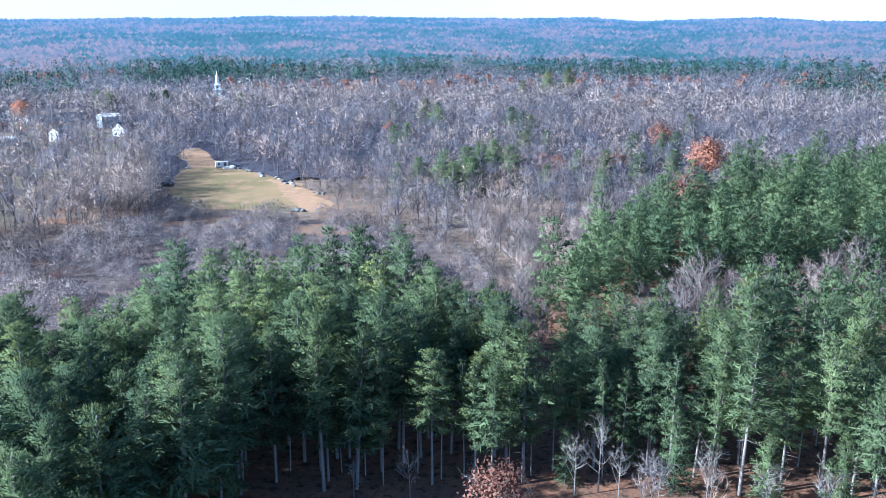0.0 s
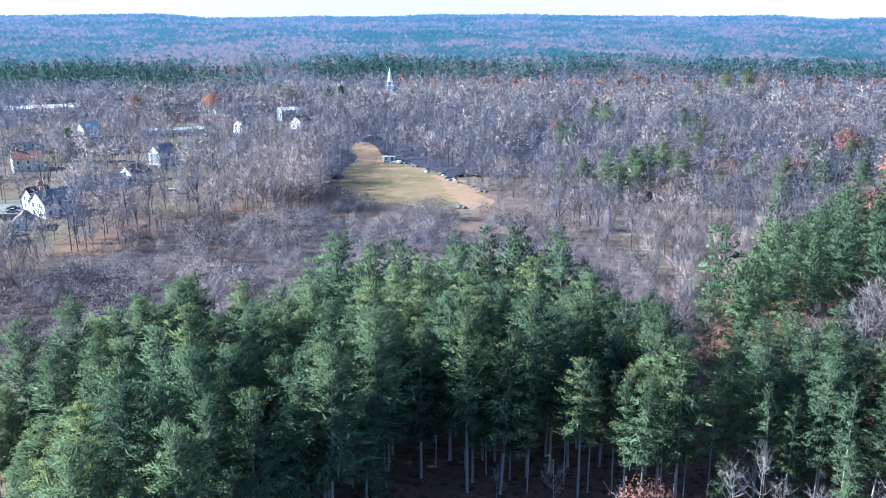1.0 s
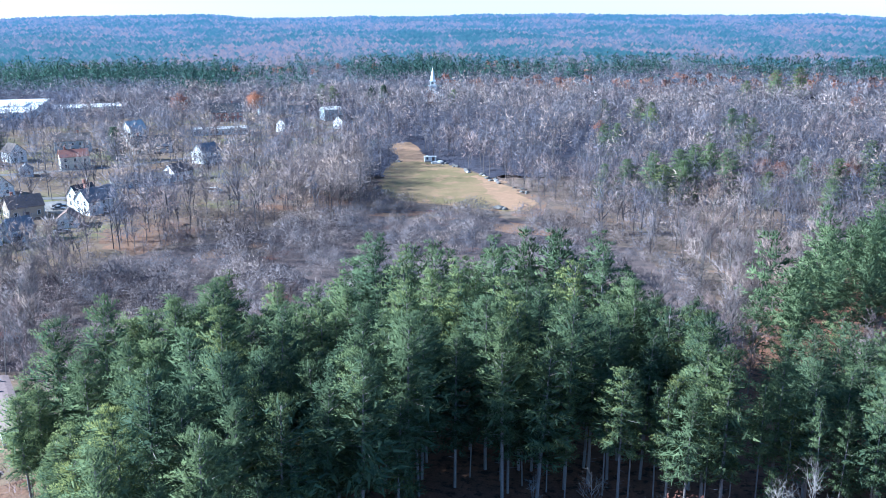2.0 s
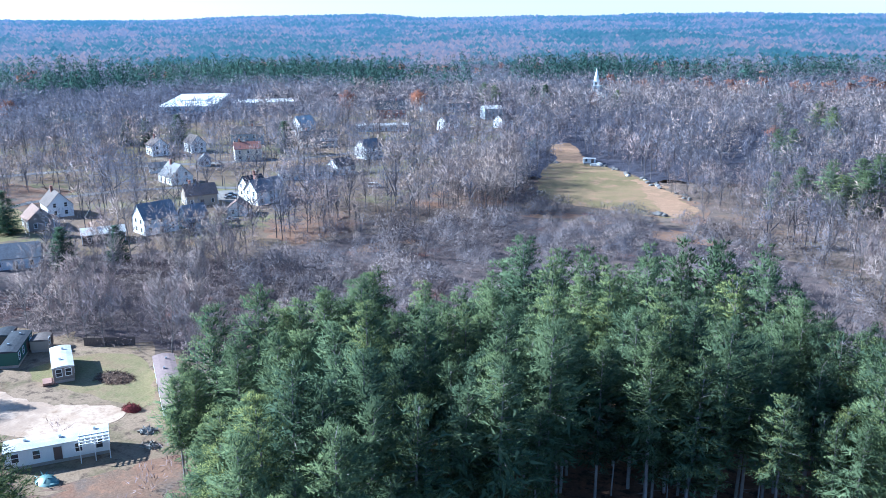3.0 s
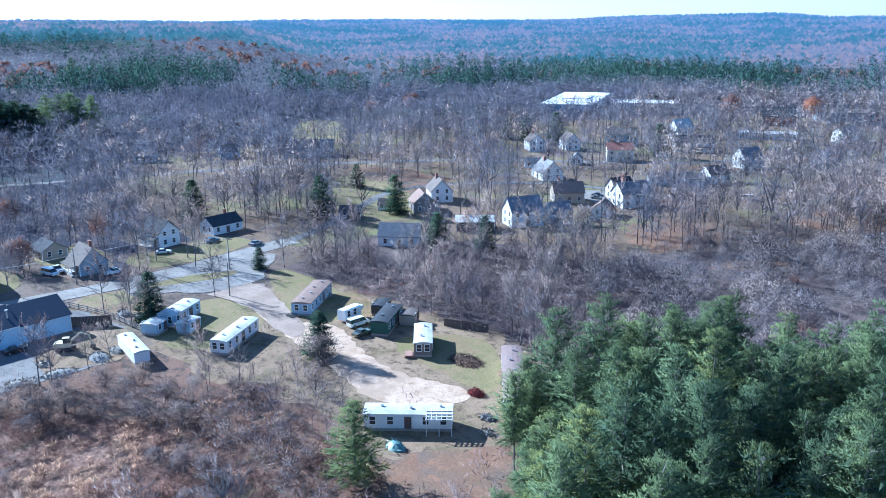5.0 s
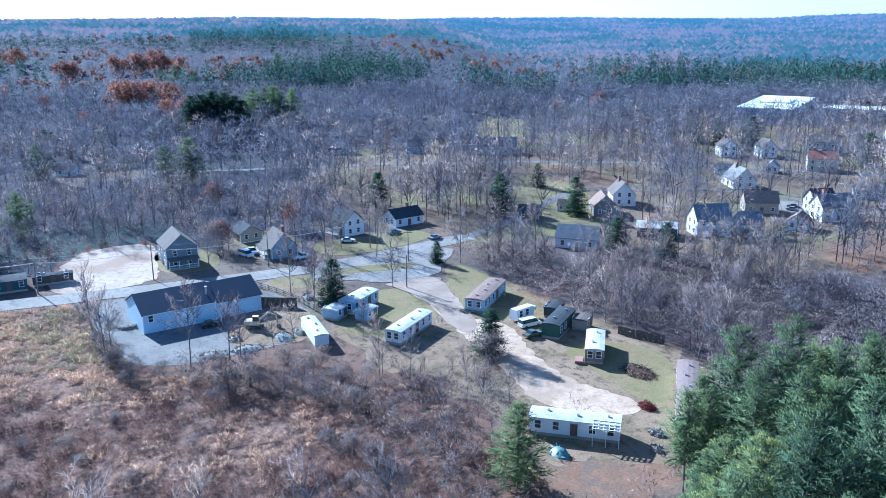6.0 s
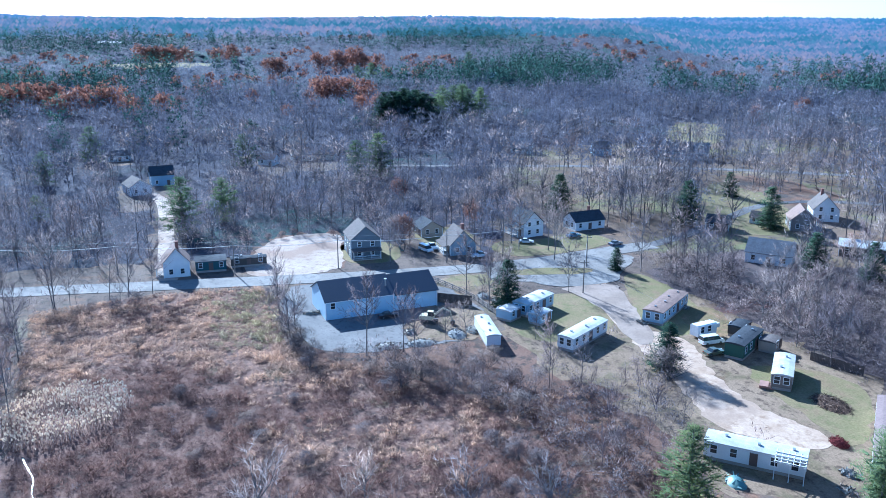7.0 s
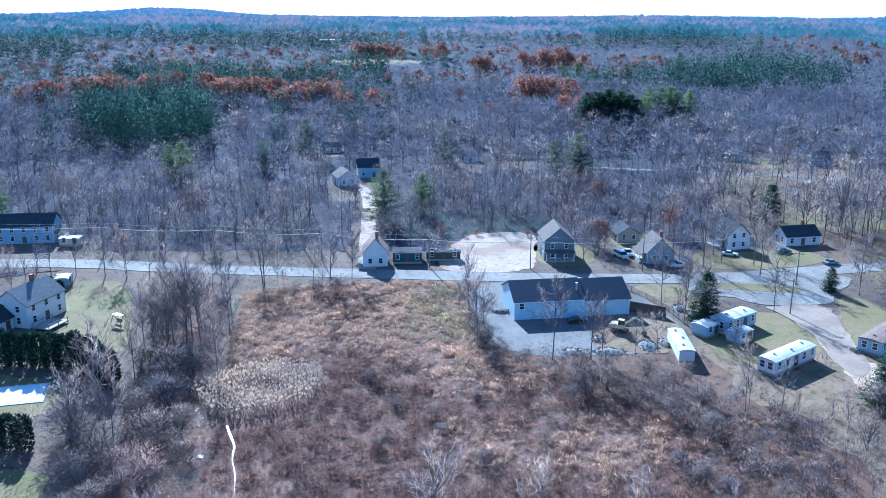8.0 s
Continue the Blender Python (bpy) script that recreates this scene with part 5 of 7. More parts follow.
for k in range(2):
    w, c, inner = pine_crown(70 + k, 12, 0.4, 2.9, 0.55, 9, 2.8, 26, 0.32, 0.85, 0.6, 0.5)
    spruce_models.append((tree_kind("spruce", w, c, BARK_PINE, NEEDLES_DARK, "dark conical spruce with branches to the ground", "spruce tree", "spruces", inner), 12))
sp = np.array(SPRUCES)
plant(spruce_models, sp[:, 0], sp[:, 1], sp[:, 2] * 1.05, 11, 1.65)
oak_models = []
for k in range(3):
    w, c = leaf_shape(80 + k, 12, 75, 20, 0.5)
    oak_models.append((tree_kind("oak", w, c, BARK_GREY, OAKLEAF, "oak with russet leaves still on", "oak tree", "russet oaks"), 12))
ok = np.array(OAKS)
plant(oak_models, ok[:, 0], ok[:, 1], ok[:, 2], 12)

# ------------------------------------------------------------------ hardwoods
def woods(shapes, x, y, scale, label, seed, far=0.0):
    """Hardwoods past counting: their trunks, and their twigs by kind of tree; the share far takes haze-tinted twigs."""
    stuff("woodland_trunks", [w for w, _ in shapes], x, y, scale, BARK_DARK, "thin trunks of " + label, "woods", seed)
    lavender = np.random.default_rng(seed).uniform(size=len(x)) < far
    stuff("bare_woods", [t for _, t in shapes], x[lavender], y[lavender], scale[lavender], TWIGS_FAR, "haze-tinted lavender-grey " + label, "woods", seed)
    x, y, scale = x[~lavender], y[~lavender], scale[~lavender]
    kind = np.array([noise.noise((a / 60, b / 60, 8.3)) for a, b in zip(x, y)]) + np.random.default_rng(seed).normal(0, 0.35, len(x))
    for twig, low, high, hue in ((TWIGS_PURPLE, -9, -0.2, "purple-brown "), (TWIGS, -0.2, 0.25, "grey "), (TWIGS_TAN, 0.25, 9, "tan ")):
        m = (kind > low) & (kind <= high)
        stuff("bare_woods", [t for _, t in shapes], x[m], y[m], scale[m], twig, hue + label, "woods", seed)


bare_models = []
for k in range(5):
    w, c = bare_shape(100 + k, 15, 17, 6, 15, 0.048, 0.33, 4)
    bare_models.append((tree_kind("bare_tree", w, c, BARK_GREY, (TWIGS_PURPLE, TWIGS, TWIGS_TAN)[k % 3], ("leafless hardwood tree with purple-brown twigs", "leafless grey hardwood tree", "leafless hardwood tree with tan twigs")[k % 3], "bare tree", "bare hardwoods"), 15))
x, y = scatter(-360, 190, -140, 420, 6.2, 21)
r, az = np.hypot(x, y), np.degrees(np.arctan2(-x, y))
m = (r > 70) & (r < 345) & (az > -33) & (az < 124) & clear_of_things(x, y) & ~inside(PINE_WEST, x, y) & ~inside(MARSH, x, y) & ~inside(SHRUBS, x, y) & ~inside(MARSH_BRUSH, x, y) & ~inside(WEST_BRUSH, x, y)
m &= ~(inside(PINE_EAST, x, y) & ~inside(STRIP, x, y)) & ~inside(BRACKEN, x, y)
m &= ~((r < 130) & (az < 30)) | inside(STRIP, x, y)
m &= ~inside([(-112, 250), (-108, 300), (-41, 286), (-28, 262), (-60, 250)], x, y)
m &= ~((r < 128) & (az > 42) & (rng.uniform(size=len(x)) < 0.8)) & ~inside([(-156, 60), (-98, 52), (-90, 92), (-108, 98), (-152, 96)], x, y)
grove = np.array([noise.noise((a / 21, b / 21, 2.2)) for a, b in zip(x, y)])
m &= (rng.uniform(size=len(x)) < np.where(inside(VILLAGE, x, y), 0.85, 0.95)) & (grove + rng.normal(0, 0.1, len(x)) > np.where(inside(VILLAGE, x, y), -0.02, -0.26))
xb, yb = x[m], y[m]
extra = [(-86, 88, 9), (26, 90, 10), (33, 88, 9), (9, 84, 8),
         (-140, 66, 8), (-146, 62, 9), (-160, 64, 8), (-164, 50, 8), (-162, 45, 9), (-186, 60, 6), (-136, 58, 8),
         (-216, 90, 16), (-229, 84, 17), (-236, 84, 15), (-231, 96, 16), (-187, 10, 7), (-214, -70, 12), (-214, -76, 11), (-207, -24, 6), (-208, -34, 6),
         (-166, -49, 16), (-172, -52, 15), (-168, -44, 14), (-176, -46, 14), (-163, -52, 12), (-180, -50, 12), (-172, -47, 17), (-185, -48, 10), (-169, -51, 15), (-175, -49, 16), (-165, -46, 14), (-178, -47, 13), (-170, -54, 13), (-162, -49, 13), (-183, -52, 11), (-38, 268, 10)]
ex = np.array(extra, float)
order = np.argsort(np.hypot(xb, yb))
xb, yb = xb[order], yb[order]
hb = (rng.normal(14.0, 2.4, len(xb)) * (1 + 0.3 * grove[m][order])).clip(7, 20)
hb = np.where(inside(VILLAGE, xb, yb), hb * 1.22, hb) * np.where(az[m][order] > 75, 0.9, 1.0)
hb = np.where(inside([(-206, 110), (-160, 110), (-118, 119), (-84, 106), (-66, 132), (-120, 160), (-160, 180), (-215, 150)], xb, yb), 0.8 * hb, hb)
plant(bare_models, np.concatenate([ex[:, 0], xb[:250]]), np.concatenate([ex[:, 1], yb[:250]]), np.concatenate([ex[:, 2], hb[:250]]), 22)
mid_shapes = [puff_shape(120 + k, 15, 350, 0.1, 8) for k in range(8)]
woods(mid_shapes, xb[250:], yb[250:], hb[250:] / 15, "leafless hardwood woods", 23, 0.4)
FIELD_EDGE = [(-107, 297), (-119, 340), (-126, 362), (-140, 350), (-140, 290), (-124, 255), (-96, 262), (-84, 276), (-94, 283)]
x, y = scatter(-145, -80, 250, 365, 4.6, 27)
m = inside(FIELD_EDGE, x, y) & (-x / y > 0.375) & clear_of_things(x, y) & (rng.uniform(size=len(x)) < 0.95)
woods(mid_shapes, x[m], y[m], rng.uniform(0.85, 1.25, m.sum()), "leafless trees beside a mown field", 29)

x, y = scatter(-720, 400, -420, 720, 7.4, 24)
r, az = np.hypot(x, y), np.degrees(np.arctan2(-x, y))
open_far = clear_of_things(x, y)
in_pines = np.zeros(len(x), bool)
for band in PINE_BANDS:
    in_pines |= inside(band, x, y)
grove = np.array([noise.noise((a / 26, b / 26, 2.2)) for a, b in zip(x, y)])
m = (r >= 345) & (az > -33) & (az < 124) & open_far & ~in_pines & ((az < 60) | (rng.uniform(size=len(x)) < 0.72)) & (grove + rng.normal(0, 0.1, len(x)) > np.where(inside(VILLAGE, x, y), -0.24, -0.3)) & (rng.uniform(size=len(x)) < np.where(inside(VILLAGE, x, y), 0.85, 0.97))
far_shapes = [puff_shape(140 + k, 15, 190, 0.16, 5, lobes=6) for k in range(6)]
slope_shapes = [puff_shape(170 + k, 15, 190, 0.19, 4, 0.3, 0.56, lobes=5) for k in range(6)]
near_ring, far_ring = m & (r < 520), m & (r >= 520) & (r < 720)
size = rng.normal(0.98, 0.14, len(x)) * (1 + 0.3 * grove) * np.where(az > 60, 1.3, 1.2)
size = np.where(inside([(-300, -150), (-300, -80), (-412, -104), (-404, -172)], x, y), 0.6 * size, size)
hill = near_ring & (az > 60)
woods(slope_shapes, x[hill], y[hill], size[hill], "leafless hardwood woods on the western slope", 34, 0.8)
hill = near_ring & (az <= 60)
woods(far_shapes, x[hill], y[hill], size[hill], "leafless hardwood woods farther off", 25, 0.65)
farther_shapes = [puff_shape(150 + k, 15, 80, 0.3, 3, lobes=5) for k in range(6)]
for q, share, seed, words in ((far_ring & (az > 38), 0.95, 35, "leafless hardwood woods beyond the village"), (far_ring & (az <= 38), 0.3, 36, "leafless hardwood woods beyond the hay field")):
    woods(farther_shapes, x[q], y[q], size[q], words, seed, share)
pn = (in_pines & (r < 760) & (az < 124)) | ((r > 380) & (r < 720) & (az > 78) & (az < 124) & open_far & (rng.uniform(size=len(x)) < 0.05))
pn &= rng.uniform(size=len(x)) < np.where(az > 90, 0.85, 0.55)
clump_pines = [joined(*pine_crown(160 + k, 18, 3, 3.8, 1.9, 5, 1.5, 7, 0.9, 0.5, core=2)[1:]) for k in range(4)]
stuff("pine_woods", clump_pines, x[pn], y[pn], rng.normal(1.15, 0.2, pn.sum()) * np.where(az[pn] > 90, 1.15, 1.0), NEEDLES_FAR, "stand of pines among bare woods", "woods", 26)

def canopy(r0, r1, step, low, high, az0, seed, az1=124):
    """A closed, uneven dark sheet for the lower growth and shaded gaps of far woods, down to the ground at its edges.
    """
    g = np.random.default_rng(seed)
    radii = np.arange(r0, r1 + step, step)
    az = np.radians(np.arange(az0, az1, math.degrees(step / (0.5 * (r0 + r1)))))
    R, A = np.meshgrid(radii, az, indexing="ij")
    R, A = R + g.uniform(-0.35, 0.35, R.shape) * step, A + g.uniform(-0.35, 0.35, A.shape) * (az[1] - az[0])
    x, y = -R * np.sin(A), R * np.cos(A)
    ok = clear_of_things(x.ravel(), y.ravel()).reshape(x.shape) & ((R < 1130) | (np.degrees(A) > 57)) & ~inside(VILLAGE, x, y)
    soft = ok.astype(float)
    for _ in range(4):
        soft[1:-1, 1:-1] = (soft[1:-1, 1:-1] + soft[:-2, 1:-1] + soft[2:, 1:-1] + soft[1:-1, :-2] + soft[1:-1, 2:]) / 5
    soft = np.clip((soft - 0.45) / 0.5, 0, 1)
    fade = np.interp(R, [240, 330, 420, 560, 800, 1200], [0.02, 0.16, 0.24, 0.4, 0.75, 1.0]) * np.clip((np.degrees(A) - az0) / 2, 0.05, 1)
    z = rise_of(x, y) + np.where(ok, g.uniform(low, high, R.shape) * fade * soft + 0.05, -0.4)
    n, m = len(az), len(radii)
    i, j = np.meshgrid(np.arange(m - 1), np.arange(n - 1), indexing="ij")
    keep = (ok[:-1, :-1] | ok[1:, :-1] | ok[:-1, 1:] | ok[1:, 1:]).ravel()
    a = (i * n + j).ravel()[keep]
    tris = np.concatenate([np.stack([a, a + n, a + n + 1], -1), np.stack([a, a + n + 1, a + 1], -1)])
    return tagged(new("woods_canopy", sheet_mesh("woods_canopy", np.stack([x, y, z], -1).reshape(-1, 3), tris, CANOPY, np.repeat([[0.0, 0.0, 1.0]], x.size, 0))), "dark sheet for lower growth and shaded gaps of far woods", "woods", kind="stuff")


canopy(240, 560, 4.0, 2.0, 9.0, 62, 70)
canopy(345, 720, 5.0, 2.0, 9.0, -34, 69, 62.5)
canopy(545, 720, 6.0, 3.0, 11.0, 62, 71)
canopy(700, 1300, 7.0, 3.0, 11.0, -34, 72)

# the tree-tops of the far hills
x, y = ring(1085, 4650, -38, 130, 140, 74)
r, az = np.hypot(x, y), np.degrees(np.arctan2(-x, y))
m = ((r > 1255) | (az < 57)) & clear_of_things(x, y)
tops = [(v, f, np.repeat([[0.0, 0.0, 1.0]], len(v), 0)) for v, f, _ in (crown_lump(600 + k, 7 + 2 * (k % 3), 9 + 2 * (k % 2), 1, 4) for k in range(6))]
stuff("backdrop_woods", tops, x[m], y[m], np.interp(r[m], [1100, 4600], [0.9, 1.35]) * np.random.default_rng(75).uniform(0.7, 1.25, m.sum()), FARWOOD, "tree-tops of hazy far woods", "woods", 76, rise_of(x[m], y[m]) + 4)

# woods towards the distance
x, y = ring(720, 1290, -34, 124, 88, 27)
r, az = np.hypot(x, y), np.degrees(np.arctan2(-x, y))
open_far = clear_of_things(x, y) & ((r < 1110) | (az > 57))
green = np.array([noise.noise((a / 210, b / 210, 3.1)) + 0.35 * noise.noise((a / 60, b / 60, 6.1)) for a, b in zip(x, y)])
band = (r > 800) & (r < 1120) & (az < 62)
for poly in PINE_BANDS:
    band |= inside(poly, x, y)
pn = open_far & ((band & (green > 0.04 + rng.normal(0, 0.12, len(x)))) | (green > 0.3) | ((az > 62) & (green > 0.2 + rng.normal(0, 0.12, len(x)) - 0.3 * (az > 93))))
hw = open_far & ~pn
far2 = [puff_shape(180 + k, 15, 34, 0.36, 2, 0.4, 0.55, long=1.3)[1] for k in range(6)]
russet = hw & (green < -0.1) & (rng.uniform(size=len(x)) < np.where(az > 62, 0.2, 0.1))
hw &= ~russet
warm = hw & (rng.uniform(size=len(x)) < np.interp(az, [20, 50], [0.55, 0.0]))
# the farther crowns get the twig colour with haze put in
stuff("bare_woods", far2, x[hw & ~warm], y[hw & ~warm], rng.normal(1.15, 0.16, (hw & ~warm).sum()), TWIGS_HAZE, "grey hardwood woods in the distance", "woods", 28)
stuff("bare_woods", far2, x[warm], y[warm], rng.normal(1.15, 0.16, warm.sum()), TWIGS, "tan-grey hardwood woods in the distance", "woods", 32)
far_leaf = [leaf_shape(200 + k, 13, 12, 5, 2.6)[1] for k in range(3)]
stuff("oak_woods", far_leaf, x[russet], y[russet], rng.normal(1.0, 0.14, russet.sum()), OAKLEAF, "russet oak woods in the distance", "woods", 29)
far_pine2 = [joined(*pine_crown(220 + k, 18, 2, 4.6, 3.2, 5, 1, 4, 1.7, 0.5, core=1)[1:]) for k in range(4)]
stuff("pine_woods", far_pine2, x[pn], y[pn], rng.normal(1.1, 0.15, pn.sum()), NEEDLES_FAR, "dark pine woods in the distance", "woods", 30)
rx, ry = [], []
for (ax, ay), (bx, by), w in RED_BANDS:
    n = int(math.hypot(bx - ax, by - ay) * w / 80)
    s = rng.uniform(size=n)
    rx.append(ax + (bx - ax) * s + rng.normal(0, w * 0.4, n)), ry.append(ay + (by - ay) * s + rng.normal(0, w * 0.4, n))
rx, ry = np.concatenate(rx), np.concatenate(ry)
band_leaf = [leaf_shape(210 + k, 15, 60, 8, 1.15, 0.38)[1] for k in range(3)]
stuff("oak_woods", band_leaf, rx, ry, rng.normal(1.5, 0.16, len(rx)), OAKLEAF, "band of russet oaks among bare woods", "woods", 31)

# ------------------------------------------------------------------ brush, marsh grass, reeds
def tussock_shape(seed, n):
    """A grass tussock: blades that rise and arch over to all sides."""
    g = np.random.default_rng(seed)
    az, s = g.uniform(0, math.tau, n), g.uniform(0.05, 0.42, n)
    P = np.stack([np.cos(az) * s, np.sin(az) * s, 0.42 * (1 - s) * g.uniform(0.5, 1.1, n)], -1)
    D = around(az + g.normal(0, 0.6, n), g.uniform(0.0, 1.25, n))
    return blades(P, D, g.uniform(0.3, 0.65, n), g.uniform(0.04, 0.08, n), g, unit(around(az + g.normal(0, 0.8, n), np.full(n, 0.7))), 0.6)


x, y = scatter(-340, 120, -120, 340, 4.6, 36)
r, az = np.hypot(x, y), np.degrees(np.arctan2(-x, y))
m = (r > 75) & (r < 335) & (az > -33) & (az < 124) & clear_of_things(x, y) & ~inside(PINE_WEST, x, y) & ~inside(MARSH, x, y) & ~inside(SHRUBS, x, y) & ~inside(BRACKEN, x, y)
m &= ~(inside(PINE_EAST, x, y) & ~inside(STRIP, x, y)) & ~((r < 128) & (az < 30)) & (rng.uniform(size=len(x)) < np.where(inside(VILLAGE, x, y), 0.35, 0.85))
under = [shrub_shape(340 + k, 3.8, 60, 0.11) for k in range(5)]
stuff("undergrowth", under, x[m], y[m], rng.uniform(0.4, 1.25, m.sum()), TWIGS_PURPLE, "leafless undergrowth and saplings in the woods", "undergrowth", 37)
bush_models = {}
for tone, twig, words in (("grey", BRUSH, "rounded dark grey leafless bush beside the marsh"), ("tan", TWIGS_TAN, "broad pale tan leafless bush behind a garden"), ("red", TWIGS_PINK, "reddish leafless bush beside the marsh")):
    bush_models[tone] = []
    for k in range(3):
        w, t = bush_shape(360 + k, 5, 2600, 0.045)
        bush_models[tone].append((tree_kind("bush", w, t, BARK_DARK, twig, words, "bush", "marsh bushes"), 5))
BUSHES = {"tan": [(-245.5, 51.5, 9.5), (-127, -53.5, 9), (-124, -50, 6), (-131, -56, 6)],
          "red": [(-259, 17, 2.6), (-261, 21, 2.8), (-257, 13, 2.4), (-258, 33, 2.4), (-111, -37, 7.5), (-112, -41, 6), (-107, -39, 6), (-120, -33, 4)],
          "grey": [(-138, -42, 7.5), (-134, -45, 6), (-146, -44, 8), (-151, -41, 6), (-124, -39, 7), (-129, -37, 5), (-118, -44, 6), (-112, -46, 6), (-104, -42, 6), (-99, -36, 6), (-186, -56, 6), (-179, -57, 4), (-156, -47, 7), (-154, -52, 5),
                   (-135, 81, 6.5), (-148.3, -7.4, 2.6), (-134.5, 4.7, 3.2), (-174.4, -17.3, 2.8), (-143, 32, 5.5), (-145, 36, 5.0), (-141, 29, 3.4), (-150, 27, 3.2), (-152, 45, 4.5), (-148, 50, 4.6), (-144, 46, 4.2), (-140, 52, 4), (-156, 16, 3.6),
                   (-165, 14, 4), (-168, 15, 4.4), (-172, 13.5, 4.6), (-177, 13, 4), (-161, 17, 4), (-158, 22, 3.2), (-155, 33, 3.4), (-201, -25, 3.6), (-202, -20, 4), (-200, -30, 3), (-138, -2, 2.4), (-128, 6, 2.6), (-141, 12, 2.4), (-124, -4, 2.4),
                   (-126, 22, 2.8), (-119, 12, 3), (-113, 44, 4.5), (-109, 46, 4), (-118, 42, 3.2), (-135, 45, 3.6), (-128, 50, 4.2), (-104, 40, 3)]}
for k, (tone, spots) in enumerate(BUSHES.items()):
    q = np.array(spots)
    plant(bush_models[tone], q[:, 0], q[:, 1], q[:, 2], 370 + k, 1.25)
shrubs = [bush_shape(300 + k, 3.0, 300, 0.078, 0.7)[1] for k in range(6)]
x, y = scatter(-215, -85, -70, -28, 4.0, 39)
m = inside(WEST_BRUSH, x, y) & clear_of_things(x, y)
stuff("thicket", shrubs, x[m], y[m], rng.uniform(0.7, 1.7, m.sum()), TWIGS, "grey leafless thicket beside the marsh", "thicket", 38)
x, y = scatter(-220, -60, 100, 185, 3.2, 38)
m = inside(HOME_THICKET, x, y) & clear_of_things(x, y) & ~inside(PINE_WEST, x, y)
thicket = [bush_shape(330 + k, 3.0, 280, 0.085, 0.72)[1] for k in range(5)]
dark = rng.uniform(size=len(x)) < 0.6
stuff("thicket", thicket, x[m & dark], y[m & dark], rng.uniform(0.8, 1.9, (m & dark).sum()), BRUSH, "dark leafless thicket behind mobile homes", "thicket", 58)
m &= ~dark
stuff("thicket", thicket, x[m], y[m], rng.uniform(0.7, 1.9, m.sum()), TWIGS_PURPLE, "purple-grey leafless thicket behind mobile homes", "thicket", 39)
x, y = scatter(-160, 30, 115, 290, 3.9, 40)
m = inside(SHRUBS, x, y) & clear_of_things(x, y) & ~inside(PINE_WEST, x, y) & ~inside(BRACKEN, x, y)
lump = np.array([noise.noise((a / 11, b / 11, 5.5)) for a, b in zip(x, y)])
tuft = rng.uniform(size=len(x))
m &= lump + 0.25 * (tuft - 0.5) > -0.22
sc = (rng.uniform(0.55, 1.25, len(x)) * (1 + 0.9 * lump)).clip(0.35, 1.7)
swamp = [bush_shape(310 + k, 5.0, 430, 0.115, 0.66 + 0.05 * (k % 3))[1] for k in range(6)]
hue = np.array([noise.noise((a / 17, b / 17, 7.5)) for a, b in zip(x, y)]) + rng.normal(0, 0.22, len(x))
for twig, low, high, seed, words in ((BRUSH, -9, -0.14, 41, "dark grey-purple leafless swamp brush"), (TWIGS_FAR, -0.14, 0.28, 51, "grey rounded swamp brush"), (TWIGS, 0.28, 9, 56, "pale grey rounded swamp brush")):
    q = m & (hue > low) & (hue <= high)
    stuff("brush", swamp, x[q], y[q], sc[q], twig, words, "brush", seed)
q = m & (tuft < 0.16) & (y < 235)
stuff("saplings", [joined(*p) for p in mid_shapes], x[q], y[q], rng.uniform(0.4, 0.7, q.sum()), TWIGS, "pale leafless saplings above swamp brush", "saplings", 57)
x, y = scatter(-180, -80, 5, 85, 2.3, 42)
m = inside(MARSH_BRUSH, x, y) & clear_of_things(x, y) & (rng.uniform(size=len(x)) < np.where(y > 55, 0.55, 0.85))
light = rng.uniform(size=len(x)) < 0.22
stuff("brush", shrubs, x[m & ~light], y[m & ~light], rng.uniform(0.4, 1.2, (m & ~light).sum()), BRUSH, "dark grey leafless brush beside the marsh", "brush", 43)
stuff("brush", shrubs, x[m & light], y[m & light], rng.uniform(0.4, 1.3, (m & light).sum()), TWIGS, "pale grey leafless brush beside the marsh", "brush", 53)
x, y = scatter(-170, -84, 30, 78, 5.2, 54)
m = inside(MARSH_BRUSH, x, y) & clear_of_things(x, y) & (rng.uniform(size=len(x)) < 0.75)
stuff("saplings", [joined(*q) for q in mid_shapes], x[m], y[m], rng.uniform(0.3, 0.6, m.sum()), TWIGS_PURPLE, "thin leafless saplings above the brush", "saplings", 55)
x, y = scatter(-225, -75, -45, 68, 0.86, 44)
m = (inside(MARSH, x, y) | ((x > -100) & (x < -78) & (y > -26) & (y < 52)) | (inside(MARSH_BRUSH, x, y) & (y < 66) & (x > -135) & (rng.uniform(size=len(x)) < 0.65))) & ~inside(REEDS, x, y) & ~near_line(CREEK, x, y, 0.4)
grass = [tussock_shape(320 + k, 28) for k in range(8)]
sedge = m & (near_line([(-200, 4), (-186, 7), (-176, 6)], x, y, 7.5 + 3 * np.sin(x * 0.7) * np.sin(y)))
tall = np.array([noise.noise((a / 7, b / 7, 1.7)) + 0.5 * noise.noise((a / 2.6, b / 2.6, 4.4)) for a, b in zip(x, y)])
wide = np.array([noise.noise((a / 26, b / 26, 9.1)) for a, b in zip(x, y)])
mound = np.array([noise.noise((a / 1.9, b / 1.9, 6.6)) for a, b in zip(x, y)])
sc = (1.0 + 0.5 * tall + 0.9 * mound).clip(0.35, 2.2) * rng.uniform(0.75, 1.25, len(x))
dry = np.clip((-145 - x) / 38, -0.2, 0.9) + 0.55 * ((x > -162) & (x < -118) & (y > 4)) + 0.9 * wide + 0.3 * tall
sedge &= rng.uniform(size=len(x)) < 0.7
straw = m & ~sedge & (rng.normal(0.5, 0.22, len(x)) < dry)
red = m & ~sedge & ~straw
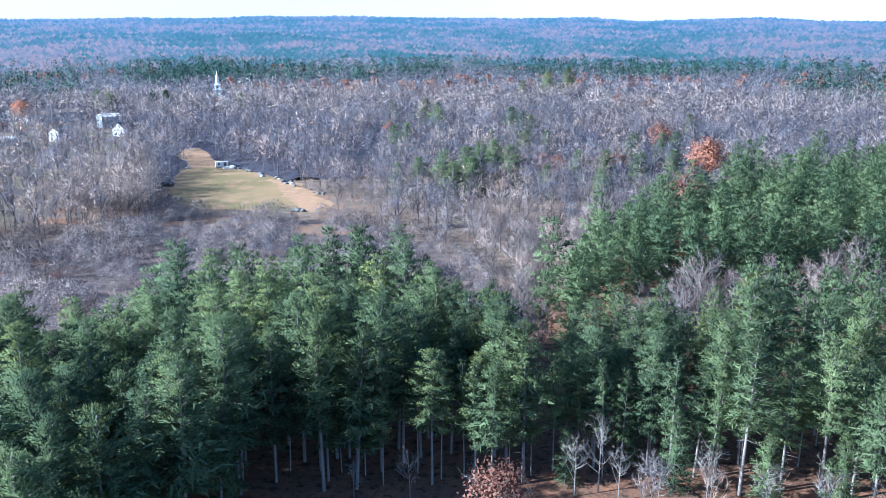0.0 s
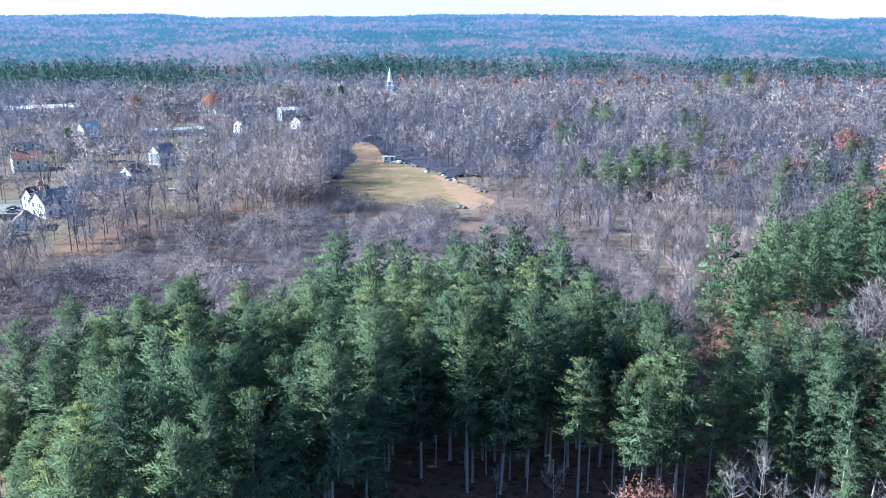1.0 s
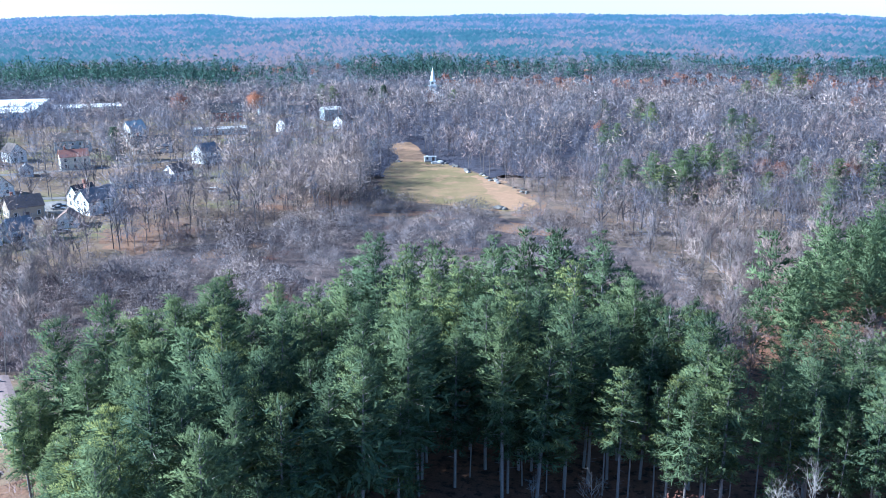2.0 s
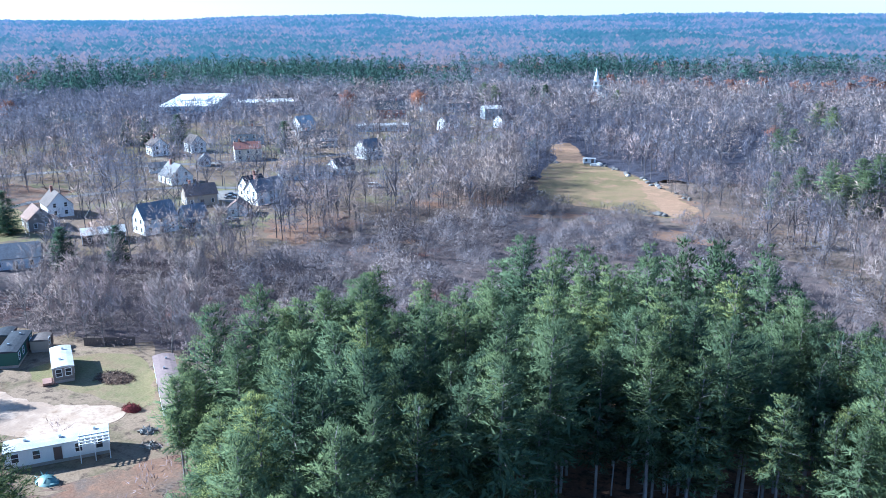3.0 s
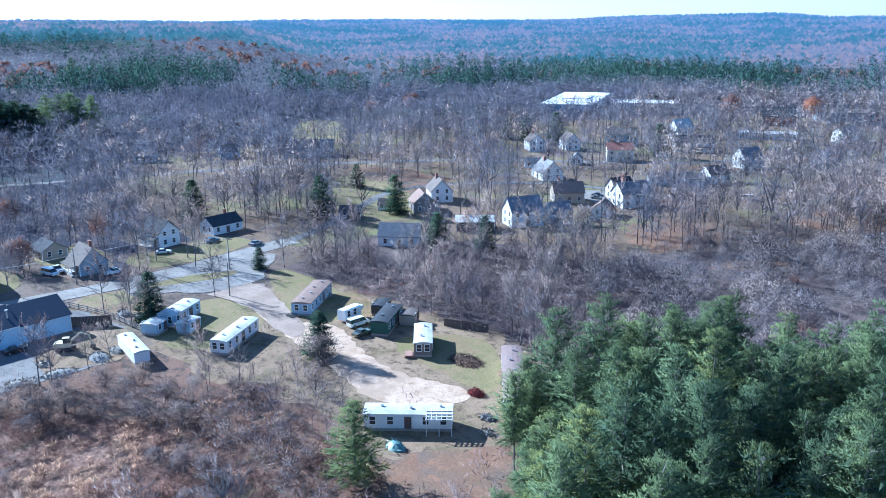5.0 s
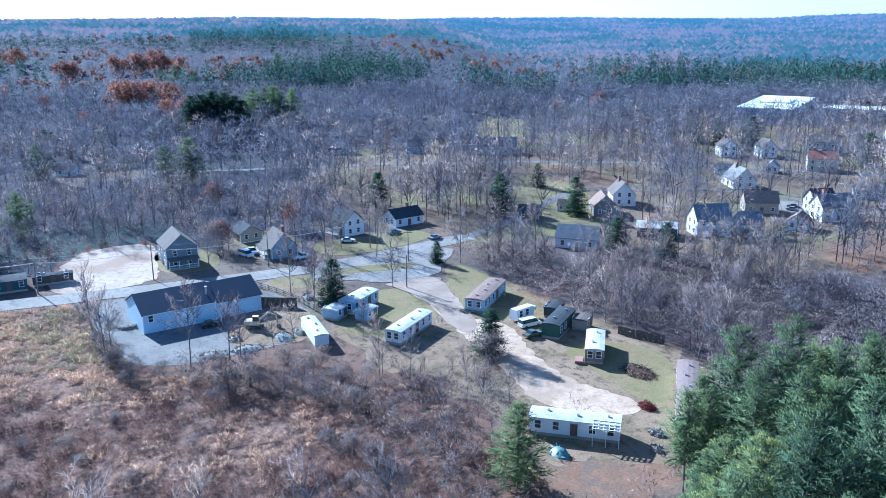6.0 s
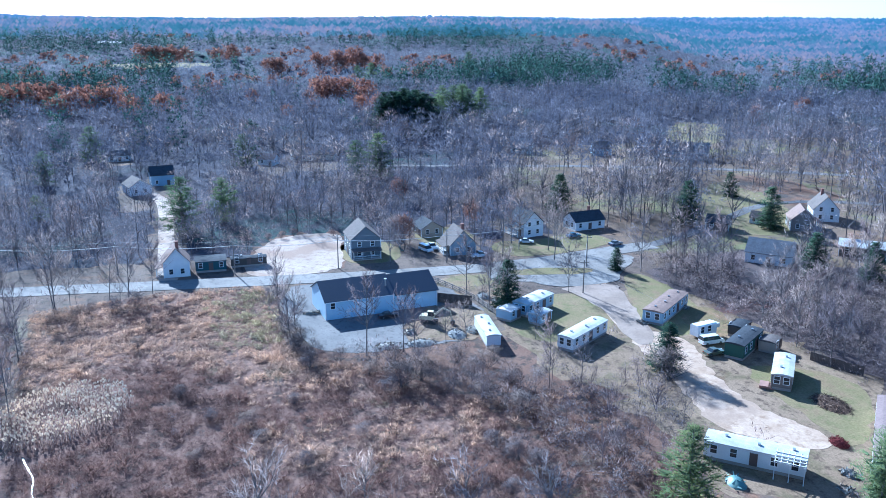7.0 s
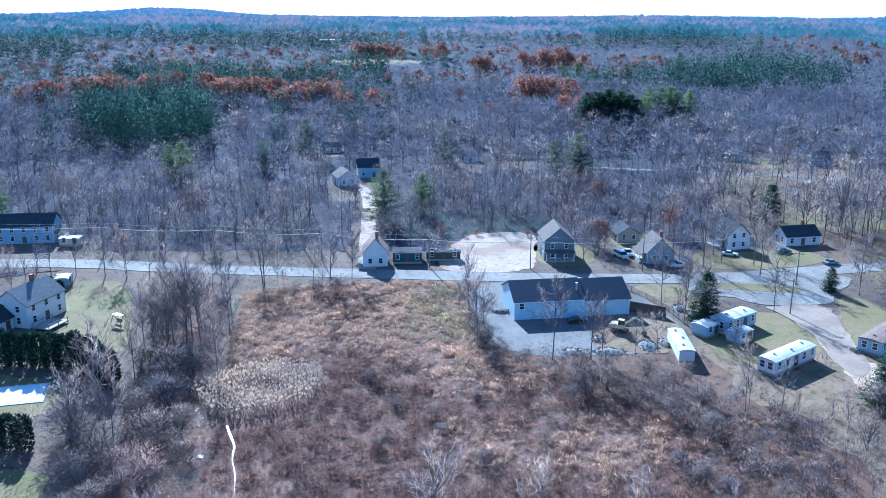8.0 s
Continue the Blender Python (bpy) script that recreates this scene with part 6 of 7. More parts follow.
stuff("marsh_grass", grass, x[red], y[red], sc[red], SEDGE, "dead russet marsh grass in tussocks", "marsh grass", 45)
stuff("marsh_grass", grass, x[straw], y[straw], sc[straw], STRAW, "straw-coloured marsh grass in tussocks", "marsh grass", 52)
stuff("marsh_grass", grass, x[sedge], y[sedge], sc[sedge] * 1.1, GREENSEDGE, "yellow-green sedge tussocks", "marsh grass", 46)
x, y = scatter(-205, -85, -40, 52, 6.5, 47)
m = inside(MARSH, x, y) & ~inside(REEDS, x, y) & (rng.uniform(size=len(x)) < np.where(x > -135, 0.45, 0.12))
stuff("brush", shrubs, x[m], y[m], rng.uniform(0.3, 0.7, m.sum()), TWIGS_PURPLE, "low purple-grey bushes in the marsh", "brush", 48)
x, y = scatter(-160, -130, -42, -12, 0.62, 49)
m = inside(REEDS, x, y) & ((np.hypot(x + 145.5, (y + 26.5) * 0.8) > 3.2) | (rng.uniform(size=len(x)) < 0.35))
stem = [blades(np.array([[0.1, 0, 0], [-0.1, 0.1, 0], [0, -0.1, 0]]), np.array([[0.05, 0.02, 1.0], [-0.2, 0.3, 1.0], [0.2, -0.2, 1.0]]), np.array([2.1, 1.6, 1.4]), np.full(3, 0.1), np.random.default_rng(1))]
head = [blades(np.array([[0.1, 0.03, 1.7], [0.1, 0.05, 1.75], [0.08, 0.02, 1.65]]), np.array([[0.5, 0.2, 0.8], [0.2, 0.5, 0.7], [-0.2, 0.1, 1.0]]), np.full(3, 0.5), np.full(3, 0.3), np.random.default_rng(2))]
tall = rng.uniform(0.65, 1.2, m.sum())
stuff("reeds", stem, x[m], y[m], tall, STRAW, "straw-brown stems of a round reed patch", "reeds", 50)
stuff("reeds", head, x[m], y[m], tall, PLUME, "pale plumed heads of a round reed patch", "reeds", 50)

# pale dead trees at the pines' edge
snag_models = []
for k in range(2):
    w, c = bare_shape(390 + k, 12, 14, 5, 8, 0.05, 0.27)
    snag_models.append((tree_kind("dead_tree", w, c, BARK_PALE, BARK_PALE, "dead white-barked tree at the pines' edge", "dead tree", "dead trees"), 12))
snags = np.array([(17, 97, 10), (20.5, 98, 13), (23, 96, 9), (28, 94, 9), (35, 95, 10), (42, 92, 9), (49, 89, 10), (56, 86, 9), (2.6, 92, 8), (5.2, 94, 7), (-6, 95, 9), (-14, 96, 7)])
plant(snag_models, snags[:, 0], snags[:, 1], snags[:, 2], 391)


# ------------------------------------------------------------------ houses
def window_mesh(w, h):
    s = Shape()
    for x0, x1, z0, z1 in ((-w / 2 - 0.1, -w / 2, -0.1, h + 0.1), (w / 2, w / 2 + 0.1, -0.1, h + 0.1), (-w / 2, w / 2, -0.1, 0), (-w / 2, w / 2, h, h + 0.1), (-w / 2, w / 2, h / 2 - 0.03, h / 2 + 0.03)):
        s.box(x0, x1, -0.03, 0.06, z0, z1)
    me = s.mesh("window")
    me.materials.append(WHITE_TRIM)
    g = Shape().box(-w / 2, w / 2, -0.02, 0.02, 0, h).mesh("pane")
    g.materials.append(GLASS)
    return me, g


WINDOW = window_mesh(0.95, 1.35)
DOOR_MESH = Shape().box(-0.5, 0.5, -0.02, 0.07, 0, 2.05).box(-0.58, -0.5, -0.02, 0.1, 0, 2.12).box(0.5, 0.58, -0.02, 0.1, 0, 2.12).mesh("door")
DOOR_MESH.materials.append(plain("dark door paint", (0.12, 0.08, 0.07), 0.5))
CHIMNEY_BRICK = plain("chimney brick", (0.26, 0.12, 0.09), 0.9, vary=0.3, grain=6)
DECKWOOD = plain("weathered deck boards", (0.36, 0.31, 0.27), 0.9, vary=0.25, grain=5)


def put_window(parent, m):
    w = part("window", WINDOW[0], WHITE_TRIM, parent, at=m)
    part("pane", WINDOW[1], GLASS, w)


def house(x, y, turn, L, W, eave, rise, wall, roof, chimney, porch, storeys, label, k):
    h = root("house", pose(x, y, float(rise_of(x, y)), 0, 0, turn), label, "house", "village houses")
    z0 = -0.3
    half = W / 2
    body = Shape().prism([(-half, z0), (half, z0), (half, eave), (0, eave + rise), (-half, eave)], -L / 2, L / 2)
    part("wall", body, WALLS[wall], h)
    slope = rise / half
    over, thick = 0.4, 0.18
    r = Shape()
    for s in (-1, 1):
        ye, ze = s * (half + over), eave - over * slope
        r.prism([(0, eave + rise), (ye, ze), (ye, ze + thick), (0, eave + rise + thick)], -L / 2 - 0.35, L / 2 + 0.35)
    part("roof", r, ROOFS[roof], h)
    board = Shape().box(-0.09, 0.09, -0.09, 0.09, 0, eave - 0.05).mesh("corner_board")
    for sx in (-1, 1):
        for sy in (-1, 1):
            part("corner_board", board, WHITE_TRIM, h, at=pose(sx * L / 2, sy * half, 0))
    per = max(2, int(L / 3.2))
    for s in (-1, 1):
        for st in range(storeys if eave > 4.5 else 1):
            for i in range(per):
                px = -L / 2 + L * (i + 0.5) / per
                if st == 0 and i == per // 2:
                    part("door", DOOR_MESH, None, h, at=pose(px, s * (half + 0.02), 0.15, 0, 0, 0 if s > 0 else 180))
                else:
                    put_window(h, pose(px, s * (half + 0.02), 0.95 + 2.6 * st, 0, 0, 0 if s > 0 else 180))
        for st in range(storeys):
            zz = 0.95 + 2.6 * st
            if zz + 1.5 > eave + rise * 0.62:
                continue
            for py in ((-W * 0.22, W * 0.22) if zz + 1.4 < eave + rise * 0.45 else (0.0,)):
                put_window(h, pose(s * (L / 2 + 0.02), py, zz, 0, 0, -90 if s > 0 else 90))
    if L > 20 and eave < 4.5 and rise > 3:
        for s in (-1, 1):
            for i in range(4):
                dx, dy = -L * 0.36 + L * 0.24 * i, s * half * 0.62
                zr = eave + rise * 0.3
                dm = part("dormer", Shape().box(-0.9, 0.9, -1.1, 1.1, 0, 1.7), WALLS["white"], h, at=pose(dx, dy, zr))
                part("dormer_roof", Shape().prism([(-1.15, 1.65), (0, 2.5), (1.15, 1.65), (1.15, 1.75), (0, 2.62), (-1.15, 1.75)], -1.3, 1.3), ROOFS[roof], dm, at=pose(0, 0, 0, 0, 0, 90))
                put_window(dm, pose(0, s * 1.12, 0.25, 0, 0, 0 if s > 0 else 180))
    if chimney:
        c = Shape().box(-0.4, 0.4, -0.4, 0.4, 0, rise * 0.6 + 1.3).box(-0.48, 0.48, -0.48, 0.48, rise * 0.6 + 1.3, rise * 0.6 + 1.45)
        part("chimney", c, CHIMNEY_BRICK, h, at=pose(L * (0.18 if k % 2 else -0.28), W * 0.08, eave + rise * 0.4))
    if porch:
        d = 2.0
        side = 1 if porch == 1 else 0
        p = root_part = part("porch", Shape().box(-L * 0.42, L * 0.42, 0, d, 0, 0.35) if side else Shape().box(0, d, -W * 0.48, W * 0.48, 0, 0.35), DECKWOOD, h,
                             at=pose(0, -half - d, 0) if side else pose(L / 2, 0, 0))
        n = 4
        for i in range(n):
            if side:
                q = (-L * 0.4 + L * 0.8 * i / (n - 1), 0.15)
            else:
                q = (d - 0.15, -W * 0.45 + W * 0.9 * i / (n - 1))
            part("post", Shape().box(q[0] - 0.07, q[0] + 0.07, q[1] - 0.07, q[1] + 0.07, 0.35, 2.5), WHITE_TRIM, p)
        rf = Shape().add([(-L * 0.44, -0.2, 2.5), (L * 0.44, -0.2, 2.5), (L * 0.44, d, 3.0), (-L * 0.44, d, 3.0), (-L * 0.44, -0.2, 2.62), (L * 0.44, -0.2, 2.62), (L * 0.44, d, 3.12), (-L * 0.44, d, 3.12)] if side else
                         [(d + 0.2, -W * 0.5, 2.5), (d + 0.2, W * 0.5, 2.5), (0, W * 0.5, 3.0), (0, -W * 0.5, 3.0), (d + 0.2, -W * 0.5, 2.62), (d + 0.2, W * 0.5, 2.62), (0, W * 0.5, 3.12), (0, -W * 0.5, 3.12)],
                         [(3, 2, 1, 0), (4, 5, 6, 7), (0, 1, 5, 4), (1, 2, 6, 5), (2, 3, 7, 6), (3, 0, 4, 7)])
        part("porch_roof", rf, ROOFS[roof], p)
        rail = Shape()
        if side:
            rail.box(-L * 0.4, L * 0.4, 0.1, 0.18, 1.15, 1.25).box(-L * 0.4, L * 0.4, 0.12, 0.16, 0.6, 0.66)
        else:
            rail.box(d - 0.18, d - 0.1, -W * 0.45, W * 0.45, 1.15, 1.25).box(d - 0.16, d - 0.12, -W * 0.45, W * 0.45, 0.6, 0.66)
        part("railing", rail, WHITE_TRIM, p)
    return h


for k, (hx, hy, turn, ln, wd, eave, rise, *rest) in enumerate(HOUSES):
    q = 1.0
    house(hx, hy, turn, ln * q, wd * q, eave * q, rise * q, *rest, k)


def trailer(x, y, turn, L, width, height, wall, roof, kind, label, k):
    """A mobile home or shed: long body on a skirt, low bowed roof with vents."""
    t = root(kind, pose(x, y, 0, 0, 0, turn), label, kind.replace("_", " "), "mobile homes" if kind == "mobile_home" else "")
    w = width / 2
    part("skirt", Shape().box(-L / 2 + 0.1, L / 2 - 0.1, -w + 0.1, w - 0.1, -0.2, 0.6), DECKWOOD, t)
    part("body", Shape().box(-L / 2, L / 2, -w, w, 0.6, height - 0.25), WALLS[wall], t)
    arc = [(-w - 0.12, height - 0.25), (-w - 0.12, height - 0.12), (-w * 0.5, height + 0.08), (0, height + 0.14), (w * 0.5, height + 0.08), (w + 0.12, height - 0.12), (w + 0.12, height - 0.25)]
    part("roof", Shape().prism(arc, -L / 2 - 0.12, L / 2 + 0.12), ROOFS[roof], t)
    for i in range(int(L / 4) if L > 8 else 0):
        part("roof_vent", Shape().box(-0.2, 0.2, -0.2, 0.2, 0, 0.35), STEEL, t, at=pose(-L / 2 + L * (i + 0.6) / max(1, int(L / 4)), 0.35 * (-1) ** i, height + 0.08))
    for s in (-1, 1):
        n = max(2, int(L / 2.6))
        for i in range(n if kind != "box_trailer" else 0):
            px = -L / 2 + L * (i + 0.5) / n
            if i == n // 2:
                part("door", DOOR_MESH, None, t, at=pose(px, s * (w + 0.02), 0.62, 0, 0, 0 if s > 0 else 180))
            else:
                put_window(t, pose(px, s * (w + 0.02), 1.35, 0, 0, 0 if s > 0 else 180))
        if kind == "mobile_home":
            for py in (-w * 0.45, w * 0.45) if wall != "green" else ():
                put_window(t, pose(s * (L / 2 + 0.02), py, 1.35, 0, 0, -90 if s > 0 else 90))
    return t


for k, row in enumerate(TRAILERS):
    trailer(*row, k)


# the long metal barn
def metal_barn():
    a, b = Vector((-182, 22.3)), Vector((-186, 48.9))
    d = b - a
    L, W = d.length, 12.5
    n = Vector((-d.y, d.x)).normalized()
    mid = (a + b) / 2 + n * W / 2
    ob = root("metal_barn", pose(mid.x, mid.y, 0, 0, 0, math.degrees(math.atan2(d.y, d.x))), "long white metal barn with dark blue-grey roof in an asphalt yard", "barn")
    eave, rise = 4.4, 3.0
    split = L * 0.1
    part("wall", Shape().prism([(-W / 2, -0.2), (W / 2, -0.2), (W / 2, eave), (0, eave + rise), (-W / 2, eave)], -L / 2, split), WALLS["metal"], ob)
    part("wall", Shape().prism([(-W / 2 + 0.3, -0.2), (W / 2 - 0.3, -0.2), (W / 2 - 0.3, eave - 0.35), (0, eave + rise - 0.3), (-W / 2 + 0.3, eave - 0.35)], split, L / 2), WALLS["metal"], ob)
    dark = striped("dark blue-grey sheet roof", (0.03, 0.045, 0.075), 0.45, "X", 0.7)
    for x0, x1, lift in ((-L / 2 - 0.3, split + 0.15, 0.0), (split + 0.16, L / 2 + 0.3, -0.3)):
        r = Shape()
        for s in (-1, 1):
            ye = s * (W / 2 + 0.35)
            ze = eave - 0.35 * rise / (W / 2) + lift
            r.prism([(0, eave + rise + lift), (ye, ze), (ye, ze + 0.14), (0, eave + rise + lift + 0.14)], x0, x1)
        part("roof", r, dark, ob)
    # the long side towards the yard
    part("sliding_door", Shape().box(-6.2, -2.2, -W / 2 - 0.1, -W / 2 - 0.02, 0.1, 3.5), plain("pale door panels", (0.8, 0.82, 0.84), 0.5), ob, "large pale sliding door")
    part("door", Shape().box(-8.7, -7.7, -W / 2 - 0.08, -W / 2 - 0.01, 0.1, 2.2), plain("pale door paint", (0.7, 0.74, 0.78), 0.5), ob, "pale side door")
    put_window(ob, pose(-11.8, -W / 2 - 0.02, 2.6, 0, 0, 180))
    part("flue", Shape().tube((0, 0, 0), (0, 0, 1.7), 0.22, 0.22, 8).tube((0, 0, 1.7), (0, 0, 1.9), 0.34, 0.34, 8), STEEL, ob, "steel flue", at=pose(split - 1.2, -W * 0.3, eave + rise * 0.4))
    part("gutter", Shape().box(-L / 2, split, -W / 2 - 0.5, -W / 2 - 0.37, eave - 0.22, eave - 0.1), WHITE_TRIM, ob)
    for i in range(3):
        part("trim", Shape().box(-0.08, 0.08, -0.06, 0.06, 0, eave - 0.4), WHITE_TRIM, ob, at=pose((-L / 2, split - 0.1, L / 2 - 0.1)[i], -W / 2 - 0.04, 0))
    return ob


metal_barn()


# ------------------------------------------------------------------ church, school
def church(x, y):
    ob = root("church", pose(x, y, 0, 0, 0, 100) @ Matrix.Diagonal((1.1, 1.1, 0.79, 1)), "white wooden church with tall steeple above bare trees", "church")
    W, L, eave, rise = 14, 22, 8, 5
    part("wall", Shape().prism([(-W / 2, 0), (W / 2, 0), (W / 2, eave), (0, eave + rise), (-W / 2, eave)], -L / 2, L / 2), WALLS["white"], ob)
    r = Shape()
    for s in (-1, 1):
        r.prism([(0, eave + rise), (s * (W / 2 + 0.4), eave - 0.3), (s * (W / 2 + 0.4), eave - 0.1), (0, eave + rise + 0.2)], -L / 2 - 0.3, L / 2 + 0.3)
    part("roof", r, ROOFS["grey"], ob)
    for s in (-1, 1):
        for i in range(4):
            put_window(ob, pose(-8 + i * 5, s * (W / 2 + 0.02), 2.5, 0, 0, 0 if s > 0 else 180))
    st = part("steeple", Shape().box(-2.6, 2.6, -2.6, 2.6, 0, 16), WALLS["white"], ob, at=pose(-L / 2 + 3, 0, 0))
    part("cornice", Shape().box(-2.9, 2.9, -2.9, 2.9, 16, 16.5), WHITE_TRIM, st)
    part("belfry", Shape().box(-2.0, 2.0, -2.0, 2.0, 16.5, 20.5), WALLS["white"], st)
    for i in range(4):
        part("louvre", Shape().box(-0.8, 0.8, -0.05, 0.05, 0, 2.6), plain("dark louvre", (0.1, 0.11, 0.12)), st, at=pose(0, 0, 17.2, 0, 0, 90 * i) @ pose(0, 2.03, 0))
    part("cornice", Shape().box(-2.25, 2.25, -2.25, 2.25, 20.5, 20.9), WHITE_TRIM, st)
    part("lantern", Shape().tube((0, 0, 20.9), (0, 0, 24.5), 1.5, 1.4, 8), WALLS["white"], st)
    part("spire", Shape().tube((0, 0, 24.5), (0, 0, 33.5), 1.5, 0.06, 8), plain("white spire paint", (0.78, 0.78, 0.77), 0.5), st)
    part("finial", Shape().tube((0, 0, 33.4), (0, 0, 35.0), 0.06, 0.05, 6), STEEL, st)
    return ob


church(-183, 665)


def school():
    base = pose(-454, 508, 0, 0, 0, 123)
    ob = root("school", base, "large school building with bright flat white roofs", "school")
    white = plain("white roof membrane", (0.82, 0.82, 0.8), 0.6, vary=0.06)
    part("wall", Shape().box(-52, 52, -19, 19, 0, 4.6), WALLS["blue"], ob)
    part("roof", Shape().box(-52.4, 52.4, -19.4, 19.4, 4.6, 5.2), white, ob)
    part("roof", Shape().box(-14, 14, -10, 10, 5.2, 6.2), white, ob)
    wing = part("wing", Shape().box(-22, 22, -13, 13, 0, 4.2), WALLS["white"], ob, at=base.inverted() @ pose(-403, 524, 0, 0, 0, 40))
    part("wing_roof", Shape().box(-22.4, 22.4, -13.4, 13.4, 4.2, 4.8), white, wing)
    for i in range(9):
        put_window(ob, pose(-52.05, -16 + i * 4, 2, 0, 0, 90))
    for i in range(16):
        put_window(ob, pose(-48 + i * 6, -19.05, 2.2, 0, 0, 180))
    return ob


school()


# ------------------------------------------------------------------ poles and wires
def utility_pole(x, y, h, turn):
    ob = root("utility_pole", pose(x, y, 0, 0, 0, turn), "weathered wooden utility pole with crossarm", "utility pole", "utility poles")
    part("pole", Shape().tube((0, 0, -0.3), (0, 0, h), 0.17, 0.11, 8), POLEWOOD, ob)
    part("crossarm", Shape().box(-1.2, 1.2, -0.06, 0.06, h - 0.7, h - 0.55), POLEWOOD, ob)
    for s in (-1.05, 0, 1.05):
        part("insulator", Shape().tube((s, 0, h - 0.55), (s, 0, h - 0.3), 0.06, 0.04, 6), STEEL, ob)
    return (x, y, h)


LINE = [utility_pole(*p) for p in ((-237, -150, 9.5, 5), (-237.3, -90.6, 9.5, 5), (-234.3, -58.2, 9.5, 5), (-230.2, -27.2, 9.5, 5), (-223.5, 2.8, 9.5, 5), (-222.5, 30.1, 9.5, 2), (-220.5, 60, 9.5, -5), (-226, 92, 10, -8))]
SIDE = [utility_pole(*p) for p in ((-186.3, 86, 8.6, 80), (-207.5, 96, 9, 60))]
WIRE = plain("weathered cable sheath", (0.42, 0.42, 0.42), 0.6, 0.0)


def wire(a, b, drop, sag, r=0.018):
    n = 10
    pts = [(np.array([a[0] + (b[0] - a[0]) * i / n, a[1] + (b[1] - a[1]) * i / n, (a[2] - drop) + (b[2] - a[2]) * i / n - sag * 4 * i / n * (1 - i / n)]), r) for i in range(n + 1)]
    s = sheet_mesh("power_cable", *tubes([pts], 4)[:2], WIRE)
    return tagged(part("power_cable", s, WIRE), "overhead cable strung between utility poles", "cable", "overhead cables")


for p, q in zip(LINE, LINE[1:]):
    wire(p, q, 0.35, 0.5)
    wire(p, q, 1.6, 0.7, 0.055)
wire(SIDE[0], SIDE[1], 0.5, 0.4)
wire(SIDE[1], LINE[-1], 0.5, 0.4)
wire(SIDE[0], (-166, 96, 4.0), 0.4, 0.3)


# ------------------------------------------------------------------ vehicles
CAR_GLASS = glass_pane("car glass", (0.015, 0.02, 0.025))
CHROME = plain("bright metal", (0.6, 0.6, 0.62), 0.25, 0.9)
LAMP_RED = plain("red lamp lens", (0.35, 0.02, 0.02), 0.3)
LAMP_CLEAR = plain("clear lamp lens", (0.75, 0.75, 0.72), 0.2)
TYRE = Shape().tube((0, -0.11, 0), (0, 0.11, 0), 0.34, 0.34, 14).mesh("tyre")
RIM = Shape().tube((0, -0.125, 0), (0, 0.125, 0), 0.19, 0.19, 10).mesh("rim")


def car_paint(name, color):
    m, nt, b = fresh(name)
    nt.links.new(ramp(nt, noise_of(nt, 2.0, 4), [(0.35, tuple(c * 0.85 for c in color)), (0.65, color)]), b.inputs["Base Color"])
    b.inputs["Roughness"].default_value = 0.3
    b.inputs["Coat Weight"].default_value = 0.5
    return m


PAINT = {"white": car_paint("white car paint", (0.75, 0.75, 0.75)), "grey": car_paint("grey car paint", (0.25, 0.26, 0.28)), "black": car_paint("black car paint", (0.02, 0.02, 0.025)),
         "blue": car_paint("blue car paint", (0.05, 0.16, 0.26)), "olive": car_paint("olive car paint", (0.1, 0.11, 0.07)), "red": car_paint("dark red car paint", (0.22, 0.03, 0.03))}


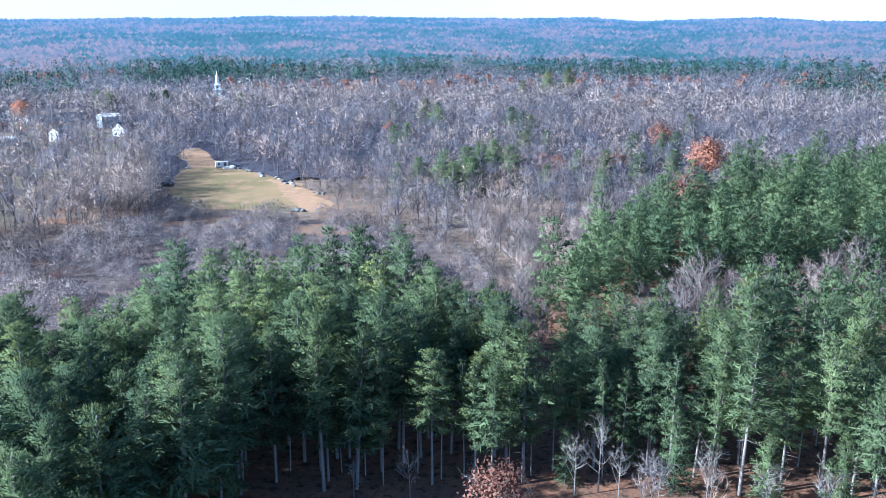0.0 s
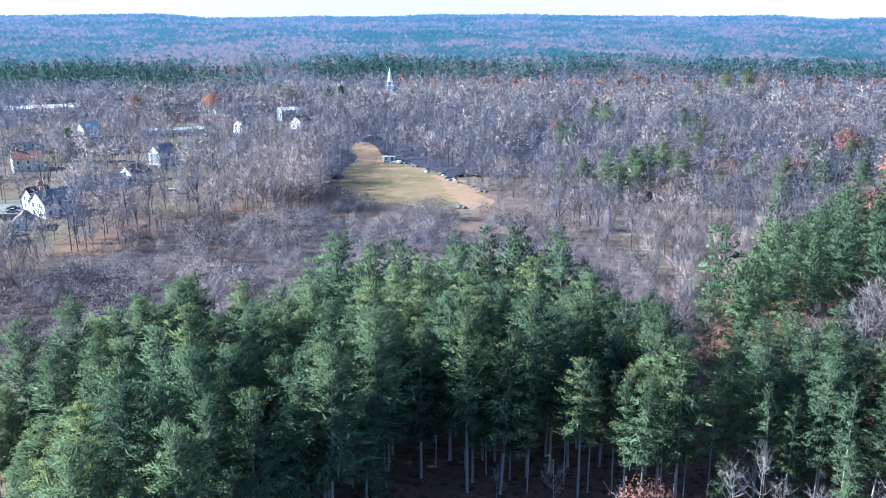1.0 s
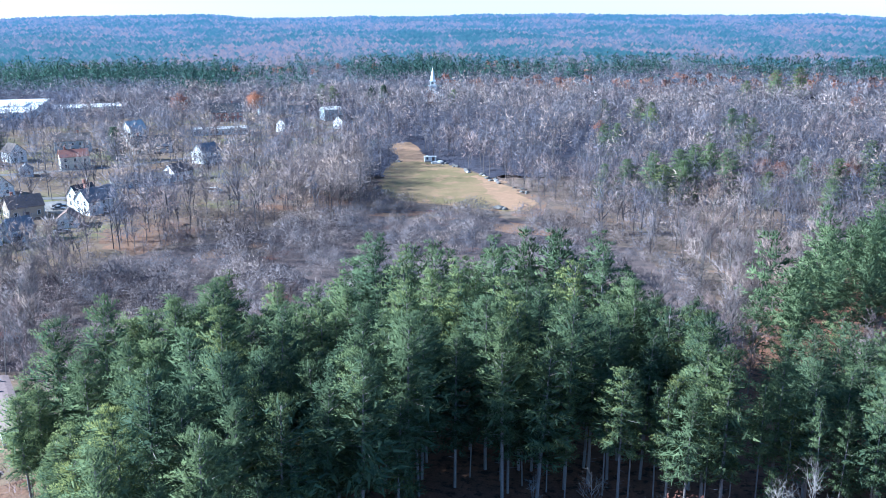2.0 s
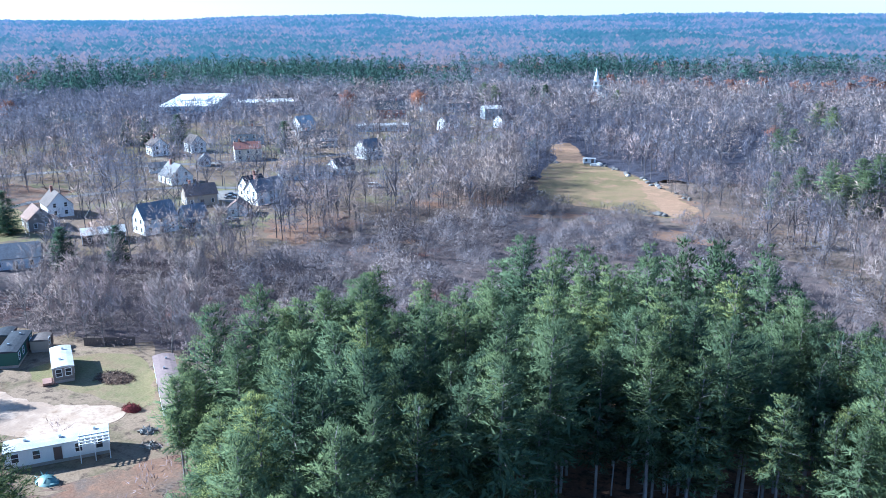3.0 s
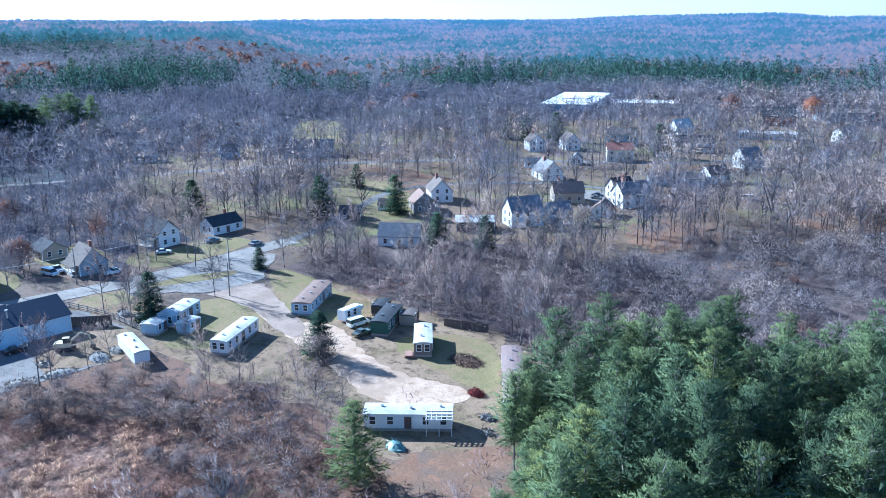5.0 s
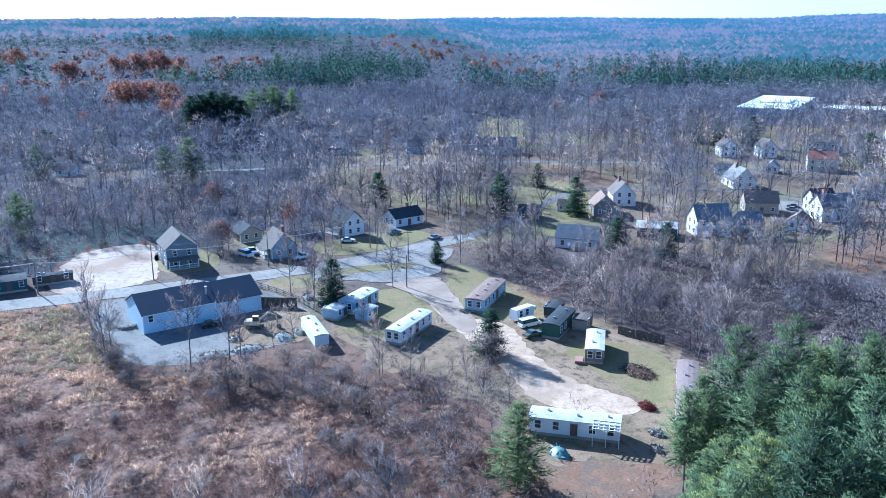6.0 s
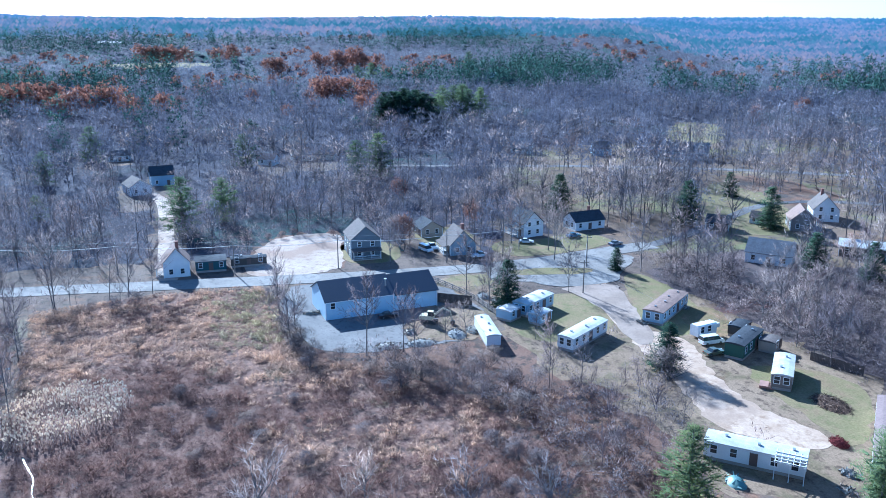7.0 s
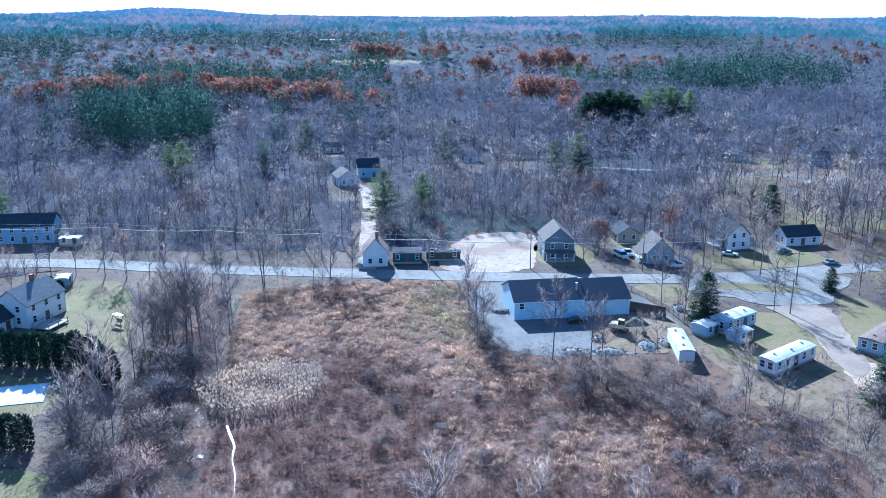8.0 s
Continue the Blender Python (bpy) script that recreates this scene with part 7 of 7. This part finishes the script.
def vehicle(kind, x, y, turn, color, label):
    """A parked car, pickup or van; its nose points along its own +x."""
    ob = root(kind, pose(x, y, 0.08, 0, 0, turn), label, kind.replace("_", " "), "parked vehicles")
    length, w = {"car": (4.6, 0.88), "pickup_truck": (5.5, 0.95), "van": (5.2, 0.97)}[kind]
    l = length / 2
    if kind == "car":
        side = [(-l, 0.3), (l, 0.3), (l, 0.62), (l * 0.92, 0.75), (l * 0.4, 0.92), (-l * 0.62, 0.95), (-l * 0.97, 0.85)]
        cab = [(-l * 0.62, 0.93), (l * 0.4, 0.91), (l * 0.1, 1.4), (-l * 0.35, 1.43)]
    elif kind == "pickup_truck":
        side = [(-l, 0.4), (l, 0.4), (l, 0.85), (l * 0.92, 1.0), (l * 0.4, 1.1), (-l, 1.1)]
        cab = [(-l * 0.2, 1.08), (l * 0.42, 1.08), (l * 0.2, 1.75), (-l * 0.14, 1.78)]
    else:
        side = [(-l, 0.35), (l, 0.35), (l, 0.85), (l * 0.9, 1.05), (l * 0.68, 1.15), (-l, 1.15)]
        cab = [(-l, 1.13), (l * 0.7, 1.13), (l * 0.42, 1.95), (-l * 0.98, 2.0)]

    def slab(outline, half, inset=1.0):
        n = len(outline)
        vs = [(px, -half if pz < outline[0][1] + 0.3 else -half * inset, pz) for px, pz in outline] + [(px, half if pz < outline[0][1] + 0.3 else half * inset, pz) for px, pz in outline]
        return Shape().add(vs, [(i, (i + 1) % n, n + (i + 1) % n, n + i) for i in range(n)] + [tuple(range(n - 1, -1, -1)), tuple(range(n, 2 * n))])

    part("body", slab(side, w, 0.97), PAINT[color], ob)
    part("cabin_glass", slab(cab, w * 0.93, 0.82), CAR_GLASS, ob, "dark tinted glass")
    top = [(px, pz) for px, pz in cab if pz > 1.3]
    part("cabin_roof", Shape().box(min(p[0] for p in top) - 0.05, max(p[0] for p in top) + 0.05, -w * 0.78, w * 0.78, top[0][1] - 0.03, top[0][1] + 0.05), PAINT[color], ob)
    for sx in (-0.62, 0.62):
        for sy in (-1, 1):
            t = part("tyre", TYRE, RUBBER, ob, at=pose(sx * l, sy * (w - 0.08), 0.34))
            part("rim", RIM, CHROME, t)
    for sy in (-1, 1):
        part("headlight", Shape().box(l - 0.06, l + 0.02, sy * w * 0.7 - 0.16, sy * w * 0.7 + 0.16, 0.6, 0.74), LAMP_CLEAR, ob)
        part("tail_light", Shape().box(-l - 0.02, -l + 0.05, sy * w * 0.78 - 0.1, sy * w * 0.78 + 0.1, 0.65, 0.85), LAMP_RED, ob)
    part("bumper", Shape().box(l - 0.02, l + 0.1, -w * 0.9, w * 0.9, 0.36, 0.52), CHROME, ob)
    return ob


vehicle("car", -180.6, 36.2, 98, "black", "black car parked in the barn's shadow")
vehicle("pickup_truck", -223.6, 70.5, 96, "white", "white pickup parked by the grey-blue house")
vehicle("pickup_truck", -236, 59.3, 10, "white", "white pickup in a driveway")
vehicle("van", -233.5, 57, 20, "white", "tall white van in a driveway")
vehicle("car", -235.3, 88.4, 70, "white", "white car parked under bare trees")
vehicle("car", -238.5, 105, 100, "blue", "blue car parked by the white cape house")
vehicle("car", -226.5, 113.5, 110, "grey", "silver-grey car parked beside the road")
vehicle("van", -148.6, 98.6, 95, "white", "white van parked by the green mobile home")
vehicle("car", -143.2, 96.0, 100, "olive", "olive car parked on the dirt yard")
vehicle("car", -207, 246, 30, "black", "black car on the village parking area")
vehicle("car", -204, 242, 20, "grey", "grey car on the village parking area")
vehicle("van", -166.2, 283, 40, "white", "white van parked below the trees")
vehicle("car", -181, 214, 60, "grey", "grey car beside a small white house")


def camper(x, y, turn):
    ob = root("camper", pose(x, y, 0.08, 0, 0, turn), "white camper trailer beside the dirt yard", "camper")
    part("body", Shape().prism([(-1.15, 0.5), (1.15, 0.5), (1.2, 1.2), (1.15, 2.7), (0.9, 2.9), (-0.9, 2.9), (-1.15, 2.7), (-1.2, 1.2)], -3.0, 2.4), plain("white camper shell", (0.76, 0.76, 0.75), 0.4), ob)
    part("overcab", Shape().prism([(-1.1, 1.7), (1.1, 1.7), (1.1, 2.6), (-1.1, 2.6)], 2.42, 3.3), plain("cream camper nose", (0.7, 0.68, 0.62), 0.4), ob)
    for s in (-1, 1):
        for px in (-1.8, 0.2):
            put_window(ob, pose(px, s * 1.2, 1.3, 0, 0, 0 if s > 0 else 180))
        t = part("tyre", TYRE, RUBBER, ob, at=pose(-0.6, s * 0.95, 0.34))
        part("rim", RIM, CHROME, t)
    return ob


camper(-153.2, 99.6, 105)


def excavator(x, y, turn):
    ob = root("excavator", pose(x, y, 0.08, 0, 0, turn), "small pale yellow excavator in the work yard", "excavator")
    yellow = plain("faded yellow machine paint", (0.62, 0.54, 0.36), 0.5)
    dark = plain("machine steel", (0.07, 0.07, 0.07), 0.6, 0.5)
    for s in (-1, 1):
        part("track", Shape().prism([(s * 0.7, 0.1), (s * 1.2, 0.1), (s * 1.2, 0.75), (s * 0.7, 0.75)], -1.7, 1.7), dark, ob)
    part("turntable", Shape().tube((0, 0, 0.7), (0, 0, 1.0), 0.7, 0.7, 12), dark, ob)
    part("house", Shape().box(-1.6, 0.9, -1.1, 1.1, 1.0, 1.9, top=0.94), yellow, ob)
    part("cab", Shape().box(-0.2, 1.1, -1.05, 0.0, 1.9, 2.9, top=0.88), CAR_GLASS, ob)
    part("cab_roof", Shape().box(-0.25, 1.05, -1.05, 0.0, 2.9, 3.0), yellow, ob)
    part("counterweight", Shape().box(-2.1, -1.6, -1.05, 1.05, 1.0, 1.8), yellow, ob)
    part("boom", Shape().tube((0.8, 0.4, 1.6), (3.0, 0.4, 3.6), 0.25, 0.2, 6).tube((3.0, 0.4, 3.6), (4.6, 0.4, 3.0), 0.2, 0.18, 6), yellow, ob)
    part("dipper", Shape().tube((4.6, 0.4, 3.1), (5.1, 0.4, 1.0), 0.18, 0.14, 6), yellow, ob)
    part("bucket", Shape().prism([(0.0, 0.15), (0.8, 0.15), (0.8, 0.6), (0.5, 1.0), (0.0, 0.9)], 4.8, 5.7), dark, ob)
    return ob


excavator(-175.0, 44.5, 60)


# ------------------------------------------------------------------ fences, hedges, rocks, heaps
def fence(points, h, material, label, rails=2, gap=2.4):
    ob = root("fence", pose(*points[0], 0), label, "fence")
    base = Vector(points[0])
    post = Shape().box(-0.08, 0.08, -0.08, 0.08, -0.1, h + 0.1).mesh("post")
    for a, b in zip(points, points[1:]):
        a, b = Vector(a) - base, Vector(b) - base
        d = b - a
        n = max(1, int(d.length / gap))
        turn = math.degrees(math.atan2(d.y, d.x))
        for i in range(n):
            q = a + d * i / n
            part("post", post, material, ob, at=pose(q.x, q.y, 0, 0, 0, turn))
        for r in range(rails):
            z = h * (r + 1) / rails - 0.12
            part("rail", Shape().box(0, d.length, -0.03, 0.03, z - 0.09, z + 0.09), material, ob, at=pose(a.x, a.y, 0, 0, 0, turn))
    return ob


fence([(-205.5, 52), (-197, 55.5), (-188, 58.5), (-176, 60.5)], 1.4, DECKWOOD, "weathered wooden rail fence beside the barn yard", 3)


def board_fence(points, h, material, label):
    ob = root("board_fence", pose(*points[0], 0), label, "fence")
    base = Vector(points[0])
    board = Shape().box(-0.14, 0.14, -0.02, 0.02, 0, h).mesh("board")
    for a, b in zip(points, points[1:]):
        a, b = Vector(a) - base, Vector(b) - base
        d = b - a
        n = int(d.length / 0.3)
        for i in range(n):
            q = a + d * i / n
            part("board", board, material, ob, at=pose(q.x, q.y, 0.02, 0, 0, math.degrees(math.atan2(d.y, d.x))))
    return ob


board_fence([(-188.5, 49.5), (-184, 57)], 2.4, plain("dark stained boards", (0.07, 0.055, 0.05), 0.85, vary=0.3), "dark stained board fence at the barn's end")
board_fence([(-136, 113), (-127, 118)], 1.8, plain("grey stained boards", (0.11, 0.09, 0.08), 0.85, vary=0.3), "dark board fence behind a mobile home")

def arborvitae_shape(seed, h, wide):
    """A dense clipped-looking column with a rounded top: upright sprays over its whole skin."""
    g = np.random.default_rng(seed)
    n = 900
    u, a = g.uniform(0, 1, n), g.uniform(0, math.tau, n)
    r = wide * np.minimum(1, 0.75 + u) * np.sqrt(np.clip(1 - (u / 1.02) ** 3.2, 0, 1)) * (1 + 0.1 * np.sin(3 * a + 5 * u + seed)) * g.uniform(0.82, 1.0, n)
    P = np.stack([np.cos(a) * r, np.sin(a) * r, 0.1 + u * h * 0.96], -1)
    crown = blades(P, around(a, g.uniform(0.3, 1.3, n)), g.uniform(0.35, 0.7, n), g.uniform(0.3, 0.5, n), g)
    return tubes([[((0, 0, -0.3), 0.12), ((0, 0, h * 0.9), 0.03)]], 5), crown


arbor = []
for k in range(3):
    w, c = arborvitae_shape(400 + k, 5, 1.15)
    arbor.append((tree_kind("arborvitae", w, c, BARK_PINE, NEEDLES_DARK, "dark green arborvitae in a garden hedge", "hedge tree", "arborvitae hedge"), 5))
hx = [(-158 + 0.2 * i, -85 + 2.5 * i) for i in range(10)] + [(-154, -60.5), (-151.5, -58.8), (-149.3, -57), (-147.5, -55.2), (-150.5, -61.5)]
hx += [(-125 + 0.2 * i, -67 + 2.4 * i) for i in range(4)] + [(-198, -88), (-199, -86.5), (-200, -89.5)]
hx = np.array(hx)
plant(arbor, hx[:, 0], hx[:, 1], np.random.default_rng(3).uniform(6.3, 7.4, len(hx)) * np.where(hx[:, 0] > -140, 0.8, 1.0) * np.where(hx[:, 0] < -190, 0.65, 1.0), 401)

STONE = plain("lichened granite", (0.15, 0.14, 0.13), 0.9, vary=0.35, scale=1.2)
PALE_STONE = plain("pale granite", (0.4, 0.385, 0.37), 0.9, vary=0.25, scale=1.2)


def boulder_mesh(seed):
    bm = bmesh.new()
    bmesh.ops.create_icosphere(bm, subdivisions=2, radius=1)
    for v in bm.verts:
        v.co *= 1 + 0.38 * noise.noise(v.co * 1.3 + Vector((seed, seed, 0)))
        v.co.z *= 0.65
    me = bpy.data.meshes.new("boulder")
    bm.to_mesh(me)
    bm.free()
    return me


STONES = [boulder_mesh(k * 3.7) for k in range(4)]
PALE = [m.copy() for m in STONES[:2]]
rk = np.random.default_rng(77)


def boulder(x, y, size, pale=False):
    me = PALE[int(rk.integers(2))] if pale else STONES[int(rk.integers(4))]
    ob = part("boulder", me, PALE_STONE if pale else STONE, at=pose(x, y, size * 0.25, 0, 0, rk.uniform(0, 360)))
    ob.scale = (size * rk.uniform(0.8, 1.5), size * rk.uniform(0.8, 1.2), size)
    tagged(ob, "pale granite boulder at the field's edge" if pale else "grey granite boulder in a wall line", "boulder", "field boulders")


for (ax, ay), (bx, by), n in (((-103, 370), (-88, 359), 14), ((-88, 359), (-66, 334), 12), ((-66, 334), (-48, 306), 8)):
    for i in range(n):
        u = rk.uniform()
        boulder(ax + (bx - ax) * u + rk.normal(0, 1.6), ay + (by - ay) * u + rk.normal(0, 1.6), rk.uniform(0.4, 1.3) * (1.2 if u < 0.4 and ay > 365 else 0.9), rk.uniform() < 0.1)
for q in ((-99, 367.5, 1.8), (-100.5, 366.5, 1.5)):
    boulder(*q, pale=True)
for q in ((-54, 280, 1.5), (-52, 279, 1.2), (-55, 282, 1.0), (-119, 368, 1.0), (-104, 300, 0.9), (-108, 304, 1.1)):
    boulder(*q)


def heap(name, x, y, rx, ry, h, n, size, material, label, category, seed, slim=1.0):
    """A low heap of loose sticks, rubble or scrap."""
    g = np.random.default_rng(seed)
    a, s = g.uniform(0, math.tau, n), np.sqrt(g.uniform(size=n))
    px, py = np.cos(a) * s * rx, np.sin(a) * s * ry
    pz = h * (1 - s * s) * g.uniform(0.3, 1, n)
    P = np.stack([px, py, pz], -1)
    v, f, _ = blades(P, g.normal(size=(n, 3)) * (1, 1, 0.5), size * g.uniform(0.5, 1.5, n), size * g.uniform(0.15, 0.6, n) * slim, g)
    m = 16
    ringp = np.stack([np.cos(np.arange(m) * math.tau / m) * rx * 0.9, np.sin(np.arange(m) * math.tau / m) * ry * 0.9, np.zeros(m)], -1)
    dome = np.concatenate([[[0, 0, h * 0.7]], ringp * (0.55, 0.55, 1) + (0, 0, h * 0.5), ringp])
    df = [(0, 1 + i, 1 + (i + 1) % m) for i in range(m)] + [t for i in range(m) for t in ((1 + i, 1 + m + i, 1 + m + (i + 1) % m), (1 + i, 1 + m + (i + 1) % m, 1 + (i + 1) % m))]
    V, F, _ = joined((v, f, v), (dome, np.array(df), dome))
    V[:, 2] += 0.06
    ob = part(name, sheet_mesh(name, V, F, material), material, at=pose(x, y, 0))
    return tagged(ob, label, category)


STICKS = leafy("dry brown sticks", [(0.0, (0.12, 0.08, 0.06)), (0.6, (0.25, 0.16, 0.12)), (1.0, (0.38, 0.27, 0.2))], 0.0, 0.9)
SCRAP = leafy("scrap and rubble", [(0.0, (0.1, 0.1, 0.1)), (0.4, (0.3, 0.29, 0.28)), (0.7, (0.36, 0.34, 0.31)), (0.9, (0.26, 0.17, 0.12)), (1.0, (0.5, 0.48, 0.46))], 0.0, 0.7)
TARP = plain("teal tarpaulin", (0.13, 0.23, 0.23), 0.45, vary=0.25)
REDBUSH = leafy("dark red bush", [(0.0, (0.12, 0.03, 0.035)), (1.0, (0.26, 0.08, 0.08))], 0.1)
heap("brushwood", -118, 103.7, 4.4, 2.8, 0.7, 700, 1.0, STICKS, "brown brush pile on a lawn", "brush pile", 501, 0.25)
heap("garden_bush", -105.4, 95.3, 1.9, 1.4, 1.3, 600, 0.5, REDBUSH, "dark red garden bush beside the yard", "bush", 502, 0.4)
heap("tarpaulin", -98.8, 72.6, 2.2, 1.5, 1.5, 30, 0.8, TARP, "crumpled teal tarpaulin over a heap", "tarpaulin", 503)
for k, (x, y, rx, ry, h) in enumerate(((-166.5, 48.5, 3.5, 2.2, 1.2), (-168, 52.5, 2.6, 1.8, 1.0), (-163.5, 40, 2.4, 3.4, 0.9), (-163.5, 33, 1.8, 3.2, 0.8), (-170, 39, 2, 1.5, 0.9), (-190, 61.5, 2.8, 1.6, 1.0), (-186, 63.5, 2.2, 1.4, 0.9),
                                        (-170.5, 104.5, 1.6, 1.2, 0.9), (-163.5, 90.5, 1.5, 1.0, 0.6), (-97, 90.5, 1.6, 1.2, 0.7), (-93, 87, 1.6, 1.0, 0.6), (-187.5, 20, 1.0, 2.6, 0.8))):
    heap("rubble_heap", x, y, rx, ry, h, 140, 0.7, SCRAP, "low heap of scrap and rubble in a yard", "scrap heap", 510 + k).name = "rubble"

# open rafters at the end of the patched mobile home
lean = root("rafter_frame", pose(-103.3, 78.6, 0, 0, 0, 49), "white open rafter frame leaning on a mobile home", "rafter frame")
for i in range(6):
    part("rafter", Shape().add([(0, 0, 0), (0.12, 0, 0), (0.12, -3.4, -0.45), (0, -3.4, -0.45), (0, 0, 0.14), (0.12, 0, 0.14), (0.12, -3.4, -0.31), (0, -3.4, -0.31)],
                               [(3, 2, 1, 0), (4, 5, 6, 7), (0, 1, 5, 4), (1, 2, 6, 5), (2, 3, 7, 6), (3, 0, 4, 7)]), WHITE_TRIM, lean, at=pose(3.0 + i * 0.84, -0.4, 3.32))
for i in range(4):
    part("batten", Shape().box(2.9, 7.3, -0.06, 0.06, 0, 0.07), WHITE_TRIM, lean, at=pose(0, -1.2 - 0.8 * i, 3.37 - 0.106 * i))
for i in range(3):
    part("post", Shape().box(-0.06, 0.06, -0.06, 0.06, 0, 2.88), WHITE_TRIM, lean, at=pose(3.1 + 2.05 * i, -3.65, 0))

# steps and deck of the tan mobile home
steps = root("wooden_steps", pose(-127.4, 97.2, 0, 0, 0, 142), "reddish wooden steps and deck at a mobile home", "steps")
for i in range(4):
    part("tread", Shape().box(-1.4 - 0.1 * i, 0.9, -1.3 + 0.32 * i, 1.2, 0.17 * i, 0.17 * (i + 1)), plain("reddish deck wood", (0.3, 0.17, 0.13), 0.85, vary=0.25), steps)

# pool with its pale cover, garden deck and swing behind the hedge
pool = root("pool", pose(-143, -72.5, 0.05, 0, 0, 14), "covered garden pool with pale cover and coping", "pool")
part("coping", Shape().box(-4.2, 4.2, -7.2, 7.2, 0, 0.12), plain("pale concrete coping", (0.55, 0.54, 0.52), 0.8), pool)
part("cover", Shape().box(-3.6, 3.6, -6.6, 6.6, 0.12, 0.17), plain("pale pool cover", (0.74, 0.76, 0.77), 0.5), pool)
deck = root("garden_deck", pose(-178.5, -79.8, 0, 0, 0, 165), "raised wooden garden deck with railing and furniture", "deck")
part("platform", Shape().box(-3.2, 3.2, -2.2, 2.2, 0.5, 0.7), DECKWOOD, deck)
for sx in (-3, 0, 3):
    for sy in (-2, 2):
        part("post", Shape().box(sx - 0.07, sx + 0.07, sy - 0.07, sy + 0.07, 0, 1.7), DECKWOOD, deck)
for sy in (-2.1, 2.1):
    part("railing", Shape().box(-3.1, 3.1, sy - 0.04, sy + 0.04, 1.55, 1.65), DECKWOOD, deck)
swing = root("swing_frame", pose(-180, -65.5, 0, 0, 0, 60), "dark metal garden swing on a lawn", "swing")
IRON = plain("dark iron", (0.05, 0.05, 0.055), 0.5, 0.6)
for s in (-1, 1):
    for d in (-1, 1):
        part("leg", Shape().tube((s * 1.5, d * 1.0, 0), (s * 1.5, 0, 2.1), 0.06, 0.06, 6), IRON, swing)
part("bar", Shape().tube((-1.6, 0, 2.1), (1.6, 0, 2.1), 0.06, 0.06, 6), IRON, swing)
part("bench", Shape().box(-0.9, 0.9, -0.3, 0.3, 0.55, 0.65).box(-0.9, 0.9, 0.28, 0.36, 0.65, 1.2), DECKWOOD, swing)
part("canopy", Shape().box(-1.5, 1.5, -0.8, 0.8, 2.16, 2.26, top=0.85), IRON, swing)
